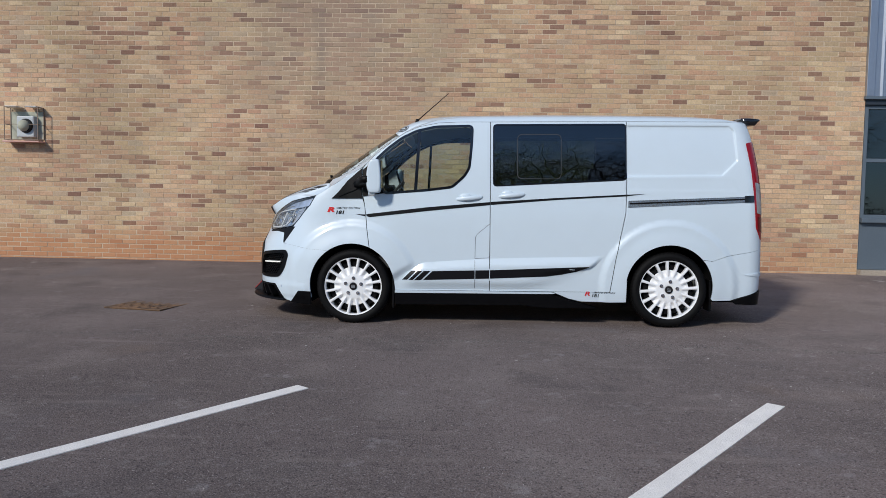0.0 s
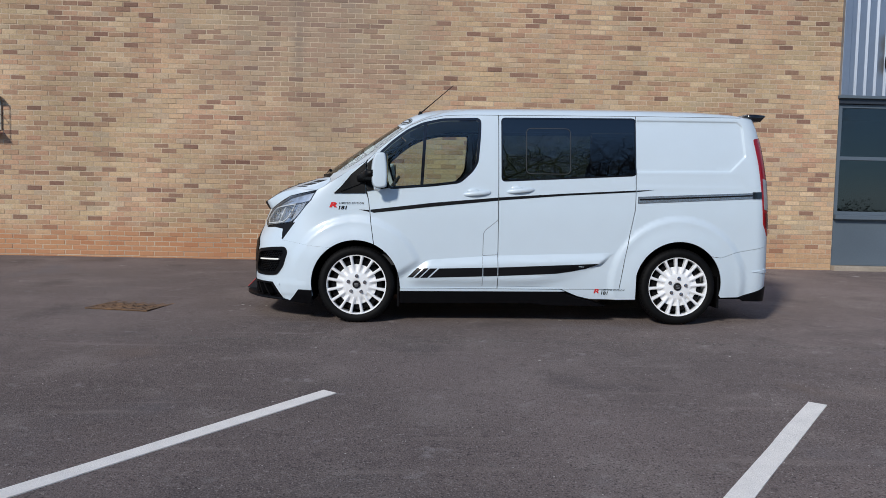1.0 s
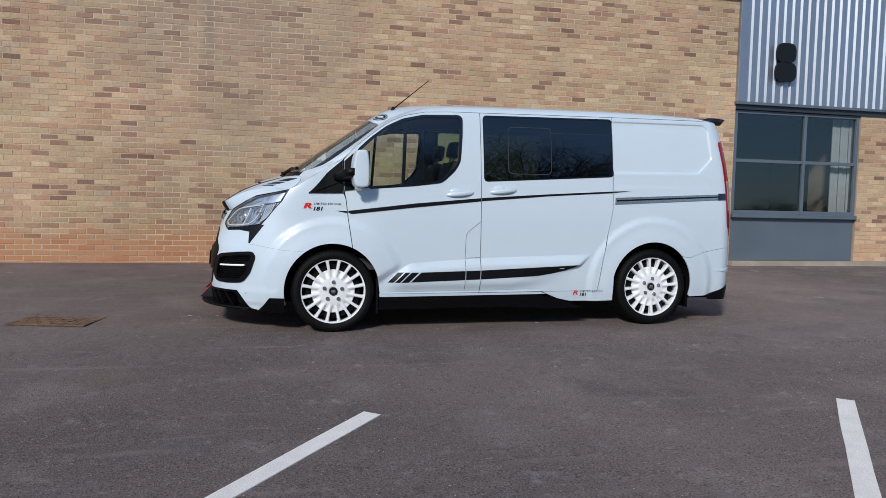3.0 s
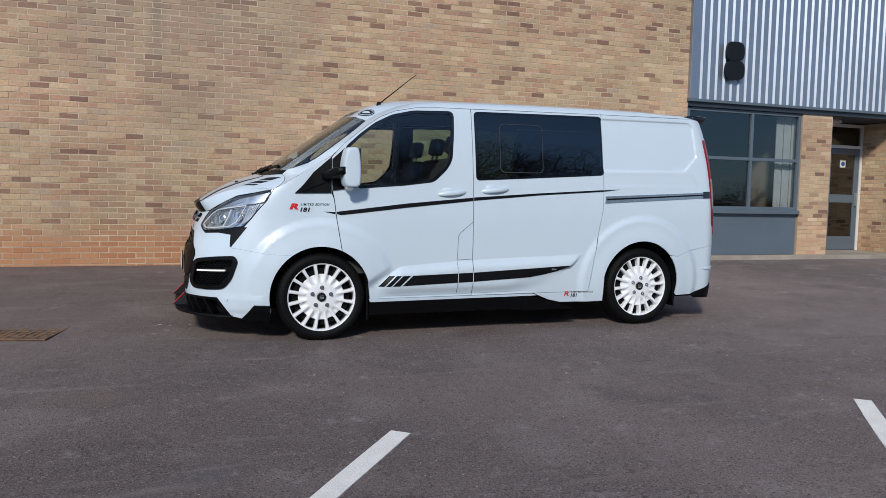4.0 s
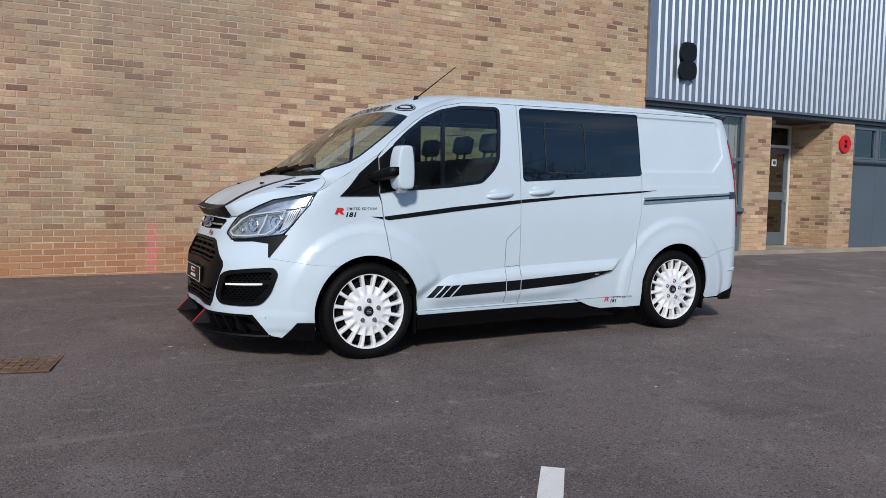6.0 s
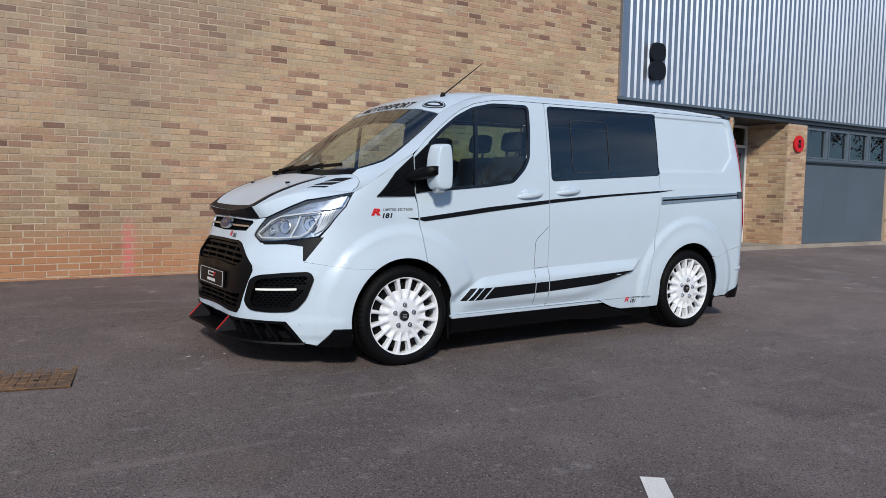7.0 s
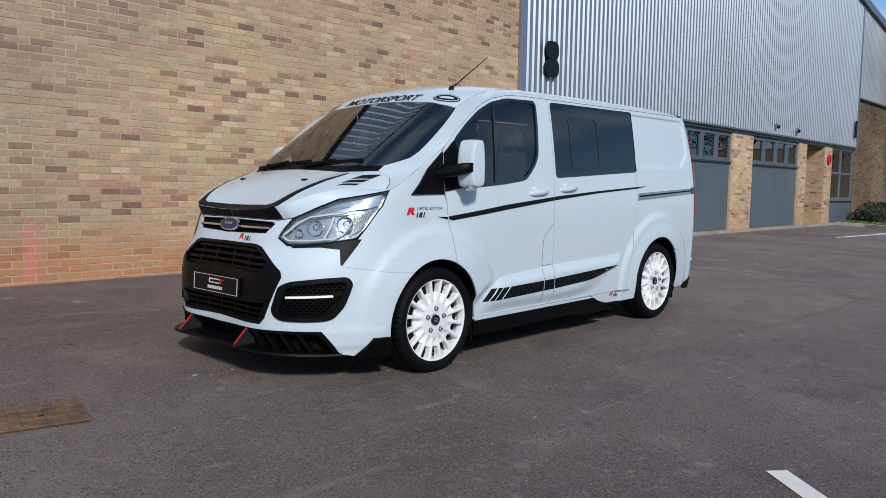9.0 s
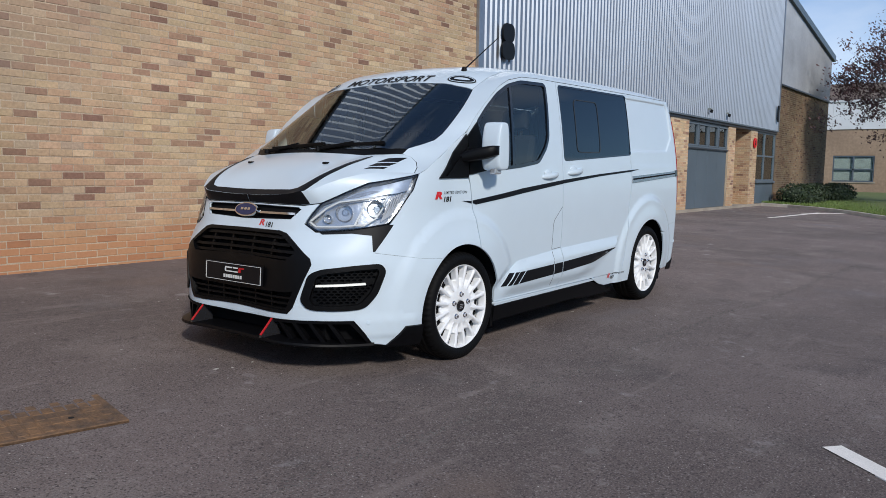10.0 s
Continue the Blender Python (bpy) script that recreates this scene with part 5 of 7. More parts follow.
for sg in (1, -1):
    lp = [(sg * s, z) for s, z in lamp_poly]
    hl = panel("headlamp", lp, M_LENS, van, step=0.035, off=0.003, thick=0.004, label="clear headlamp with silver reflectors", **NC)
    hl.visible_shadow = False
    panel("lamp_rim", lp, M_GLOSSB, hl, [grow(lp, -0.0055)], step=0.03, off=0.001, thick=0.004, edge=0.02, **NC)
    panel("lamp_housing", lp, M_SILVER, hl, step=0.035, off=-0.045, thick=-0.043, **NC)
    f = lambda poly: [(sg * s, z) for s, z in poly]
    up = f([Q(0.515, 0.945), Q(0.546, 0.995), P(-0.768, 1.022), P(-0.70, 1.067), P(-0.61, 1.111), P(-0.50, 1.136), P(-0.385, 1.160), P(-0.430, 1.085), P(-0.50, 1.070), P(-0.553, 1.066), P(-0.682, 1.042), P(-0.765, 1.022), P(-0.815, 0.985), Q(0.535, 0.935)])
    shade = panel("upper_reflector", up, M_LAMPGREY, hl, step=0.03, off=-0.024, thick=0.02, **NC)
    # the reflector's highlight is painted on as a bright silver patch
    panel("shade_highlight", f([P(-0.735, 1.040), P(-0.69, 1.066), P(-0.62, 1.088), P(-0.585, 1.084), P(-0.63, 1.070), P(-0.69, 1.048)]), M_SILVER, shade, step=0.03, off=-0.019, thick=0.004, **NC)
    loop = [P(-0.872, 0.900), P(-0.862, 0.872), P(-0.795, 0.874), P(-0.69, 0.888), P(-0.640, 0.920), P(-0.595, 0.982), P(-0.560, 1.052), P(-0.682, 1.034), P(-0.762, 1.016), P(-0.808, 0.979), P(-0.868, 0.904)]
    panel("light_guide", f(ribbon(loop, 0.008)), M_WHITEP, hl, step=0.04, edge=0.02, off=-0.010, thick=0.008, **NC)
    panel("light_guide", f(ribbon([P(-0.672, 1.020), P(-0.695, 0.96), P(-0.735, 0.885)], 0.008)), M_WHITEP, hl, step=0.04, edge=0.02, off=-0.014, thick=0.008, **NC)
    for k in range(5):
        u = k / 4
        panel("flute", f(ribbon([P(-0.535 + 0.065 * u, 1.050 + 0.02 * u), P(-0.565 + 0.055 * u, 0.985 + 0.01 * u), P(-0.610 + 0.05 * u, 0.905 + 0.03 * u)], 0.008)), M_FLUTE, hl, step=0.04, edge=0.03, off=-0.030, thick=0.02, **NC)
    for (s0, z0), r, seg in ((P(-0.766, 0.949), 0.050, 14), (P(-0.825, 0.914), 0.026, 10), (P(-0.640, 0.970), 0.052, 12)):
        c = skin(sg * s0, z0)
        m = Matrix.Translation(c + Vector((0.046, 0.020 * sg, 0))) @ Euler((0, radians(-90), radians(26 * sg))).to_matrix().to_4x4()
        bm = bmesh.new()
        rings = []
        for q, d in ((0.0, 0.030), (0.30, 0.026), (0.62, 0.012), (0.9, -0.012), (1.0, -0.026), (1.04, -0.026)):
            rings.append([bm.verts.new(m @ Vector((r * q * math.cos(2 * math.pi * (i + 0.5 * (q > 0.5)) / seg), r * q * math.sin(2 * math.pi * (i + 0.5 * (q > 0.5)) / seg), -d))) for i in range(seg)])
        for a, b in zip(rings, rings[1:]):
            for i in range(seg):
                bm.faces.new((a[i], a[(i + 1) % seg], b[(i + 1) % seg], b[i]))
        bmesh.ops.remove_doubles(bm, verts=bm.verts, dist=1e-5)
        bowl = part("reflector", bm, M_BOWL, hl)
        bm = bmesh.new()
        bmesh.ops.create_uvsphere(bm, u_segments=18, v_segments=12, radius=r * 0.42, matrix=Matrix.Translation(c + Vector((0.046, 0.020 * sg, 0))))
        part("bulb", bm, M_SILVER if r < 0.04 else M_LENS, bowl, smooth=True)
    lash = f([(0.290, 0.836), (0.40, 0.851), (0.55, 0.882), (0.577, 0.882), (0.494, 0.728), (0.487, 0.729), (0.480, 0.822), (0.40, 0.834), (0.30, 0.826)])
    panel("lamp_lash", lash, M_VINYL, van, step=0.03, off=0.0025, thick=0.003, label="black vinyl wedge under the headlamp", **NC)

# lower intake, splitter, fins
intake = both_ways([Q(0, 0.325), Q(0.32, 0.327), Q(0.60, 0.331), (0.428, 0.330), (0.508, 0.184), Q(0.6, 0.175), Q(0, 0.180)])
panel("lower_intake", intake, M_GAP, van, step=0.05, off=-0.09, thick=-0.10, **NC)
vs, fs = [], []
N = 40
for i in range(N + 1):
    s = -0.512 + 1.024 * i / N
    p = skin(s, 0.22)
    out = Vector((p.x - 0.2, p.y * 1.0, 0)).normalized()
    lip = 0.076 * (1 - smooth(0.16, 0.50, abs(s))) + 0.010
    zb = 0.206 - 0.036 * smooth(0.05, 0.50, abs(s))
    o = p + out * lip
    q = p - out * 0.20
    for w, z in ((o, zb), (o + out * 0.004, zb + 0.008), (o, zb + 0.020), (q, zb + 0.026), (q, zb - 0.004)):
        vs.append((w.x, w.y, z))
for i in range(N):
    for k in range(5):
        a, b = i * 5 + k, i * 5 + (k + 1) % 5
        fs.append((a, b, b + 5, a + 5))
mesh_object("splitter", vs, fs, M_CARBON, van, False, "gloss black front splitter lip")
for y, tip in ((0.32, 0.092), (-0.32, 0.092)):
    s, _ = Q(y, 0.2)
    p = skin(s, 0.32)
    bm = bmesh.new()
    prof = [(p.x - 0.004, 0.326), (p.x - tip, 0.236), (p.x - tip - 0.006, 0.222), (p.x + 0.06, 0.222), (p.x + 0.06, 0.326)]
    sy = p.y
    a = [bm.verts.new((x, sy - 0.006, z)) for x, z in prof]
    b = [bm.verts.new((x, sy + 0.006, z)) for x, z in prof]
    bm.faces.new(a)
    bm.faces.new(list(reversed(b)))
    for i in range(5):
        bm.faces.new((a[i], b[i], b[(i + 1) % 5], a[(i + 1) % 5]))
    fin = part("splitter_fin", bm, M_FIN, van)
    bm = bmesh.new()
    (x0, z0), (x1, z1) = prof[0], prof[1]
    d = Vector((x1 - x0, 0, z1 - z0)).normalized()
    m = Matrix.Translation(((x0 + x1) / 2, sy, (z0 + z1) / 2)) @ d.to_track_quat("X", "Z").to_matrix().to_4x4()
    L = math.hypot(x1 - x0, z1 - z0)
    add_box(bm, -L / 2, L / 2, -0.0065, 0.0065, -0.003, 0.003, 0.0015, m)
    part("fin_edge", bm, M_REDL, fin, "red edge strip")
for sg in (1, -1):
    for k, y in enumerate((0.36, 0.45, 0.54, 0.63)):
        s0, s1 = Q(y, 0.2)[0], Q(y + 0.035, 0.2)[0]
        zt = 0.322
        panel("intake_vane", [(sg * s0, zt), (sg * (s0 + 0.012), zt), (sg * (s1 + 0.045), 0.205 - 0.004 * k), (sg * (s1 + 0.028), 0.205 - 0.004 * k)], M_CARBON, van, step=0.04, off=0.002, thick=0.05, **NC)
    top_l = [(sg * s, z) for s, z in [Q(0.33, 0.324), Q(0.60, 0.328), (0.424, 0.327), (0.503, 0.188), (0.488, 0.188), (0.415, 0.312), Q(0.60, 0.313), Q(0.34, 0.309)]]
    panel("intake_frame", top_l, M_CARBON, van, step=0.04, off=0.004, thick=0.02, **NC)
    can = [(sg * s, z) for s, z in [(0.566, 0.166), (0.638, 0.280), (0.690, 0.279), (0.733, 0.276), (0.733, 0.158)]]
    panel("canard", can, M_CARBON, van, step=0.03, off=0.016, thick=0.02, label="black corner spat before the wheel", **NC)
for y in (0.48, -0.48):
    p = skin(y, 0.316)
    bm = bmesh.new()
    add_cyl(bm, 0.011, 0.011, 0.008, Matrix.Translation(p) @ Euler((0, radians(-90), radians(45 if y > 0 else -45))).to_matrix().to_4x4(), 14)
    part("parking_sensor", bm, M_PAINT, van)

# bonnet
hood_edge = [(-0.955, 0.0), (-0.945, -0.20), (-0.915, -0.40), (-0.86, -0.50), (-0.76, -0.585), (-0.68, -0.645), (-0.58, -0.705), (-0.46, -0.770), (-0.347, -0.838)]
hood_rear = [(-0.290, -0.814), (-0.258, -0.782), (-0.248, -0.735), (-0.262, -0.680), (-0.325, -0.612), (-0.395, -0.48), (-0.415, -0.25), (-0.42, 0.0)]
hood_edge = [(x + set_back(y), y) for x, y in hood_edge]
hood_out = hood_edge + hood_rear
hood = panel("bonnet", hood_out + [(x, -y) for x, y in reversed(hood_out[1:-1])], M_PAINT, van, lift=bonnet, step=0.04, thick=0.02)
low = [Q(0.0001, 0.994), Q(0.20, 0.993), Q(0.42, 0.990), Q(0.532, 1.006), P(-0.773, 1.036), P(-0.70, 1.082), P(-0.615, 1.126), P(-0.50, 1.150), P(-0.349, 1.181)]
ea, eb, ec = [], [], []
for (a0, b0), (a1, b1) in zip(zip(hood_edge, low), zip(hood_edge[1:], low[1:])):
    for i in range(5 if b1 is low[-1] else 4):
        a, b = Vector(a0).lerp(Vector(a1), i / 4), Vector(b0).lerp(Vector(b1), i / 4)
        pa, pb = bonnet(a[0], a[1]), skin(b[0], b[1])
        ea.append(pa)
        eb.append(pb)
        ec.append((pa + pb) / 2 + Vector((-0.006, -0.006, 0.006)))
strip("bonnet_edge", ea, eb, M_PAINT, van, ec, both=True)
k = next(i for i, p in enumerate(ea) if p.y < -0.455)
lift_out = Vector((-0.004, 0, 0.002))
strip("lip_band", [p + lift_out for p in ea[:k]], [p + lift_out for p in eb[:k]], M_VINYL, hood, [p + lift_out * 1.4 for p in ec[:k]], both=True)
# black bonnet bands
fb = [(-0.952, 0.0), (-0.942, -0.20), (-0.912, -0.40), (-0.878, -0.464), (-0.804, -0.488), (-0.729, -0.504), (-0.658, -0.522), (-0.522, -0.542), (-0.402, -0.562), (-0.40, -0.553), (-0.50, -0.519), (-0.627, -0.492), (-0.706, -0.474), (-0.775, -0.450), (-0.83, -0.424), (-0.866, -0.392), (-0.884, -0.34), (-0.902, -0.2), (-0.912, 0.0)]
fb = [(x + set_back(y) * (1 - smooth(-0.85, -0.60, x)), y) for x, y in fb]
panel("bonnet_band", fb + [(x, -y) for x, y in reversed(fb[1:-1])], M_VINYL, hood, lift=bonnet, step=0.03, off=0.002, thick=0.002, label="matt black vinyl band across the bonnet lip")
for sg in (1, -1):
    for vent in ([(-0.449, -0.638), (-0.370, -0.656), (-0.277, -0.727), (-0.360, -0.724)], [(-0.527, -0.640), (-0.466, -0.646), (-0.372, -0.727), (-0.430, -0.717)], [(-0.573, -0.646), (-0.531, -0.657), (-0.450, -0.722), (-0.484, -0.720)]):
        panel("bonnet_vent", [(x, sg * y) for x, y in vent], M_VINYL, hood, lift=bonnet, step=0.03, off=0.002, thick=0.002)
    p = bonnet(-0.593, -0.35 * sg)
    bm = bmesh.new()
    add_box(bm, p.x - 0.012, p.x + 0.016, p.y - 0.018, p.y + 0.018, p.z - 0.004, p.z + 0.010, 0.004)
    part("washer_jet", bm, M_PLASTIC, hood)
# seam of the bonnet's shut line is the gap itself; cowl
cow_a = [(-0.258, -0.690), (-0.322, -0.616), (-0.393, -0.484), (-0.412, -0.25), (-0.417, 0)]
cow_b = [(-0.230, -0.692), (-0.286, -0.602), (-0.332, -0.46), (-0.348, -0.25), (-0.353, 0)]
ca = [bonnet(x, y) + Vector((0, 0, -0.014)) for x, y in cow_a + [(x, -y) for x, y in reversed(cow_a[:-1])]]
cb = [top(x, y) + Vector((0, 0, -0.006)) for x, y in cow_b + [(x, -y) for x, y in reversed(cow_b[:-1])]]
strip("cowl", ca, cb, M_PLASTIC, van, [(Vector(a) + Vector(b)) / 2 + Vector((0, 0, -0.02)) for a, b in zip(ca, cb)], label="black scuttle panel under the windscreen")

# windscreen, roof, pillars
ws = [(-0.355, 0), (-0.35, -0.25), (-0.335, -0.46), (-0.290, -0.600), (-0.232, -0.690), (-0.14, -0.744), (-0.07, -0.776), (0.0, -0.784), (0.12, -0.776), (0.25, -0.760), (0.34, -0.742), (0.408, -0.724), (0.372, -0.62), (0.35, -0.46), (0.357, -0.25), (0.36, 0)]
ws_out = ws + [(x, -y) for x, y in reversed(ws[1:-1])]
screen = panel("windscreen", ws_out, M_SCREEN, van, lift=top, step=0.04, off=-0.002, thick=0.005, label="lightly tinted windscreen")
screen.visible_shadow = False
panel("screen_border", ws_out, M_GLOSSB, screen, [grow(ws_out, -0.018)], lift=top, step=0.04, off=-0.006, thick=0.002, edge=0.03)
rf = [(0.364, 0), (0.361, -0.25), (0.354, -0.46), (0.376, -0.62), (0.414, -0.726), (0.48, -0.728), (0.62, -0.728), (0.80, -0.729), (1.27, -0.73), (2.53, -0.73), (3.4, -0.72), (3.58, -0.69), (3.62, -0.55), (3.63, 0)]
roof = panel("roof", rf + [(x, -y) for x, y in reversed(rf[1:-1])], M_PAINT, van, lift=top, step=0.05, thick=0.01)
side_pts = [(-0.347, 1.181), (-0.285, 1.210), (-0.25, 1.234), (-0.20, 1.267), (-0.15, 1.299), (-0.10, 1.331), (-0.03, 1.373), (0.03, 1.408), (0.09, 1.444), (0.14, 1.4865), (0.20, 1.5495), (0.30, 1.6305), (0.38, 1.6935), (0.45, 1.7415), (0.50, 1.7735), (0.62, 1.8235), (0.80, 1.8593), (1.0, 1.869), (1.27, 1.870), (1.9, 1.874), (2.53, 1.876), (3.0, 1.876), (3.45, 1.876), (3.66, 1.864), (3.79, 1.845)]
hood_side = [(-0.345, -0.841), (-0.287, -0.817), (-0.255, -0.785), (-0.245, -0.735), (-0.259, -0.678)]
top_pts = [(-0.225, -0.697), (-0.14, -0.748), (-0.07, -0.780), (0.0, -0.788), (0.06, -0.785), (0.13, -0.779), (0.25, -0.764), (0.34, -0.746), (0.414, -0.728), (0.48, -0.729), (0.60, -0.729), (0.78, -0.730), (0.98, -0.731), (1.27, -0.731), (1.9, -0.731), (2.53, -0.731), (3.0, -0.728), (3.4, -0.721), (3.58, -0.691), (3.62, -0.60)]
ra = [skin(*P(x, z)) for x, z in side_pts]
rb = [bonnet(x, y) for x, y in hood_side] + [top(x, y) for x, y in top_pts]
rc = []
for a, b, (x, z) in zip(ra, rb, side_pts):
    k = smooth(0.5, 0.9, x)
    mid = (a + b) / 2
    rc.append(mid.lerp(Vector((mid.x, a.y * 0.965, b.z - 0.004)), 0.22 + 0.73 * k))
strip("roof_rail", ra, rb, M_PAINT, van, rc, n=7, both=True)
box("inner_pillar", 1.16, 1.30, -0.85, -0.80, 1.15, 1.84, M_DASH, van)
box("inner_pillar", 1.16, 1.30, 0.80, 0.85, 1.15, 1.84, M_DASH, van)
# tail
ta, tb = [], []
for i in range(25):
    z = 0.2 + (1.86 - 0.2) * i / 24
    p = skin(*P(table(TAIL, z) + 0.10, z))
    ta.append(p)
    tb.append(Vector((p.x, -p.y, p.z)))
strip("tailgate", ta, tb, M_PAINT, van, n=8)
strip("roof_end", [top(3.62, y) for y in np.linspace(-0.6, 0.6, 9)], [Vector((3.645, y, 1.858)) for y in np.linspace(-0.66, 0.66, 9)], M_PAINT, van)
wing = [(3.63, 1.936), (3.70, 1.938), (3.795, 1.930), (3.810, 1.922), (3.760, 1.868), (3.70, 1.872), (3.63, 1.905)]
loft("roof_spoiler", [[Vector((3.70 + (x - 3.70) * k, y, 1.90 + (z - 1.90) * k - 0.03 * abs(y) ** 3)) for x, z in wing] for y, k in ((-0.70, 0.85), (-0.685, 1.0), (-0.35, 1.0), (0.0, 1.0), (0.35, 1.0), (0.685, 1.0), (0.70, 0.85))], M_GLOSSB, van, "black roof spoiler")
tl = rounded([P(3.615, 1.680), P(3.75, 1.700), P(3.84, 1.35), P(3.89, 0.84), P(3.79, 0.79), P(3.715, 0.90), P(3.695, 1.15), P(3.66, 1.45)], 0.02)
for sg in (1, -1):
    q = [(sg * s, z) for s, z in tl]
    lampo = panel("tail_lamp", q, M_LAMPRED, van, step=0.03, off=0.006, thick=0.02, label="tall red tail lamp")
    mid = [(sg * s, z) for s, z in [P(3.70, 1.32), P(3.795, 1.30), P(3.825, 1.02), P(3.72, 1.04)]]
    panel("lamp_band", mid, M_SILVER, lampo, step=0.03, off=0.0085, thick=0.003)
    mid = [(sg * s, z) for s, z in [P(3.725, 1.01), P(3.83, 0.99), P(3.845, 0.86), P(3.74, 0.88)]]
    panel("lamp_band", mid, M_LAMPDK, lampo, step=0.03, off=0.0085, thick=0.003)

def ledge_top(x):
    """The upper edge of the lower door moulding."""
    return table([(0.41, 0.412), (0.648, 0.553), (0.74, 0.567), (1.30, 0.603), (2.34, 0.634)], x)


def ledge(s, z):
    """The skin with the lower door moulding: a sloping shelf that stands out from its upper edge down."""
    p = skin(s, z)
    x = abs(s) - 1 + XC
    end = 2.345 - (0.634 - z) * 0.9 if z > 0.532 else 2.25 - (0.532 - z) * 1.6
    d = 0.030 * min(1.0, max(0.0, (ledge_top(x) - z) / 0.070)) * smooth(0.42, 0.60, x) * (1 - smooth(end - 0.06 - 0.40 * (1 - smooth(0.46, 0.54, z)), end, x)) * smooth(0.30, 0.40, z)
    return p + Vector((0, math.copysign(d, p.y), 0))


# side glass, seals, trims
for sg, dpar, spar in ((1, door_near, slide_near), (-1, door_far, slide_far)):
    f = lambda poly: [(sg * s, z) for s, z in poly]
    panel("window_seal", f(grow(glass_door, 0.016)), M_GLOSSB, dpar, [f(grow(glass_door, -0.008))], step=0.04, off=0.002, thick=0.02, edge=0.025)
    g = panel("door_glass", f(glass_door), M_CLEAR, dpar, step=0.08, off=-0.006, thick=0.004)
    g.visible_shadow = False
    panel("glass_divider", f([P(0.612, 1.785), P(0.640, 1.792), P(0.607, 1.225), P(0.578, 1.222)]), M_GLOSSB, dpar, step=0.05, off=0.001, thick=0.02)
    panel("window_seal", f(grow(win, 0.010)), M_GLOSSB, spar, [f(grow(win, -0.004))], step=0.04, off=0.0015, thick=0.02)
    g = panel("side_glass", f(win), M_PRIV if sg > 0 else M_GREEN, spar, step=0.08, off=-0.002, thick=0.004, label="dark privacy glass" if sg > 0 else "green-tinted glass")
    g.visible_shadow = False
    panel("glass_line", f(rounded([P(1.53, 1.34), P(1.53, 1.755), P(1.935, 1.755), P(1.935, 1.34)], 0.05)), M_DASH, spar, [f(rounded([P(1.535, 1.345), P(1.535, 1.750), P(1.930, 1.750), P(1.930, 1.345)], 0.046))], step=0.05, off=0.0015, thick=0.002)
    panel("mirror_base", f([P(-0.195, 1.150), P(-0.09, 1.262), P(0.088, 1.430), P(0.088, 1.153)]), M_PLASTIC, van, step=0.02, off=0.012, thick=0.014, label="black triangular mirror base")
    panel("mirror_ridge", f([P(-0.135, 1.166), P(-0.02, 1.262), P(0.084, 1.345), P(0.084, 1.262), P(0.02, 1.225)]), M_PLASTIC, van, step=0.03, off=0.022, thick=0.012)
    panel("quarter_trim", f([P(0.102, 1.420), P(0.205, 1.512), P(0.295, 1.200), P(0.102, 1.172)]), M_PLASTIC, dpar, step=0.02, off=0.010, thick=0.02)
    # stripes, mouldings
    mould_d = [P(0.405, 0.318), P(0.412, 0.405), P(0.648, 0.552), P(0.690, 0.562), P(0.740, 0.567), P(BP - G, 0.602), P(BP - G, 0.318)]
    mould_s = [P(BP + G, 0.318), P(BP + G, 0.602), P(2.340, 0.634), P(2.265, 0.552), P(2.215, 0.532), P(2.10, 0.45), P(1.95, 0.33)]
    for poly, par in ((mould_d, dpar), (mould_s, spar)):
        folds = [[P(x, ledge_top(x) - d) for x in np.linspace(0.66, 2.28, 60)] for d in (0.035, 0.070, 0.09)]
        panel("door_moulding", f(poly), M_PAINT, par, step=0.024, off=0.0012, thick=0.004, lift=ledge, creases=[f(q) for q in folds])
    lo_d = [(0.668, 0.400), (0.757, 0.484), (BP - G, 0.497), (BP - G, 0.419)]
    lo_s = [(BP + G, 0.419), (BP + G, 0.497), (2.201, 0.537), (2.15, 0.513), (2.083, 0.490), (1.95, 0.463), (1.813, 0.444)]
    bands = [(lo_s, spar), (lo_d, dpar)] + [([(x, 0.398), (x + 0.088, 0.483), (x + 0.088 + w, 0.484), (x + w, 0.399)], dpar) for x, w in ((0.470, 0.048), (0.532, 0.040), (0.586, 0.063))]
    for k, (poly, par) in enumerate(bands):
        panel("lower_stripe" if k < 2 else "slash", f([P(*q) for q in poly]), M_VINYL, par, step=0.02, off=0.0042, thick=0.003, lift=ledge)
    for x in (1.150, BP):
        panel("stripe_gap", f([P(x - 0.0022, 0.40), P(x - 0.0022, 0.512), P(x + 0.0022, 0.512), P(x + 0.0022, 0.40)]), M_PAINT, dpar, step=0.05, off=0.0052, thick=0.001, lift=ledge)
    panel("side_stripe", f([P(0.030, 1.006), P(0.121, 0.986), P(0.121, 1.003)]), M_VINYL, van, step=0.02, off=0.003, thick=0.003)
    panel("side_stripe", f([P(0.134, 0.988), P(0.165, 0.978), P(0.70, 1.039), P(BP - G, 1.098), P(BP - G, 1.126), P(0.70, 1.074), P(0.134, 1.006)]), M_VINYL, dpar, step=0.02, off=0.003, thick=0.003)
    panel("side_stripe", f([P(BP + G, 1.0995), P(1.9, 1.150), P(2.53 - G, 1.187), P(2.53 - G, 1.202), P(1.9, 1.168), P(BP + G, 1.1275)]), M_VINYL, spar, step=0.02, off=0.003, thick=0.003)
    panel("side_stripe", f([P(2.53 + G, 1.188), P(2.70, 1.209), P(2.53 + G, 1.202)]), M_VINYL, van, step=0.02, off=0.003, thick=0.003)
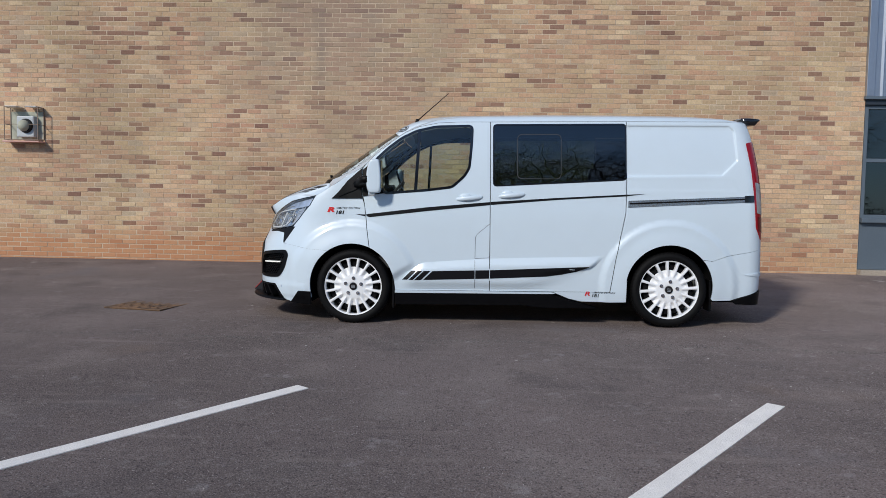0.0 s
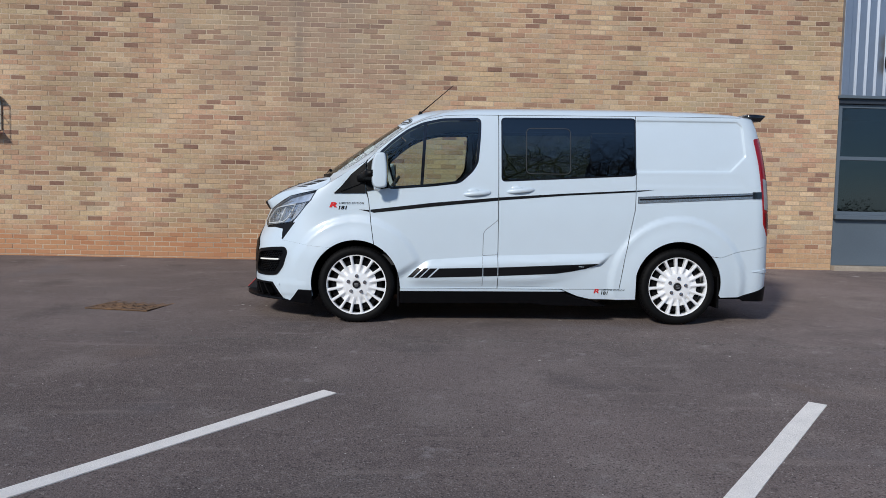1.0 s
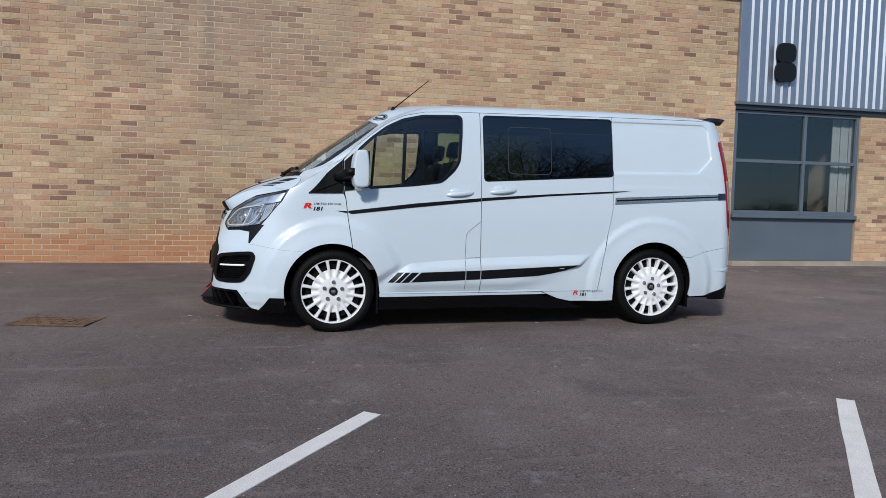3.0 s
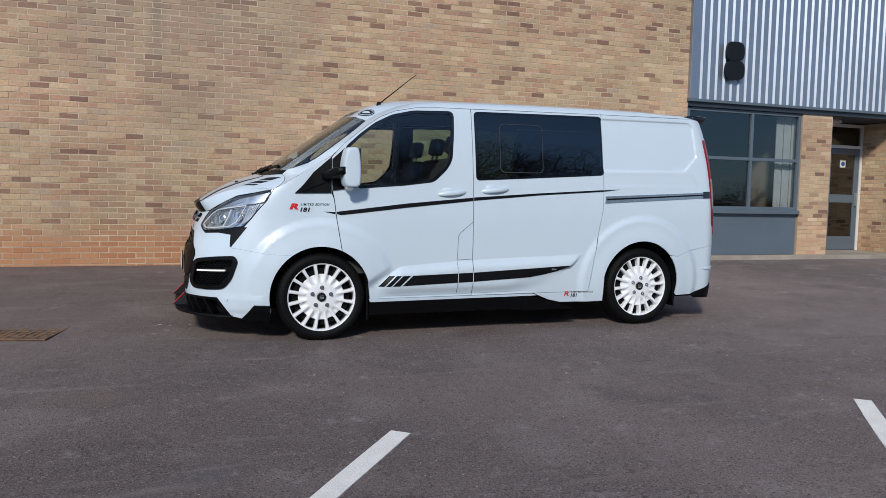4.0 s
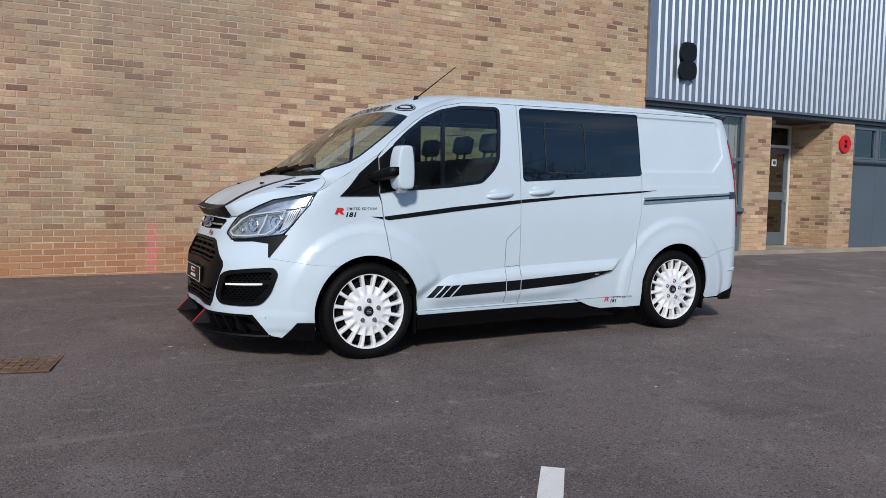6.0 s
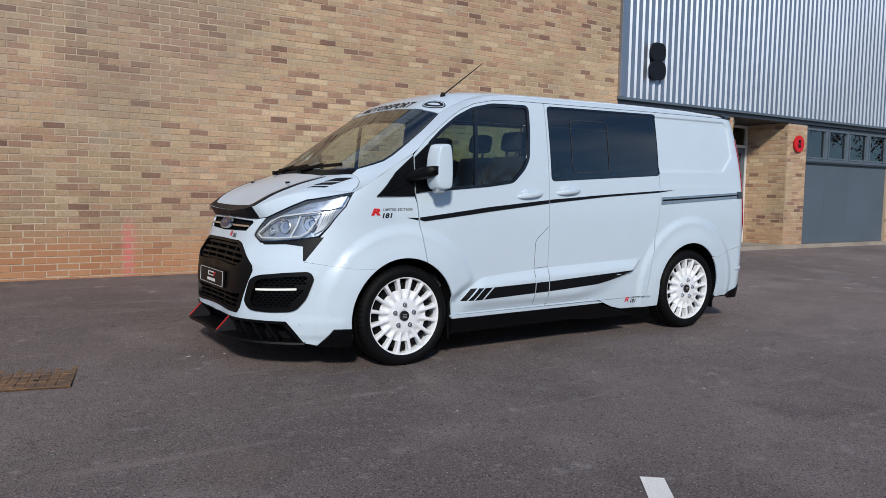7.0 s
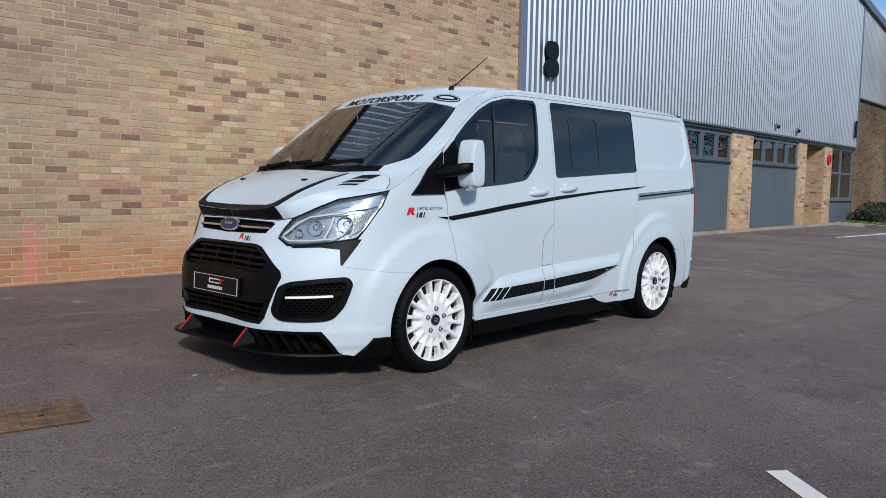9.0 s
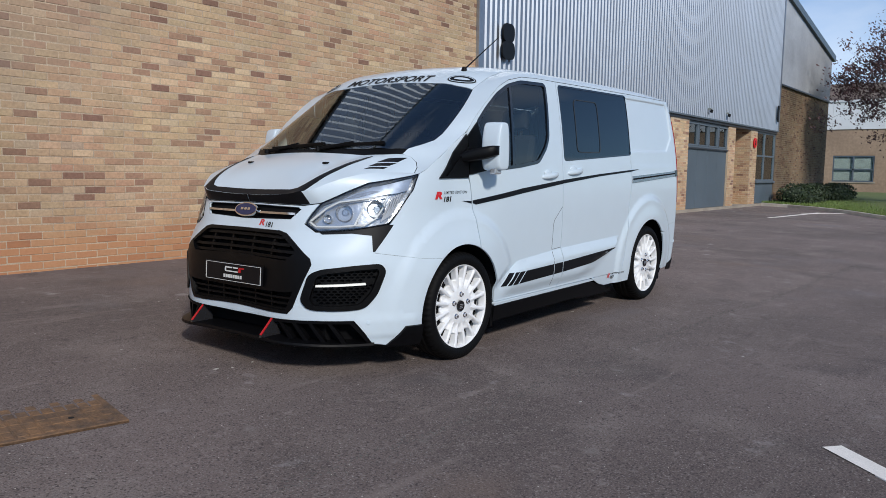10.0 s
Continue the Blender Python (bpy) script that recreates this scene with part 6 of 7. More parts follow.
    # seams of the fuel flap: the gaps' shade drawn as thin dark strips
    for a, b in (((1.148, 0.603), (1.152, 0.800)), ((1.152, 0.800), (1.168, 0.830)), ((1.168, 0.830), (1.280, 0.922)), ((1.148, 0.603), (1.280, 0.610)), ((1.146, 0.325), (1.148, 0.590))):
        panel("flap_seam", f(ribbon([P(*a), P(*b)], 0.0034)), M_SEAM, dpar, step=0.05, edge=0.03, off=0.0012 if b[1] > 0.6 else 0.0028, thick=0.001, lift=skin if b[1] > 0.6 else ledge)
    # rail, skirt
    panel("door_rail", f([P(2.545, 1.084), P(2.545, 1.146), P(3.66, 1.192), P(3.66, 1.140)]), M_RAIL, van, step=0.04, off=0.005, thick=0.012, label="dark metal sliding door rail")
    # the groove's shade is a flat dark strip laid on the rail
    panel("rail_groove", f([P(2.56, 1.112), P(2.56, 1.126), P(3.60, 1.172), P(3.60, 1.160)]), M_GAP, van, step=0.06, off=0.0065, thick=0.002)
    panel("rail_end", f([P(3.60, 1.136), P(3.60, 1.197), P(3.685, 1.200), P(3.685, 1.139)]), M_GLOSSB, van, step=0.04, off=0.008, thick=0.012)
    sill = [P(0.402, 0.297), P(1.86, 0.293), P(1.90, 0.282), P(1.85, 0.280), P(0.402, 0.276)]
    panel("sill", f(sill), M_PAINT, van, step=0.025, off=0.014, thick=0.03)
    skirt = [P(0.40, 0.275), P(1.80, 0.277), P(1.90, 0.262), P(2.02, 0.222), P(2.12, 0.196), P(2.28, 0.150), P(1.78, 0.150), P(1.6, 0.172), P(0.40, 0.168)]
    panel("side_skirt", f(skirt), M_CARBON, van, step=0.04, off=0.020, thick=0.05, label="black side skirt")

# door handles
def door_handle(sg, parent, x, z):
    """A painted grab bar with tapered ends before a shallow cup, and its lock cover."""
    yo = abs(skin(*P(x, z)).y)

    def ring(px, pz, out, ry, rz, n=12):
        return [Vector((px, sg * -(out + ry * math.cos(2 * math.pi * k / n) * (-sg)), pz + rz * math.sin(2 * math.pi * k / n))) for k in range(n)]
    bar = [ring(x + 0.122 * t, z + 0.010 * t, yo + 0.020 - 0.022 * t * t, 0.013 * (1 - 0.5 * abs(t) ** 5), 0.021 * (1 - 0.55 * abs(t) ** 5)) for t in (-1, -0.93, -0.8, -0.5, 0, 0.5, 0.8, 0.93, 1)]
    h = loft("door_handle", bar, M_PAINT, parent)
    bump = [ring(x - 0.038 + 0.052 * t, z + 0.020, yo + 0.002, 0.012 * math.sqrt(max(0.04, 1 - t * t)), 0.026 * math.sqrt(max(0.04, 1 - t * t))) for t in (-1, -0.8, -0.4, 0, 0.4, 0.8, 1)]
    loft("handle_cup", bump, M_PAINT, h)


for sg, dpar, x, z in ((1, door_near, 1.092, 1.160), (1, slide_near, 1.482, 1.188), (-1, door_far, 1.092, 1.160), (-1, slide_far, 1.482, 1.188)):
    door_handle(sg, dpar, x, z)

# mirrors
for sg in (-1, 1):
    bm = bmesh.new()
    prof = [(-0.060, 1.225), (-0.078, 1.30), (-0.072, 1.42), (-0.045, 1.500), (-0.030, 1.522), (0.050, 1.526), (0.072, 1.510), (0.088, 1.36), (0.082, 1.235), (0.070, 1.212), (-0.03, 1.206)]
    rows = []
    for t, k, h in ((0.0, 0.72, 0.90), (0.03, 0.88, 0.97), (0.14, 1.0, 1.0), (0.5, 1.0, 1.0), (0.86, 0.96, 0.985), (0.97, 0.84, 0.95), (1.0, 0.68, 0.88)):
        rows.append([bm.verts.new((0.206 + (px * 0.91 + 0.015 * t) * k, sg * (0.980 + 0.128 * t), 1.358 + (pz - 1.37) * h)) for px, pz in prof])
    for a, b in zip(rows, rows[1:]):
        for i in range(len(prof)):
            bm.faces.new((a[i], a[(i + 1) % len(prof)], b[(i + 1) % len(prof)], b[i]))
    bm.faces.new(rows[0])
    bm.faces.new(list(reversed(rows[-1])))
    bmesh.ops.recalc_face_normals(bm, faces=bm.faces)
    head = part("door_mirror", bm, M_PAINT, van, "white door mirror on a black arm", True)
    head.modifiers.new("round", "SUBSURF").levels = 2
    head.modifiers["round"].render_levels = 2
    rings = []
    for t in np.linspace(0, 1, 9):
        cx, cy, cz = 0.075 + 0.077 * t, 0.825 + 0.280 * t, 1.255 + 0.068 * t ** 0.7
        hx, hz = (0.062 * (1 - t) + 0.052) * (1 - 0.25 * t ** 8), (0.030 + 0.014 * t) * (1 - 0.35 * t ** 8)
        rings.append([Vector((cx + hx * math.copysign(abs(math.cos(a)) ** 0.4, math.cos(a)), sg * cy, cz + hz * math.copysign(abs(math.sin(a)) ** 0.4, math.sin(a)) + 0.10 * (cx + hx * math.cos(a) - 0.1)))
                      for a in np.linspace(0, 2 * math.pi, 17)[:-1]])
    loft("mirror_arm", rings if sg > 0 else [list(reversed(r)) for r in rings], M_PLASTIC, head)
    bm = bmesh.new()
    add_box(bm, 0.279, 0.291, 0.018, 0.118, 1.245, 1.50, 0.004)
    bmesh.ops.transform(bm, matrix=Matrix.Translation((0, -1.112 if sg < 0 else 0.977, 0)), verts=bm.verts)
    part("mirror_glass", bm, M_GLOSSB, head)
    bm = bmesh.new()
    add_box(bm, 0.17, 0.235, 0, 0.05, 1.175, 1.225, 0.012)
    bmesh.ops.transform(bm, matrix=Matrix.Translation((0, -1.08 if sg < 0 else 1.03, 0)), verts=bm.verts)
    part("repeater", bm, M_SILVER, head)

# aerial
bm = bmesh.new()
a, b = Vector((0.566, -0.54, 1.905)), Vector((0.88, -0.62, 2.165))
m = Matrix.Translation((a + b) / 2) @ (b - a).to_track_quat("Z", "Y").to_matrix().to_4x4()
add_cyl(bm, 0.0060, 0.0030, (b - a).length, m, 8)
add_cyl(bm, 0.026, 0.012, 0.035, Matrix.Translation(a + Vector((0.008, 0, 0.008))), 14)
part("aerial", bm, M_PLASTIC, van, "thin black roof aerial")

# wipers
for y0, y1 in ((-0.08, -0.54), (0.42, -0.06)):
    a, b = top(-0.338, y0) + Vector((0, 0, 0.006)), top(-0.318 if y1 > -0.5 else -0.272, y1) + Vector((0, 0, 0.008))
    bm = bmesh.new()
    m = Matrix.Translation((a + b) / 2) @ (b - a).to_track_quat("X", "Z").to_matrix().to_4x4()
    add_box(bm, -(b - a).length / 2, (b - a).length / 2, -0.012, 0.012, -0.012, 0.010, 0.004, m)
    c = top(-0.375, y0 + 0.02) + Vector((0, 0, 0.012))
    d = (a + b) / 2 + Vector((0, 0, 0.012))
    m = Matrix.Translation((c + d) / 2) @ (d - c).to_track_quat("X", "Z").to_matrix().to_4x4()
    add_box(bm, -(d - c).length / 2, (d - c).length / 2, -0.010, 0.010, -0.010, 0.010, 0.004, m)
    add_cyl(bm, 0.022, 0.022, 0.03, Matrix.Translation(c), 12)
    part("wiper", bm, M_PLASTIC, van)


# ---- lettering ----
def letters(text, height, shear=0.0, bold=0.035):
    """Flat mesh of a word in Blender's own font: points and faces, from 0, 0 at its lower left."""
    cu = bpy.data.curves.new("word", "FONT")
    cu.body, cu.size, cu.shear = text, height * 1.38, shear
    cu.resolution_u = 3
    cu.offset = height * bold
    cu.space_character = 1.25 if len(text) > 3 and bold < 0.03 else 1.0
    ob = bpy.data.objects.new("word", cu)
    scene.collection.objects.link(ob)
    me = bpy.data.meshes.new_from_object(ob.evaluated_get(bpy.context.evaluated_depsgraph_get()))
    vs = [(v.co.x, v.co.y) for v in me.vertices]
    fs = [tuple(p.vertices) for p in me.polygons]
    bpy.data.objects.remove(ob)
    bpy.data.meshes.remove(me)
    return vs, fs


def lettering(text, place, height, mat, parent, width=None, shear=0.15, off=0.003, bold=0.035):
    """A word laid on the van: place(u, v) gives the point and its outward normal for u, v in metres."""
    vs, fs = letters(text, height, shear, bold)
    w = max(v[0] for v in vs)
    k = width / w if width else 1.0
    co = []
    for u, v in vs:
        p, n = place(u * k, v)
        co.append(p + n * off)
    return mesh_object("lettering", co, fs, mat, parent, False, text.lower() + " lettering" if len(text) > 3 else "small lettering")


def on_side(x0, z0, tilt=0.0):
    def place(u, v):
        s, z = P(x0 + u, z0 + v + u * tilt)
        p = skin(s, z)
        n = (skin(s + 0.01, z) - skin(s - 0.01, z)).cross(skin(s, z + 0.01) - skin(s, z - 0.01)).normalized()
        return p, (n if n.y < 0 else -n)
    return place


def on_nose(y0, z0):
    def place(u, v):
        s, z = Q(y0 + u, z0 + v)
        p = skin(s, z)
        n = (skin(s + 0.01, z) - skin(s - 0.01, z)).cross(skin(s, z + 0.01) - skin(s, z - 0.01)).normalized()
        return p, (n if n.x < 0 else -n)
    return place


def on_top(x0, y0):
    def place(u, v):
        p = top(x0 + v, y0 - u)
        return p, Vector((-0.5, 0, 0.86))
    return place


M_RLET = material("red_vinyl", (0.66, 0.015, 0.02), 0.4)
lettering("R", on_side(-0.238, 1.026), 0.043, M_RLET, van, 0.072, 0.25, bold=0.08)
lettering("181", on_side(-0.164, 1.006), 0.032, M_VINYL, van, 0.088, 0.2, bold=0.05)
lettering("LIMITED EDITION", on_side(-0.150, 1.053), 0.019, M_VINYL, van, 0.225, 0.25, bold=0.01)
lettering("R", on_side(2.165, 0.265), 0.040, M_RLET, van, 0.055, 0.2)
lettering("181", on_side(2.23, 0.252), 0.030, M_VINYL, van, 0.070, 0.1)
lettering("LIMITED EDITION", on_side(2.24, 0.288), 0.017, M_VINYL, van, 0.205, 0.25, bold=0.008)
lettering("R", on_nose(0.135, 0.862), 0.036, M_RLET, van, 0.050, 0.2)
lettering("181", on_nose(0.19, 0.855), 0.030, M_VINYL, van, 0.065, 0.1)
lettering("MOTORSPORT", on_top(0.374, 0.40), 0.066, M_VINYL, roof, 0.80, 0.25, 0.004)
for sg in (-1, 1):
    def oval(a, b):
        out = []
        for i in range(30):
            u, v = a * math.cos(2 * math.pi * i / 30), b * math.sin(2 * math.pi * i / 30)
            out.append((0.447 + 0.38 * u + 0.90 * v, sg * (0.612 + 0.925 * u - 0.38 * v)))
        return out
    o = panel("oval_mark", oval(0.100, 0.043), M_VINYL, roof, lift=top, step=0.04, off=0.003, thick=0.001)
    panel("oval_line", oval(0.091, 0.036), M_PAINT, o, [oval(0.085, 0.031)], lift=top, step=0.04, off=0.0045, thick=0.001)
    panel("oval_bar", [(p[0], p[1]) for p in oval(0.055, 0.012)], M_PAINT, o, lift=top, step=0.04, off=0.0045, thick=0.001)


# dark strips added behind the door gaps so that no light shows through
gap_line = [(x, z + 0.003) for x, z in ROOF_LINE] + [(1.27, 1.870), (1.9, 1.8735), (2.52, 1.8755)]
gap_strip = [P(x - 0.002, z + 0.003) for x, z in gap_line] + [P(x + 0.012, z - 0.016) for x, z in reversed(gap_line)]
door_front = [(0.099, 1.44), (0.096, 1.18), (0.114, 1.10), (0.139, 0.88), (0.164, 0.710)]
panel("door_seal", [P(x - 0.02, z) for x, z in door_front] + [P(x + 0.02, z) for x, z in reversed(door_front)], M_GAP, van, both=True, step=0.05, edge=0.04, off=-0.010, thick=0)
panel("door_seal", gap_strip, M_GAP, van, both=True, step=0.05, edge=0.04, off=-0.014, thick=0)

lining = [(0.44, 0), (0.44, -0.62), (0.52, -0.76), (0.8, -0.81), (1.2, -0.82), (2.5, -0.82), (3.5, -0.75), (3.5, 0)]
panel("headliner", lining + [(x, -y) for x, y in reversed(lining[1:-1])], M_LINING, van, lift=top, step=0.12, off=-0.045, thick=0, label="grey roof lining")

# ---- wheels ----
def wheel(x, z, near):
    """A white multispoke wheel with its tyre; built with its outer face towards -y."""
    root = empty("wheel")
    root.parent = van
    root.matrix_basis = pose(x + (0.011 if x < 1 else 0.004), -0.846 if near else 0.846, z - 0.006, 0, 7 if x > 1 else 0, (0 if near else 180) - (0.6 if x < 1 else 0))

    BIG = Matrix.Diagonal((1.04, 1.0, 1.04, 1.0))

    def lathe(name, prof, mat, seg=72, label="", tread=0):
        vs, fs = [], []
        for i in range(seg):
            t = 2 * math.pi * i / seg
            cut = 0.005 if tread and (i // 2) % 2 else 0.0
            vs += [((r - (cut if r > 0.336 and abs(y) > 0.04 else 0)) * math.cos(t), y, (r - (cut if r > 0.336 and abs(y) > 0.04 else 0)) * math.sin(t)) for r, y in prof]
        m = len(prof)
        for i in range(seg):
            for k in range(m - 1):
                a, b = i * m + k, ((i + 1) % seg) * m + k
                fs.append((a, a + 1, b + 1, b))
        return mesh_object(name, vs, fs, mat, root, True, label)

    tyre = lathe("tyre", [(0.270, -0.098), (0.281, -0.104), (0.293, -0.110), (0.312, -0.110), (0.330, -0.103), (0.343, -0.090), (0.3495, -0.072), (0.3500, -0.042), (0.344, -0.040), (0.344, -0.034), (0.3510, -0.032),
                          (0.3515, -0.004), (0.345, -0.002), (0.345, 0.004), (0.3515, 0.006), (0.3510, 0.034), (0.344, 0.036), (0.344, 0.042), (0.3500, 0.044), (0.348, 0.075), (0.330, 0.100), (0.30, 0.110), (0.26, 0.10)], M_TYRE, seg=240, label="low-profile black tyre", tread=1)
    lathe("rim", [(0.249, -0.045), (0.2495, -0.088), (0.252, -0.0945), (0.257, -0.0965), (0.259, -0.0955), (0.262, -0.0985), (0.272, -0.102), (0.2775, -0.100), (0.2765, -0.092), (0.268, -0.084), (0.263, -0.06), (0.258, 0.02), (0.260, 0.09), (0.264, 0.10)], M_RIM).matrix_basis = BIG
    N_S, per = 16, 10
    # dish: its outer part is scooped between the spokes
    radii = (0.0, 0.036, 0.041, 0.046, 0.098, 0.108, 0.118, 0.130, 0.142, 0.152, 0.161, 0.169, 0.175, 0.175, 0.10)
    vs, fs = [], []
    for i in range(N_S * per):
        a = 2 * math.pi * i / (N_S * per)
        valley = 0.5 - 0.5 * math.cos(N_S * (a - math.pi / N_S))
        scoop = 0.017 * smooth(0.32, 0.75, valley)
        for k, r in enumerate(radii):
            y = -0.0865 if r > 0.04 else -0.083
            y += scoop * smooth(0.108 + 0.014 * (1 - valley), 0.150, r) + 0.004 * smooth(0.09, 0.12, r)
            if k >= 13:
                y = -0.045
            vs.append((r * math.cos(a), y, r * math.sin(a)))
    m, n = len(radii), N_S * per
    fs = [(i * m + k, i * m + k + 1, ((i + 1) % n) * m + k + 1, ((i + 1) % n) * m + k) for i in range(n) for k in range(m - 1)]
    mesh_object("dish", vs, fs, M_RIM, root, True).matrix_basis = BIG
    base = None
    for k in range(N_S):
        t = 2 * math.pi * (k + 0.5) / N_S
        if base is None:
            vs = []
            for r, hw, y0 in ((0.108, 0.0035, -0.0835), (0.124, 0.0080, -0.0868), (0.150, 0.0105, -0.0895), (0.178, 0.0108, -0.0925), (0.232, 0.0116, -0.0955), (0.253, 0.0160, -0.0950)):
                vs += [(r, y0 + 0.007, -hw), (r, y0 + 0.0015, -hw * 0.62), (r, y0, 0), (r, y0 + 0.0015, hw * 0.62), (r, y0 + 0.007, hw), (r, -0.045, hw * 1.1), (r, -0.045, -hw * 1.1)]
            fs = []
            for i in range(5):
                for j in range(7):
                    a, b = i * 7 + j, i * 7 + (j + 1) % 7
                    fs.append((a, b, b + 7, a + 7))
            base = mesh_object("spoke", vs, fs, M_RIM, root)
            ob = base
        else:
            ob = new("spoke", base.data)
            ob.parent = root
        ob.matrix_basis = BIG @ Matrix.Rotation(t, 4, "Y")
    cap = bmesh.new()
    add_cyl(cap, 0.037, 0.034, 0.010, pose(0, -0.090, 0, 90), 28)
    part("hub_cap", cap, M_GLOSSB, root, "dark hub cap")
    for k in range(3):
        box("cap_mark", -0.017, 0.017, -0.0965, -0.095, -0.014 + k * 0.011, -0.010 + k * 0.011, M_SILVER, root)
    nut = None
    for k in range(5):
        t = 2 * math.pi * k / 5 + 0.28
        if nut is None:
            bm = bmesh.new()
            add_cyl(bm, 0.0125, 0.0105, 0.020, pose(0, -0.094, 0, 90), 6)
            add_cyl(bm, 0.0170, 0.0170, 0.003, pose(0, -0.0885, 0, 90), 16)
            nut = part("wheel_nut", bm, M_CHROME, root)
            ob = nut
        else:
            ob = new("wheel_nut", nut.data)
            ob.parent = root
        ob.matrix_basis = Matrix.Translation((0.077 * math.cos(t), 0, 0.077 * math.sin(t)))
    bm = bmesh.new()
    add_cyl(bm, 0.165, 0.165, 0.024, pose(0, -0.012, 0, 90), 40)
    part("brake_disc", bm, M_STEEL, root)
    bm = bmesh.new()
    add_box(bm, 0.08, 0.175, -0.04, 0.02, -0.09, 0.09, 0.015)
    part("brake_caliper", bm, M_PLASTIC, root)
    # black disc added behind the spokes, in place of the shade between them
    bm = bmesh.new()
    add_cyl(bm, 0.2285, 0.2285, 0.006, pose(0, -0.047, 0, 90), 48)
    part("inner_shield", bm, M_GAP, root)
    return root


for wx, wz in ((0.0, 0.335), (2.933, 0.335)):
    for near in (True, False):
        wheel(wx, wz, near)

# wheel wells, floor and flaps
for cx, cz in (ARCH_F, ARCH_R):
    for sg in (-1, 1):
        vs, fs = [], []
        nn = 28
        for i in range(nn + 1):
            t = radians(-22 + 224 * i / nn)
            yo = abs(skin(*P(cx + 0.402 * math.cos(t), max(0.2, cz + 0.402 * math.sin(t)))).y) - 0.004
            vs += [(cx + 0.412 * math.cos(t), sg * yo, cz + 0.412 * math.sin(t)), (cx + 0.412 * math.cos(t), sg * 0.60, cz + 0.412 * math.sin(t))]
        for i in range(nn):
            fs.append((2 * i, 2 * i + 1, 2 * i + 3, 2 * i + 2))
        mesh_object("wheel_liner", vs, fs, M_GAP, van, True)
        box("mud_flap", cx + 0.375, cx + 0.395, min(sg * 0.74, sg * 0.92), max(sg * 0.74, sg * 0.92), 0.13, 0.42, M_PLASTIC, van, 0.004)
box("floor_pan", -0.85, 3.75, -0.60, 0.60, 0.20, 0.52, M_GAP, van)
for a, b in ((0.42, 2.5), (3.36, 3.75)):
    box("floor_side", a, b, -0.86, 0.86, 0.21, 0.50, M_GAP, van)
# black boxes added so that no daylight shows across the wheel arches
box("axle_block", -0.42, 0.43, -0.60, 0.60, 0.50, 0.78, M_GAP, van)
box("axle_block", 2.50, 3.36, -0.60, 0.60, 0.50, 0.78, M_GAP, van)
box("nose_core", -0.78, -0.42, -0.46, 0.46, 0.25, 0.86, M_GAP, van)

# cab
bm = bmesh.new()
add_box(bm, -0.42, 0.10, -0.78, 0.78, 0.85, 1.13, 0.05)
add_box(bm, -0.34, 0.02, -0.74, 0.74, 1.08, 1.20, 0.05)
part("dashboard", bm, M_DASH, van)
box("bulkhead_low", 0.11, 1.2, -0.84, 0.84, 0.50, 0.60, M_DASH, van)
bm = bmesh.new()
for i in range(28):
    t0, t1 = 2 * math.pi * i / 28, 2 * math.pi * (i + 1) / 28
    a, b = Vector((0, 0.185 * math.cos(t0), 0.185 * math.sin(t0))), Vector((0, 0.185 * math.cos(t1), 0.185 * math.sin(t1)))
    add_cyl(bm, 0.014, 0.014, (b - a).length * 1.1, Matrix.Translation((a + b) / 2) @ (b - a).to_track_quat("Z", "Y").to_matrix().to_4x4(), 8)
add_box(bm, -0.02, 0.02, -0.18, 0.18, -0.02, 0.02, 0.008)
add_box(bm, -0.02, 0.03, -0.06, 0.06, -0.06, 0.05, 0.02)
bmesh.ops.transform(bm, matrix=pose(0.24, 0.42, 1.19, 0, 35, 0), verts=bm.verts)
part("steering_wheel", bm, M_DASH, van)


def seat(x, y, w, z0=0.62):
    """A cab or bench seat: cushion, reclined back and headrest on posts."""
    s = empty("seat")
    s.parent = van
    s.matrix_basis = pose(x, y, z0)
    box("cushion", -0.26, 0.25, -w, w, 0.10, 0.28, M_SEAT, s, 0.05)
    box("seat_base", -0.2, 0.22, -w * 0.85, w * 0.85, -0.1, 0.10, M_DASH, s, 0.02)
    bm = bmesh.new()
    add_box(bm, -0.07, 0.07, -w, w, 0.0, 0.62, 0.05)
    bmesh.ops.transform(bm, matrix=pose(0.25, 0, 0.24, 0, 14, 0), verts=bm.verts)
    part("backrest", bm, M_SEAT, s)
    bm = bmesh.new()
    add_box(bm, -0.05, 0.05, -0.115, 0.115, 0.66, 0.82, 0.045)
    bmesh.ops.transform(bm, matrix=pose(0.25, 0, 0.24, 0, 12, 0), verts=bm.verts)
    part("headrest", bm, M_SEAT, s)
    bm = bmesh.new()
    for yy in (-0.06, 0.06):
        add_box(bm, -0.008, 0.008, yy - 0.008, yy + 0.008, 0.58, 0.70)
    bmesh.ops.transform(bm, matrix=pose(0.25, 0, 0.24, 0, 12, 0), verts=bm.verts)
    part("headrest_post", bm, M_STEEL, s)


seat(0.82, 0.44, 0.25)
seat(0.84, -0.12, 0.22)
seat(0.84, -0.56, 0.22)
for y in (-0.5, 0.0, 0.5):
    seat(2.05, y, 0.23, 0.46)

# ---- far side of the yard: kerb, grass, hedge, neighbour, trees ----
M_GRASS = material("grass_blades", (0.115, 0.185, 0.040), 0.8, vary=0.4, scale=3.0, second=(0.16, 0.21, 0.06))
M_SOIL = material("turf", (0.115, 0.165, 0.045), 0.95, vary=0.4, scale=2.5, second=(0.15, 0.17, 0.06), fine=0.3, fine_scale=40)
M_BARK = material("bark", (0.17, 0.14, 0.115), 0.9, vary=0.4, scale=5, fine=0.3, fine_scale=30)
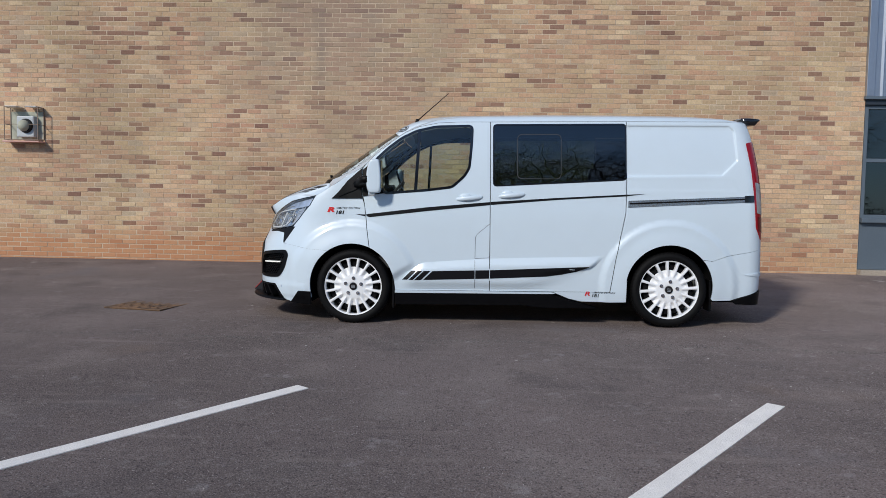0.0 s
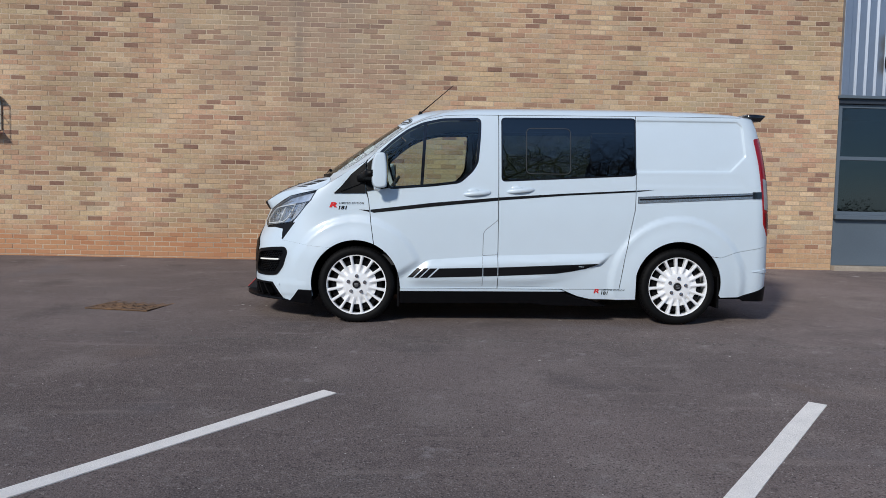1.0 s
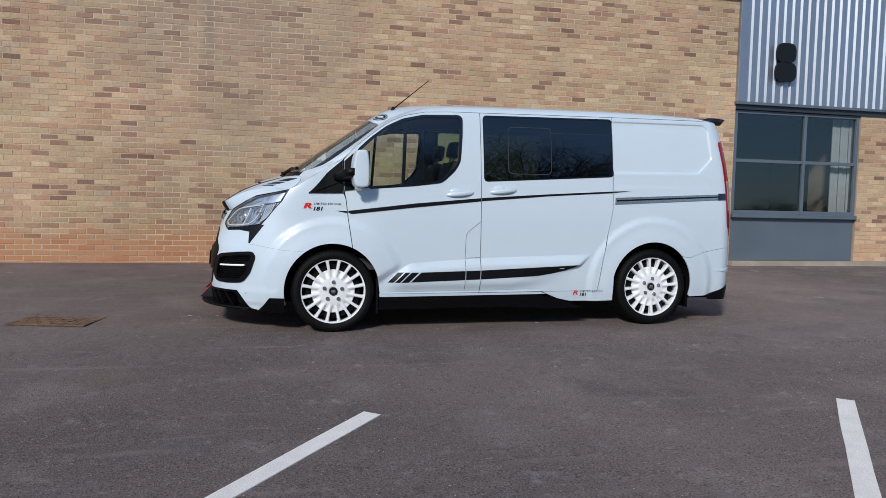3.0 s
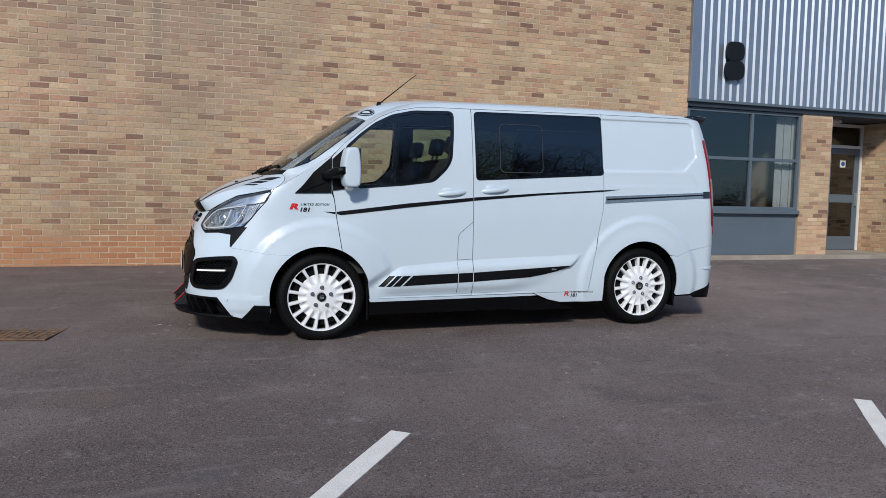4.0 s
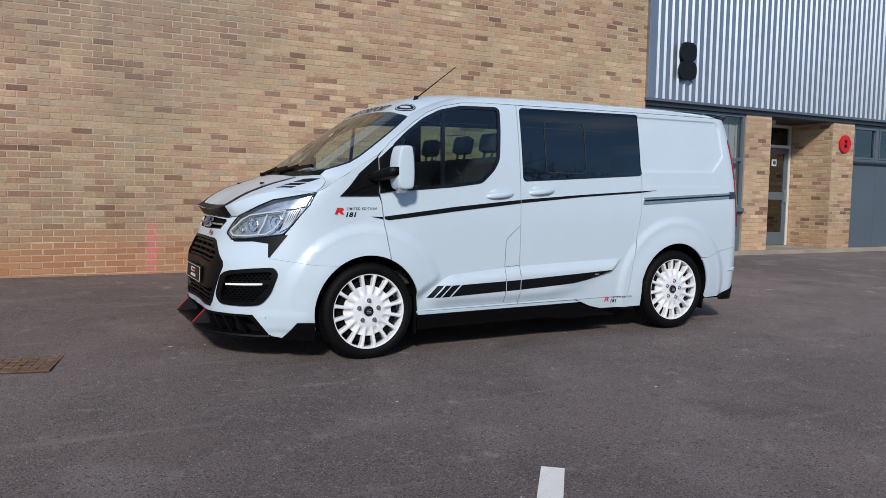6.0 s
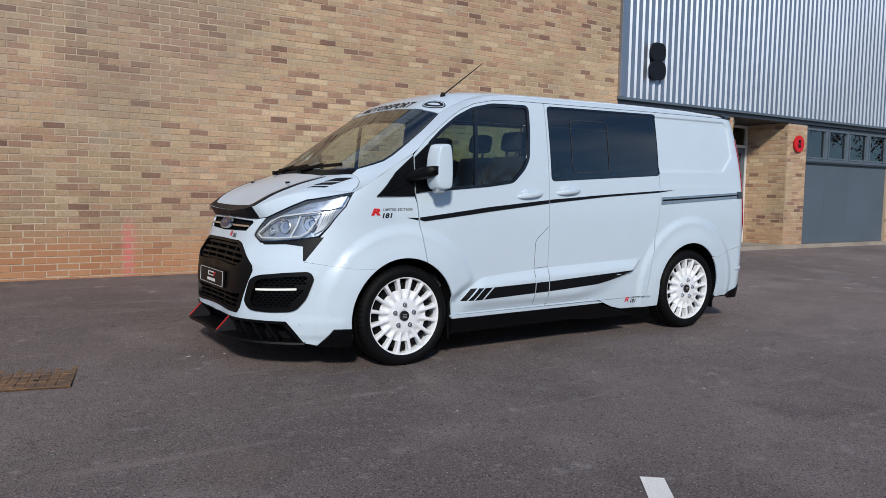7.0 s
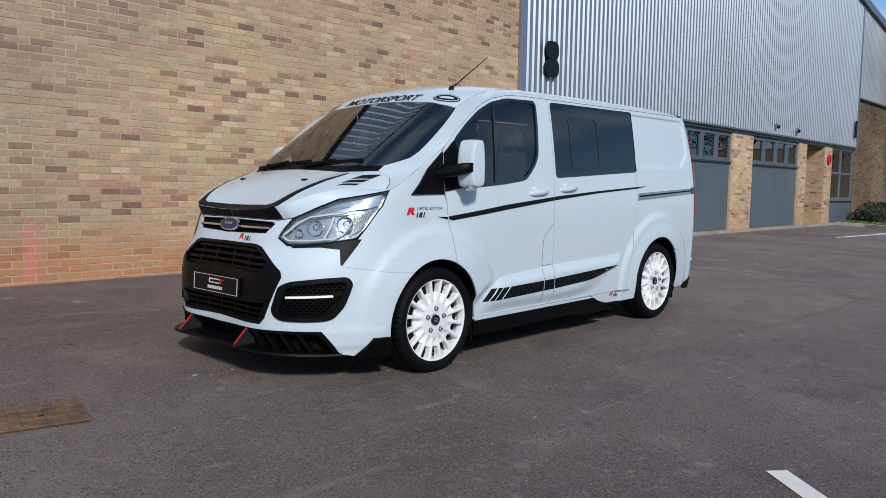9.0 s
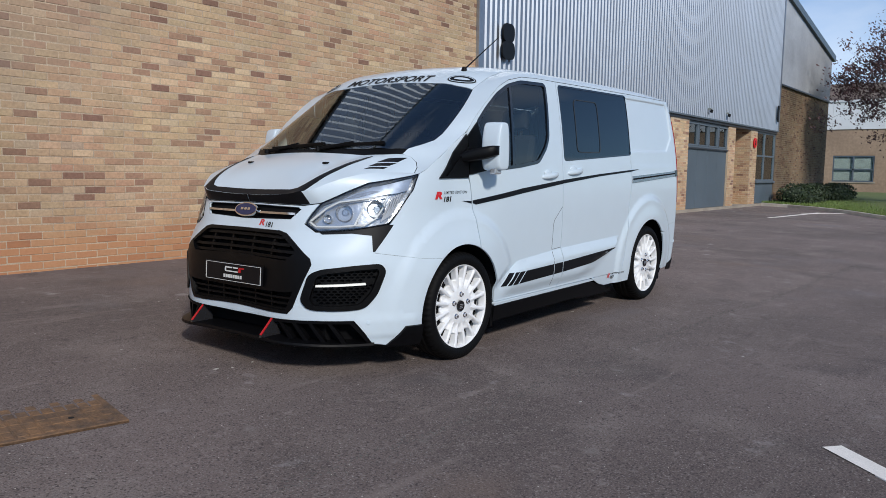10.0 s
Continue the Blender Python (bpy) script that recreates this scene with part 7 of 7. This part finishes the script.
M_LEAF = material("hedge_leaf", (0.018, 0.031, 0.014), 0.6, vary=0.5, scale=2.0, second=(0.040, 0.062, 0.022))
M_BUD = material("plum_leaf", (0.095, 0.045, 0.055), 0.7, vary=0.4, scale=2.0, second=(0.13, 0.075, 0.07))
M_ROOF = material("roof_tile", (0.20, 0.15, 0.12), 0.9, vary=0.3, scale=0.8, fine=0.2, fine_scale=9)
M_FASCIA = material("white_sheet", (0.88, 0.89, 0.90), 0.5, vary=0.12, scale=0.9)

kerb_line = [(23.6, 12.0), (23.3, 11.0), (22.4, 9.9), (20.9, 8.7), (19.5, 7.8), (18.2, 6.9), (16.5, 5.9)]
far_line = [(60, 25), (60, 14), (60, 8), (60, 2), (60, -6), (60, -12), (60, -20)]


def verge():
    """A grass verge behind a kerb, with its soil bed."""
    vs, fs = [], []
    for (x, y) in kerb_line:
        vs += [(x, y, ground_z(x, y) - 0.02), (x, y, ground_z(x, y) + 0.10), (x + 0.24, y, ground_z(x, y) + 0.10)]
    k = len(vs)
    for i in range(len(kerb_line) - 1):
        a = 3 * i
        fs += [(a, a + 1, a + 4, a + 3), (a + 1, a + 2, a + 5, a + 4)]
    ob = mesh_object("kerb", vs, fs, material("kerb_concrete", (0.70, 0.64, 0.56), 0.9, vary=0.25, scale=2.0))
    tagged(ob, "pale concrete kerb edging the tarmac", "kerb", kind="structure")
    vs, fs = [], []
    n = 14
    for (x, y), (fx, fy) in zip(kerb_line, far_line):
        for j in range(n + 1):
            t = (j / n) ** 2
            px, py = x + 0.24 + (fx - x) * t, y + (fy - y) * t
            vs.append((px, py, ground_z(x, y) + 0.095 + 0.05 * math.sin(px * 0.7 + py) * t + 0.1 * t))
    for i in range(len(kerb_line) - 1):
        for j in range(n):
            a = i * (n + 1) + j
            fs.append((a, a + 1, a + n + 2, a + n + 1))
    ob = mesh_object("verge", vs, fs, M_SOIL, smooth=True)
    tagged(ob, "rough mown grass verge", "grass", kind="structure")
    rng = random.Random(5)
    vs, fs = [], []
    for _ in range(9000):
        i = rng.random() * (len(kerb_line) - 1.01)
        a, b = kerb_line[int(i)], kerb_line[int(i) + 1]
        f = i % 1
        x, y = a[0] + (b[0] - a[0]) * f, a[1] + (b[1] - a[1]) * f
        d = 0.30 + rng.random() ** 1.6 * 12
        px, py = x + d, y + d * 0.15
        z = ground_z(x, y) + 0.09
        h, w, t = rng.uniform(0.04, 0.10), 0.02, rng.random() * 6.28
        k = len(vs)
        vs += [(px - w * math.cos(t), py - w * math.sin(t), z), (px + w * math.cos(t), py + w * math.sin(t), z), (px + rng.uniform(-0.04, 0.04), py + rng.uniform(-0.04, 0.04), z + h)]
        fs.append((k, k + 1, k + 2))
    ob = mesh_object("grass", vs, fs, M_GRASS)
    tagged(ob, "short green grass blades", "grass", kind="stuff")


verge()


def hedge():
    """A low clipped evergreen hedge: many small leaves over a twiggy core."""
    root = empty("hedge", 30.0, 11.2, 0.12)
    tagged(root, "low dark green evergreen hedge on the verge", "hedge")
    rng = random.Random(11)
    vs, fs = [], []
    lumps = [(-4.6 + 1.05 * i + rng.uniform(-0.2, 0.2), rng.uniform(-0.25, 0.25), rng.uniform(0.30, 0.38), rng.uniform(0.75, 1.0)) for i in range(9)]
    for cx, cy, cz, r in lumps:
        for _ in range(900):
            u, v = rng.uniform(-1, 1), rng.random() * 6.283
            q = math.sqrt(1 - u * u)
            s = r * (0.86 + 0.2 * rng.random())
            p = Vector((cx + s * q * math.cos(v), cy + s * 0.75 * q * math.sin(v), cz + 0.46 * s * u / r * 0.95))
            if p.z < 0:
                continue
            n = Vector((rng.uniform(-1, 1), rng.uniform(-1, 1), rng.uniform(-0.2, 1))).normalized()
            a = n.orthogonal().normalized() * rng.uniform(0.035, 0.06)
            b = n.cross(a).normalized() * rng.uniform(0.02, 0.035)
            k = len(vs)
            vs += [p - a, p + b, p + a, p - b]
            fs.append((k, k + 1, k + 2, k + 3))
    mesh_object("leaves", vs, fs, M_LEAF, root)
    bm = bmesh.new()
    for cx, cy, cz, r in lumps:
        bmesh.ops.create_icosphere(bm, subdivisions=2, radius=1.0, matrix=Matrix.Translation((cx, cy, cz * 0.85)) @ Matrix.Diagonal((r * 0.82, r * 0.6, 0.36, 1)))
    part("core", bm, material("hedge_core", (0.02, 0.032, 0.014), 0.9), root)


hedge()


def bare_tree(x, y, height, seed, leaves=0, z=None, spread=1.0, thick=0.028, more=0, taper=(0.50, 0.70)):
    """A winter tree: tapered trunk, forking limbs and fine twigs; a few small leaves if asked."""
    rng = random.Random(seed)
    root = empty("tree", x, y, ground_z(x, y) if z is None else z)
    vs, fs, tips = [], [], []

    def limb(p, d, length, r, depth):
        seg = 4 if depth < 3 else 3
        sides = 7 if depth < 2 else (5 if depth < 4 else 3)
        prev = None
        pts = [p]
        rad = [r]
        for i in range(seg):
            d = (d + Vector((rng.uniform(-1, 1), rng.uniform(-1, 1), rng.uniform(-0.5, 0.9))) * (0.12 if depth == 0 else 0.22)).normalized()
            p = p + d * length / seg
            pts.append(p)
            rad.append(r * (1 - (0.45 if depth < 6 else 0.8) * (i + 1) / seg))
        for q, rr in zip(pts, rad):
            a = d.orthogonal().normalized()
            b = d.cross(a)
            ring = len(vs)
            for k in range(sides):
                t = 2 * math.pi * k / sides
                vs.append(q + (a * math.cos(t) + b * math.sin(t)) * rr)
            if prev is not None:
                for k in range(sides):
                    fs.append((prev + k, prev + (k + 1) % sides, ring + (k + 1) % sides, ring + k))
            prev = ring
        if depth >= 4:
            tips.extend(pts[1:])
        if depth >= 6:
            return
        n = (4 if depth == 0 else 3) + (rng.random() < 0.4) + (more if 0 < depth < 5 else 0)
        for k in range(n):
            j = rng.randint(2 if depth else 2, seg)
            az = 2 * math.pi * (k + rng.random() * 0.7) / n
            side = (d.orthogonal().normalized() * math.cos(az) + d.cross(d.orthogonal().normalized()) * math.sin(az))
            nd = (d * rng.uniform(0.55, 1.0) + side * rng.uniform(0.5, 0.95) * spread + Vector((0, 0, 0.12))).normalized()
            limb(pts[j], nd, length * rng.uniform(0.58, 0.80), rad[j] * rng.uniform(*taper), depth + 1)

    limb(Vector((0, 0, -0.1)), Vector((0, 0, 1)), height * 0.30, height * thick, 0)
    mesh_object("branches", vs, fs, M_BARK, root, True)
    if leaves:
        lv, lf = [], []
        for _ in range(leaves):
            p = rng.choice(tips) + Vector((rng.uniform(-0.12, 0.12), rng.uniform(-0.12, 0.12), rng.uniform(-0.12, 0.12)))
            n = Vector((rng.uniform(-1, 1), rng.uniform(-1, 1), rng.uniform(-1, 1))).normalized()
            a = n.orthogonal().normalized() * rng.uniform(0.04, 0.085)
            b = n.cross(a).normalized() * rng.uniform(0.02, 0.04)
            k = len(lv)
            lv += [p - a, p + b, p + a, p - b]
            lf.append((k, k + 1, k + 2, k + 3))
        mesh_object("leaves", lv, lf, M_BUD, root)
    return root


t1 = bare_tree(30.6, 6.1, 12.4, 3, leaves=42000, z=0.2, spread=1.25, thick=0.022, more=1)
tagged(t1, "bare spreading tree with sparse plum-coloured leaves", "tree")
yard_trees = []
for tx, ty, th, sd in ((-5.5, -15.0, 16.0, 21), (-0.5, -13.5, 15.0, 8), (5.0, -16.0, 16.5, 34), (10.5, -14.5, 15.0, 47)):
    t = bare_tree(tx, ty, th, sd, spread=1.35, thick=0.022, more=1, taper=(0.56, 0.76))
    yard_trees.append(tagged(t, "leafless winter tree beyond the yard's open side", "tree", "yard trees"))
for k, (tx, ty) in enumerate(((-11.0, -14.0), (-16.5, -16.0), (15.5, -16.5), (2.0, -20.0), (-8.0, -20.5), (8.0, -21.0), (13.5, -20.0), (-3.0, -18.0), (7.5, -12.5), (-8.5, -12.0), (2.3, -11.5))):
    copy_thing(yard_trees[(k * 3 + 1) % 4], pose(tx, ty, ground_z(tx, ty), 0, 0, 77 + 61 * k))


def scrub():
    """A low bank of dark scrub under the trees on the open side of the yard."""
    rng = random.Random(77)
    vs, fs = [], []
    for _ in range(100000):
        px, d = rng.uniform(-45, 45), rng.random()
        py = -24.5 - d * 4
        top_z = 2.7 + 0.7 * math.sin(px * 0.35) + 0.5 * math.sin(px * 1.1 + 1) + 0.3 * math.sin(px * 2.9)
        p = Vector((px, py, ground_z(px, py) + rng.random() * top_z * (0.6 + 0.4 * rng.random())))
        n = Vector((rng.uniform(-1, 1), rng.uniform(-1, 1), rng.uniform(-1, 1))).normalized()
        a = n.orthogonal().normalized() * rng.uniform(0.05, 0.105)
        b = n.cross(a).normalized() * rng.uniform(0.025, 0.055)
        k = len(vs)
        vs += [p - a, p + b, p + a, p - b]
        fs.append((k, k + 1, k + 2, k + 3))
    ob = mesh_object("scrub", vs, fs, M_LEAF)
    tagged(ob, "dark scrub along the yard's open side", "scrub", kind="stuff")


scrub()


def neighbour():
    """The low brick building beyond the verge: white sheet band, tiled roof behind, one gridded window."""
    root = empty("brick_building", 50, 0, 0)
    tagged(root, "low brick building with a white sheet band", "building")
    y0, y1, zb, zt = -4.0, 34.0, 4.22, 5.95
    wy0, wy1, wz0, wz1 = 12.45, 14.85, 0.88, 2.55
    bm = bmesh.new()
    for a, b, c, d in ((y0, wy0, -0.3, zb), (wy1, y1, -0.3, zb), (wy0, wy1, -0.3, wz0), (wy0, wy1, wz1, zb)):
        add_box(bm, 0.0, 0.3, a, b, c, d)
    part("wall", bm, material("far_brick", (0.43, 0.305, 0.215), 0.9, vary=0.2, scale=0.5, fine=0.16, fine_scale=7), root)
    for k in range(24):
        a = y0 + k * (y1 - y0) / 24
        box("sheet", -0.06, 0.3, a + 0.004, a + (y1 - y0) / 24 - 0.004, zb, zt, M_FASCIA, root)
    box("coping", -0.12, 0.35, y0, y1, zt, zt + 0.12, M_FASCIA, root)
    mesh_object("roof", [(6, y0, 5.9), (6, y1, 5.9), (14, y1, 8.6), (14, y0, 8.6), (6, y0, 5.0), (6, y1, 5.0), (14, y1, 5.0), (14, y0, 5.0)],
                [(0, 3, 2, 1), (0, 1, 5, 4), (1, 2, 6, 5), (2, 3, 7, 6), (3, 0, 4, 7)], M_ROOF, root)
    win_o = box("window", 0.10, 0.108, wy0, wy1, wz0, wz1, M_PANE, root, label="white-gridded window")
    win_o.visible_shadow = False
    bm = bmesh.new()
    for a, b, c, d in ((wy0, wy1, wz0, wz0 + 0.08), (wy0, wy1, wz1 - 0.08, wz1), (wy0, wy0 + 0.08, wz0 + 0.08, wz1 - 0.08), (wy1 - 0.08, wy1, wz0 + 0.08, wz1 - 0.08),
                       ((wy0 + wy1) / 2 - 0.05, (wy0 + wy1) / 2 + 0.05, wz0 + 0.08, wz1 - 0.08), (wy0 + 0.08, wy1 - 0.08, 1.62, 1.72)):
        add_box(bm, 0.02, 0.10, a, b, c, d, 0.004)
    part("frame", bm, M_TRIM, win_o)
    for k in range(20):
        y = wy0 + 0.12 + k * (wy1 - wy0 - 0.24) / 19
        box("blind_slat", 0.115, 0.13, y - 0.056, y + 0.050, wz0, wz1, M_BLIND, win_o)
    box("sill", -0.05, 0.12, wy0 - 0.1, wy1 + 0.1, wz0 - 0.08, wz0, M_CONC, win_o)


neighbour()


# ---- brickwork, last ----
BW, BH, JOINT = 0.225, 0.075, 0.010


def brick_shape(w, h, chamfer=0.0030, depth=0.0040):
    """One brick's face block in x, z about its middle, its face towards -y."""
    x, z, c = w / 2, h / 2, chamfer
    return [(-x + c, -depth, -z + c), (x - c, -depth, -z + c), (x - c, -depth, z - c), (-x + c, -depth, z - c),
            (-x, -depth + c, -z), (x, -depth + c, -z), (x, -depth + c, z), (-x, -depth + c, z),
            (-x, 0.004, -z), (x, 0.004, -z), (x, 0.004, z), (-x, 0.004, z)]


BRICK_FACES = [(0, 1, 2, 3), (0, 4, 5, 1), (1, 5, 6, 2), (2, 6, 7, 3), (3, 7, 4, 0), (4, 8, 9, 5), (5, 9, 10, 6), (6, 10, 11, 7), (7, 11, 8, 4)]


def lay(length, z0, z1, rng):
    """Places of the bricks of one wall: middle along the wall, middle height, width."""
    rows = int((z1 - z0) / BH)
    for r in range(rows):
        z = z0 + (r + 0.5) * BH
        u = -BW / 2 if r % 2 else 0.0
        u += rng.uniform(-0.004, 0.004)
        while u < length - 0.02:
            a, b = max(0.0, u), min(length, u + BW)
            if b - a > 0.04:
                yield (a + b) / 2, z, b - a - JOINT, r
            u += BW


def brickwork(parent, origin, along, out, length, z0, z1, seed, single=None, mat=None):
    """Joined bricks on a wall; those for which single() holds are objects of their own."""
    rng = random.Random(seed)
    o, along, out = Vector(origin), Vector(along), Vector(out)
    vs, fs, alone = [], [], []
    for u, z, w, r in lay(length, z0, z1, rng):
        p = o + along * u + Vector((0, 0, z))
        push, tilt, sag = rng.uniform(-0.003, 0.0015), rng.uniform(-0.010, 0.010), rng.uniform(-0.003, 0.003)
        h = BH - JOINT + rng.uniform(-0.004, 0.003)
        slip = rng.uniform(-0.004, 0.004)
        if single and w > 0.2 and single(p) and len(alone) < 300:
            alone.append((p, push, tilt, sag))
            continue
        k = len(vs)
        for x, y, dz in brick_shape(w + rng.uniform(-0.003, 0.003), h):
            vs.append(p + along * (x + slip) + out * (-y + push) + Vector((0, 0, dz + sag + x * tilt)))
        fs += [tuple(k + i for i in f) for f in BRICK_FACES]
    ob = mesh_object("brickwork", vs, fs, mat or M_BRICK, parent)
    tagged(ob, "weathered buff bricks in stretcher bond", kind="stuff")
    if alone:
        shapes = []
        for i in range(6):
            me = bpy.data.meshes.new("brick")
            me.from_pydata(brick_shape(BW - JOINT + (i - 2.5) * 0.0012, BH - JOINT + (i % 3 - 1) * 0.0015), [], BRICK_FACES)
            me.materials.append(M_BRICK1)
            shapes.append(me)
        for p, push, tilt, sag in alone:
            b = new("brick", shapes[rng.randrange(6)])
            b.parent = parent
            b.matrix_basis = Matrix.Translation(p + out * push + Vector((0, 0, sag))) @ Matrix.Rotation(-tilt, 4, "Y")
    return ob


brickwork(wall_w, (-9.0, WALL_Y + 0.004, 0), (1, 0, 0), (0, -1, 0), 9.0 + X0, 0.0, BRICK_TOP - 0.05, 1, lambda p: -2.45 < p.x < -0.2 and 0.1 < p.z < 2.35)
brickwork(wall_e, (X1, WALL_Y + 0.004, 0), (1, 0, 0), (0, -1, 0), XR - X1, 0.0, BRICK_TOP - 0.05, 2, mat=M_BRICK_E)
for k, (a, b) in enumerate(PILLARS):
    pil = bpy.data.objects["pillar_%d" % (k + 1)]
    brickwork(pil, (a, WALL_Y + 0.009, 0.2), (1, 0, 0), (0, -1, 0), b - a, 0.0, CLAD_Z - 0.115 - 0.2, 10 + k)
    if k in (1, 4):
        brickwork(pil, (a + 0.005, WALL_Y + 1.0, 0.2), (0, -1, 0), (-1, 0, 0), 0.98, 0.0, CLAD_Z - 0.115 - 0.2, 20 + k)
for dname, a, b in (("door_3", 9.22, 10.03), ("door_4", 21.61, 22.30)):
    brickwork(bpy.data.objects[dname], (a, WALL_Y + 0.95, 0.2), (1, 0, 0), (0, -1, 0), b - a, 0.0, CLAD_Z - 0.3, 31)


# ---- litter on the tarmac ----
def litter():
    """Pale chips and flakes lying about the yard, and the loose grit along an old joint in the tarmac."""
    rng = random.Random(5)
    vs, fs = [], []

    def chip(x, y, r, h):
        z = ground_z(x, y) + 0.0005
        t, k = rng.random() * 6.28, len(vs)
        n = 5
        for i in range(n):
            a = t + 2 * math.pi * i / n
            q = r * rng.uniform(0.6, 1.2)
            vs.append((x + q * math.cos(a), y + q * 0.7 * math.sin(a), z))
        vs.append((x, y, z + h))
        fs.extend((k + i, k + (i + 1) % n, k + n) for i in range(n))

    for _ in range(220):
        chip(rng.uniform(-5, 8), rng.uniform(2.2, 7.0), rng.uniform(0.0025, 0.006), 0.003)
    for _ in range(60):
        chip(rng.uniform(-5, 20), rng.uniform(3.0, 11.5), rng.uniform(0.006, 0.015), 0.004)
    for x, y, r in ((-2.207, 8.025, 0.022), (-2.125, 7.979, 0.013), (-1.964, 7.993, 0.016), (0.905, 7.322, 0.024)):
        chip(x, y, r, 0.004)
    ob = mesh_object("litter", vs, fs, material("pale_chips", (0.55, 0.52, 0.47), 0.8, vary=0.4, scale=3))
    tagged(ob, "small pale stone chips scattered on the tarmac", "chips", kind="stuff")
    vs.clear()
    fs.clear()
    for _ in range(2600):
        x = rng.uniform(-6, 7)
        y = 6.46 - 0.05 * max(0.0, x + 1) + 0.03 * math.sin(x * 1.3) + 0.02 * math.sin(x * 4.1) + rng.gauss(0, 0.02 + 0.05 * (rng.random() < 0.3))
        chip(x, y, rng.uniform(0.003, 0.008), rng.uniform(0.002, 0.006))
    ob = mesh_object("grit", vs, fs, material("dark_grit", (0.06, 0.052, 0.05), 0.9, vary=0.6, scale=40, second=(0.16, 0.15, 0.14)))
    tagged(ob, "loose dark grit along a joint in the tarmac", "grit", kind="stuff")
    vs.clear()
    fs.clear()
    for _ in range(1500):
        x = rng.uniform(-6, 9)
        y = 6.34 - 0.05 * max(0.0, x + 1) + 0.05 * math.sin(x * 1.1) + rng.gauss(0, 0.05)
        if math.sin(x * 2.3) + math.sin(x * 0.9 + 1) > -0.4:
            chip(x, y, rng.uniform(0.002, 0.005), 0.002)
    for cx, cy, r, a0, a1 in ((2.6, 2.4, 2.2, 20, 110), (5.2, 3.2, 1.9, 60, 150), (-3.4, 3.6, 1.6, 200, 300), (1.2, 4.6, 3.0, 300, 350)):
        for _ in range(260):
            t, q = radians(rng.uniform(a0, a1)), r + rng.gauss(0, 0.02)
            chip(cx + q * math.cos(t), cy + q * math.sin(t), rng.uniform(0.002, 0.004), 0.0015)
    ob = mesh_object("dust", vs, fs, material("pale_dust", (0.26, 0.245, 0.235), 0.9, vary=0.4, scale=20))
    tagged(ob, "pale dust scuffed over the tarmac", "dust", kind="stuff")


litter()
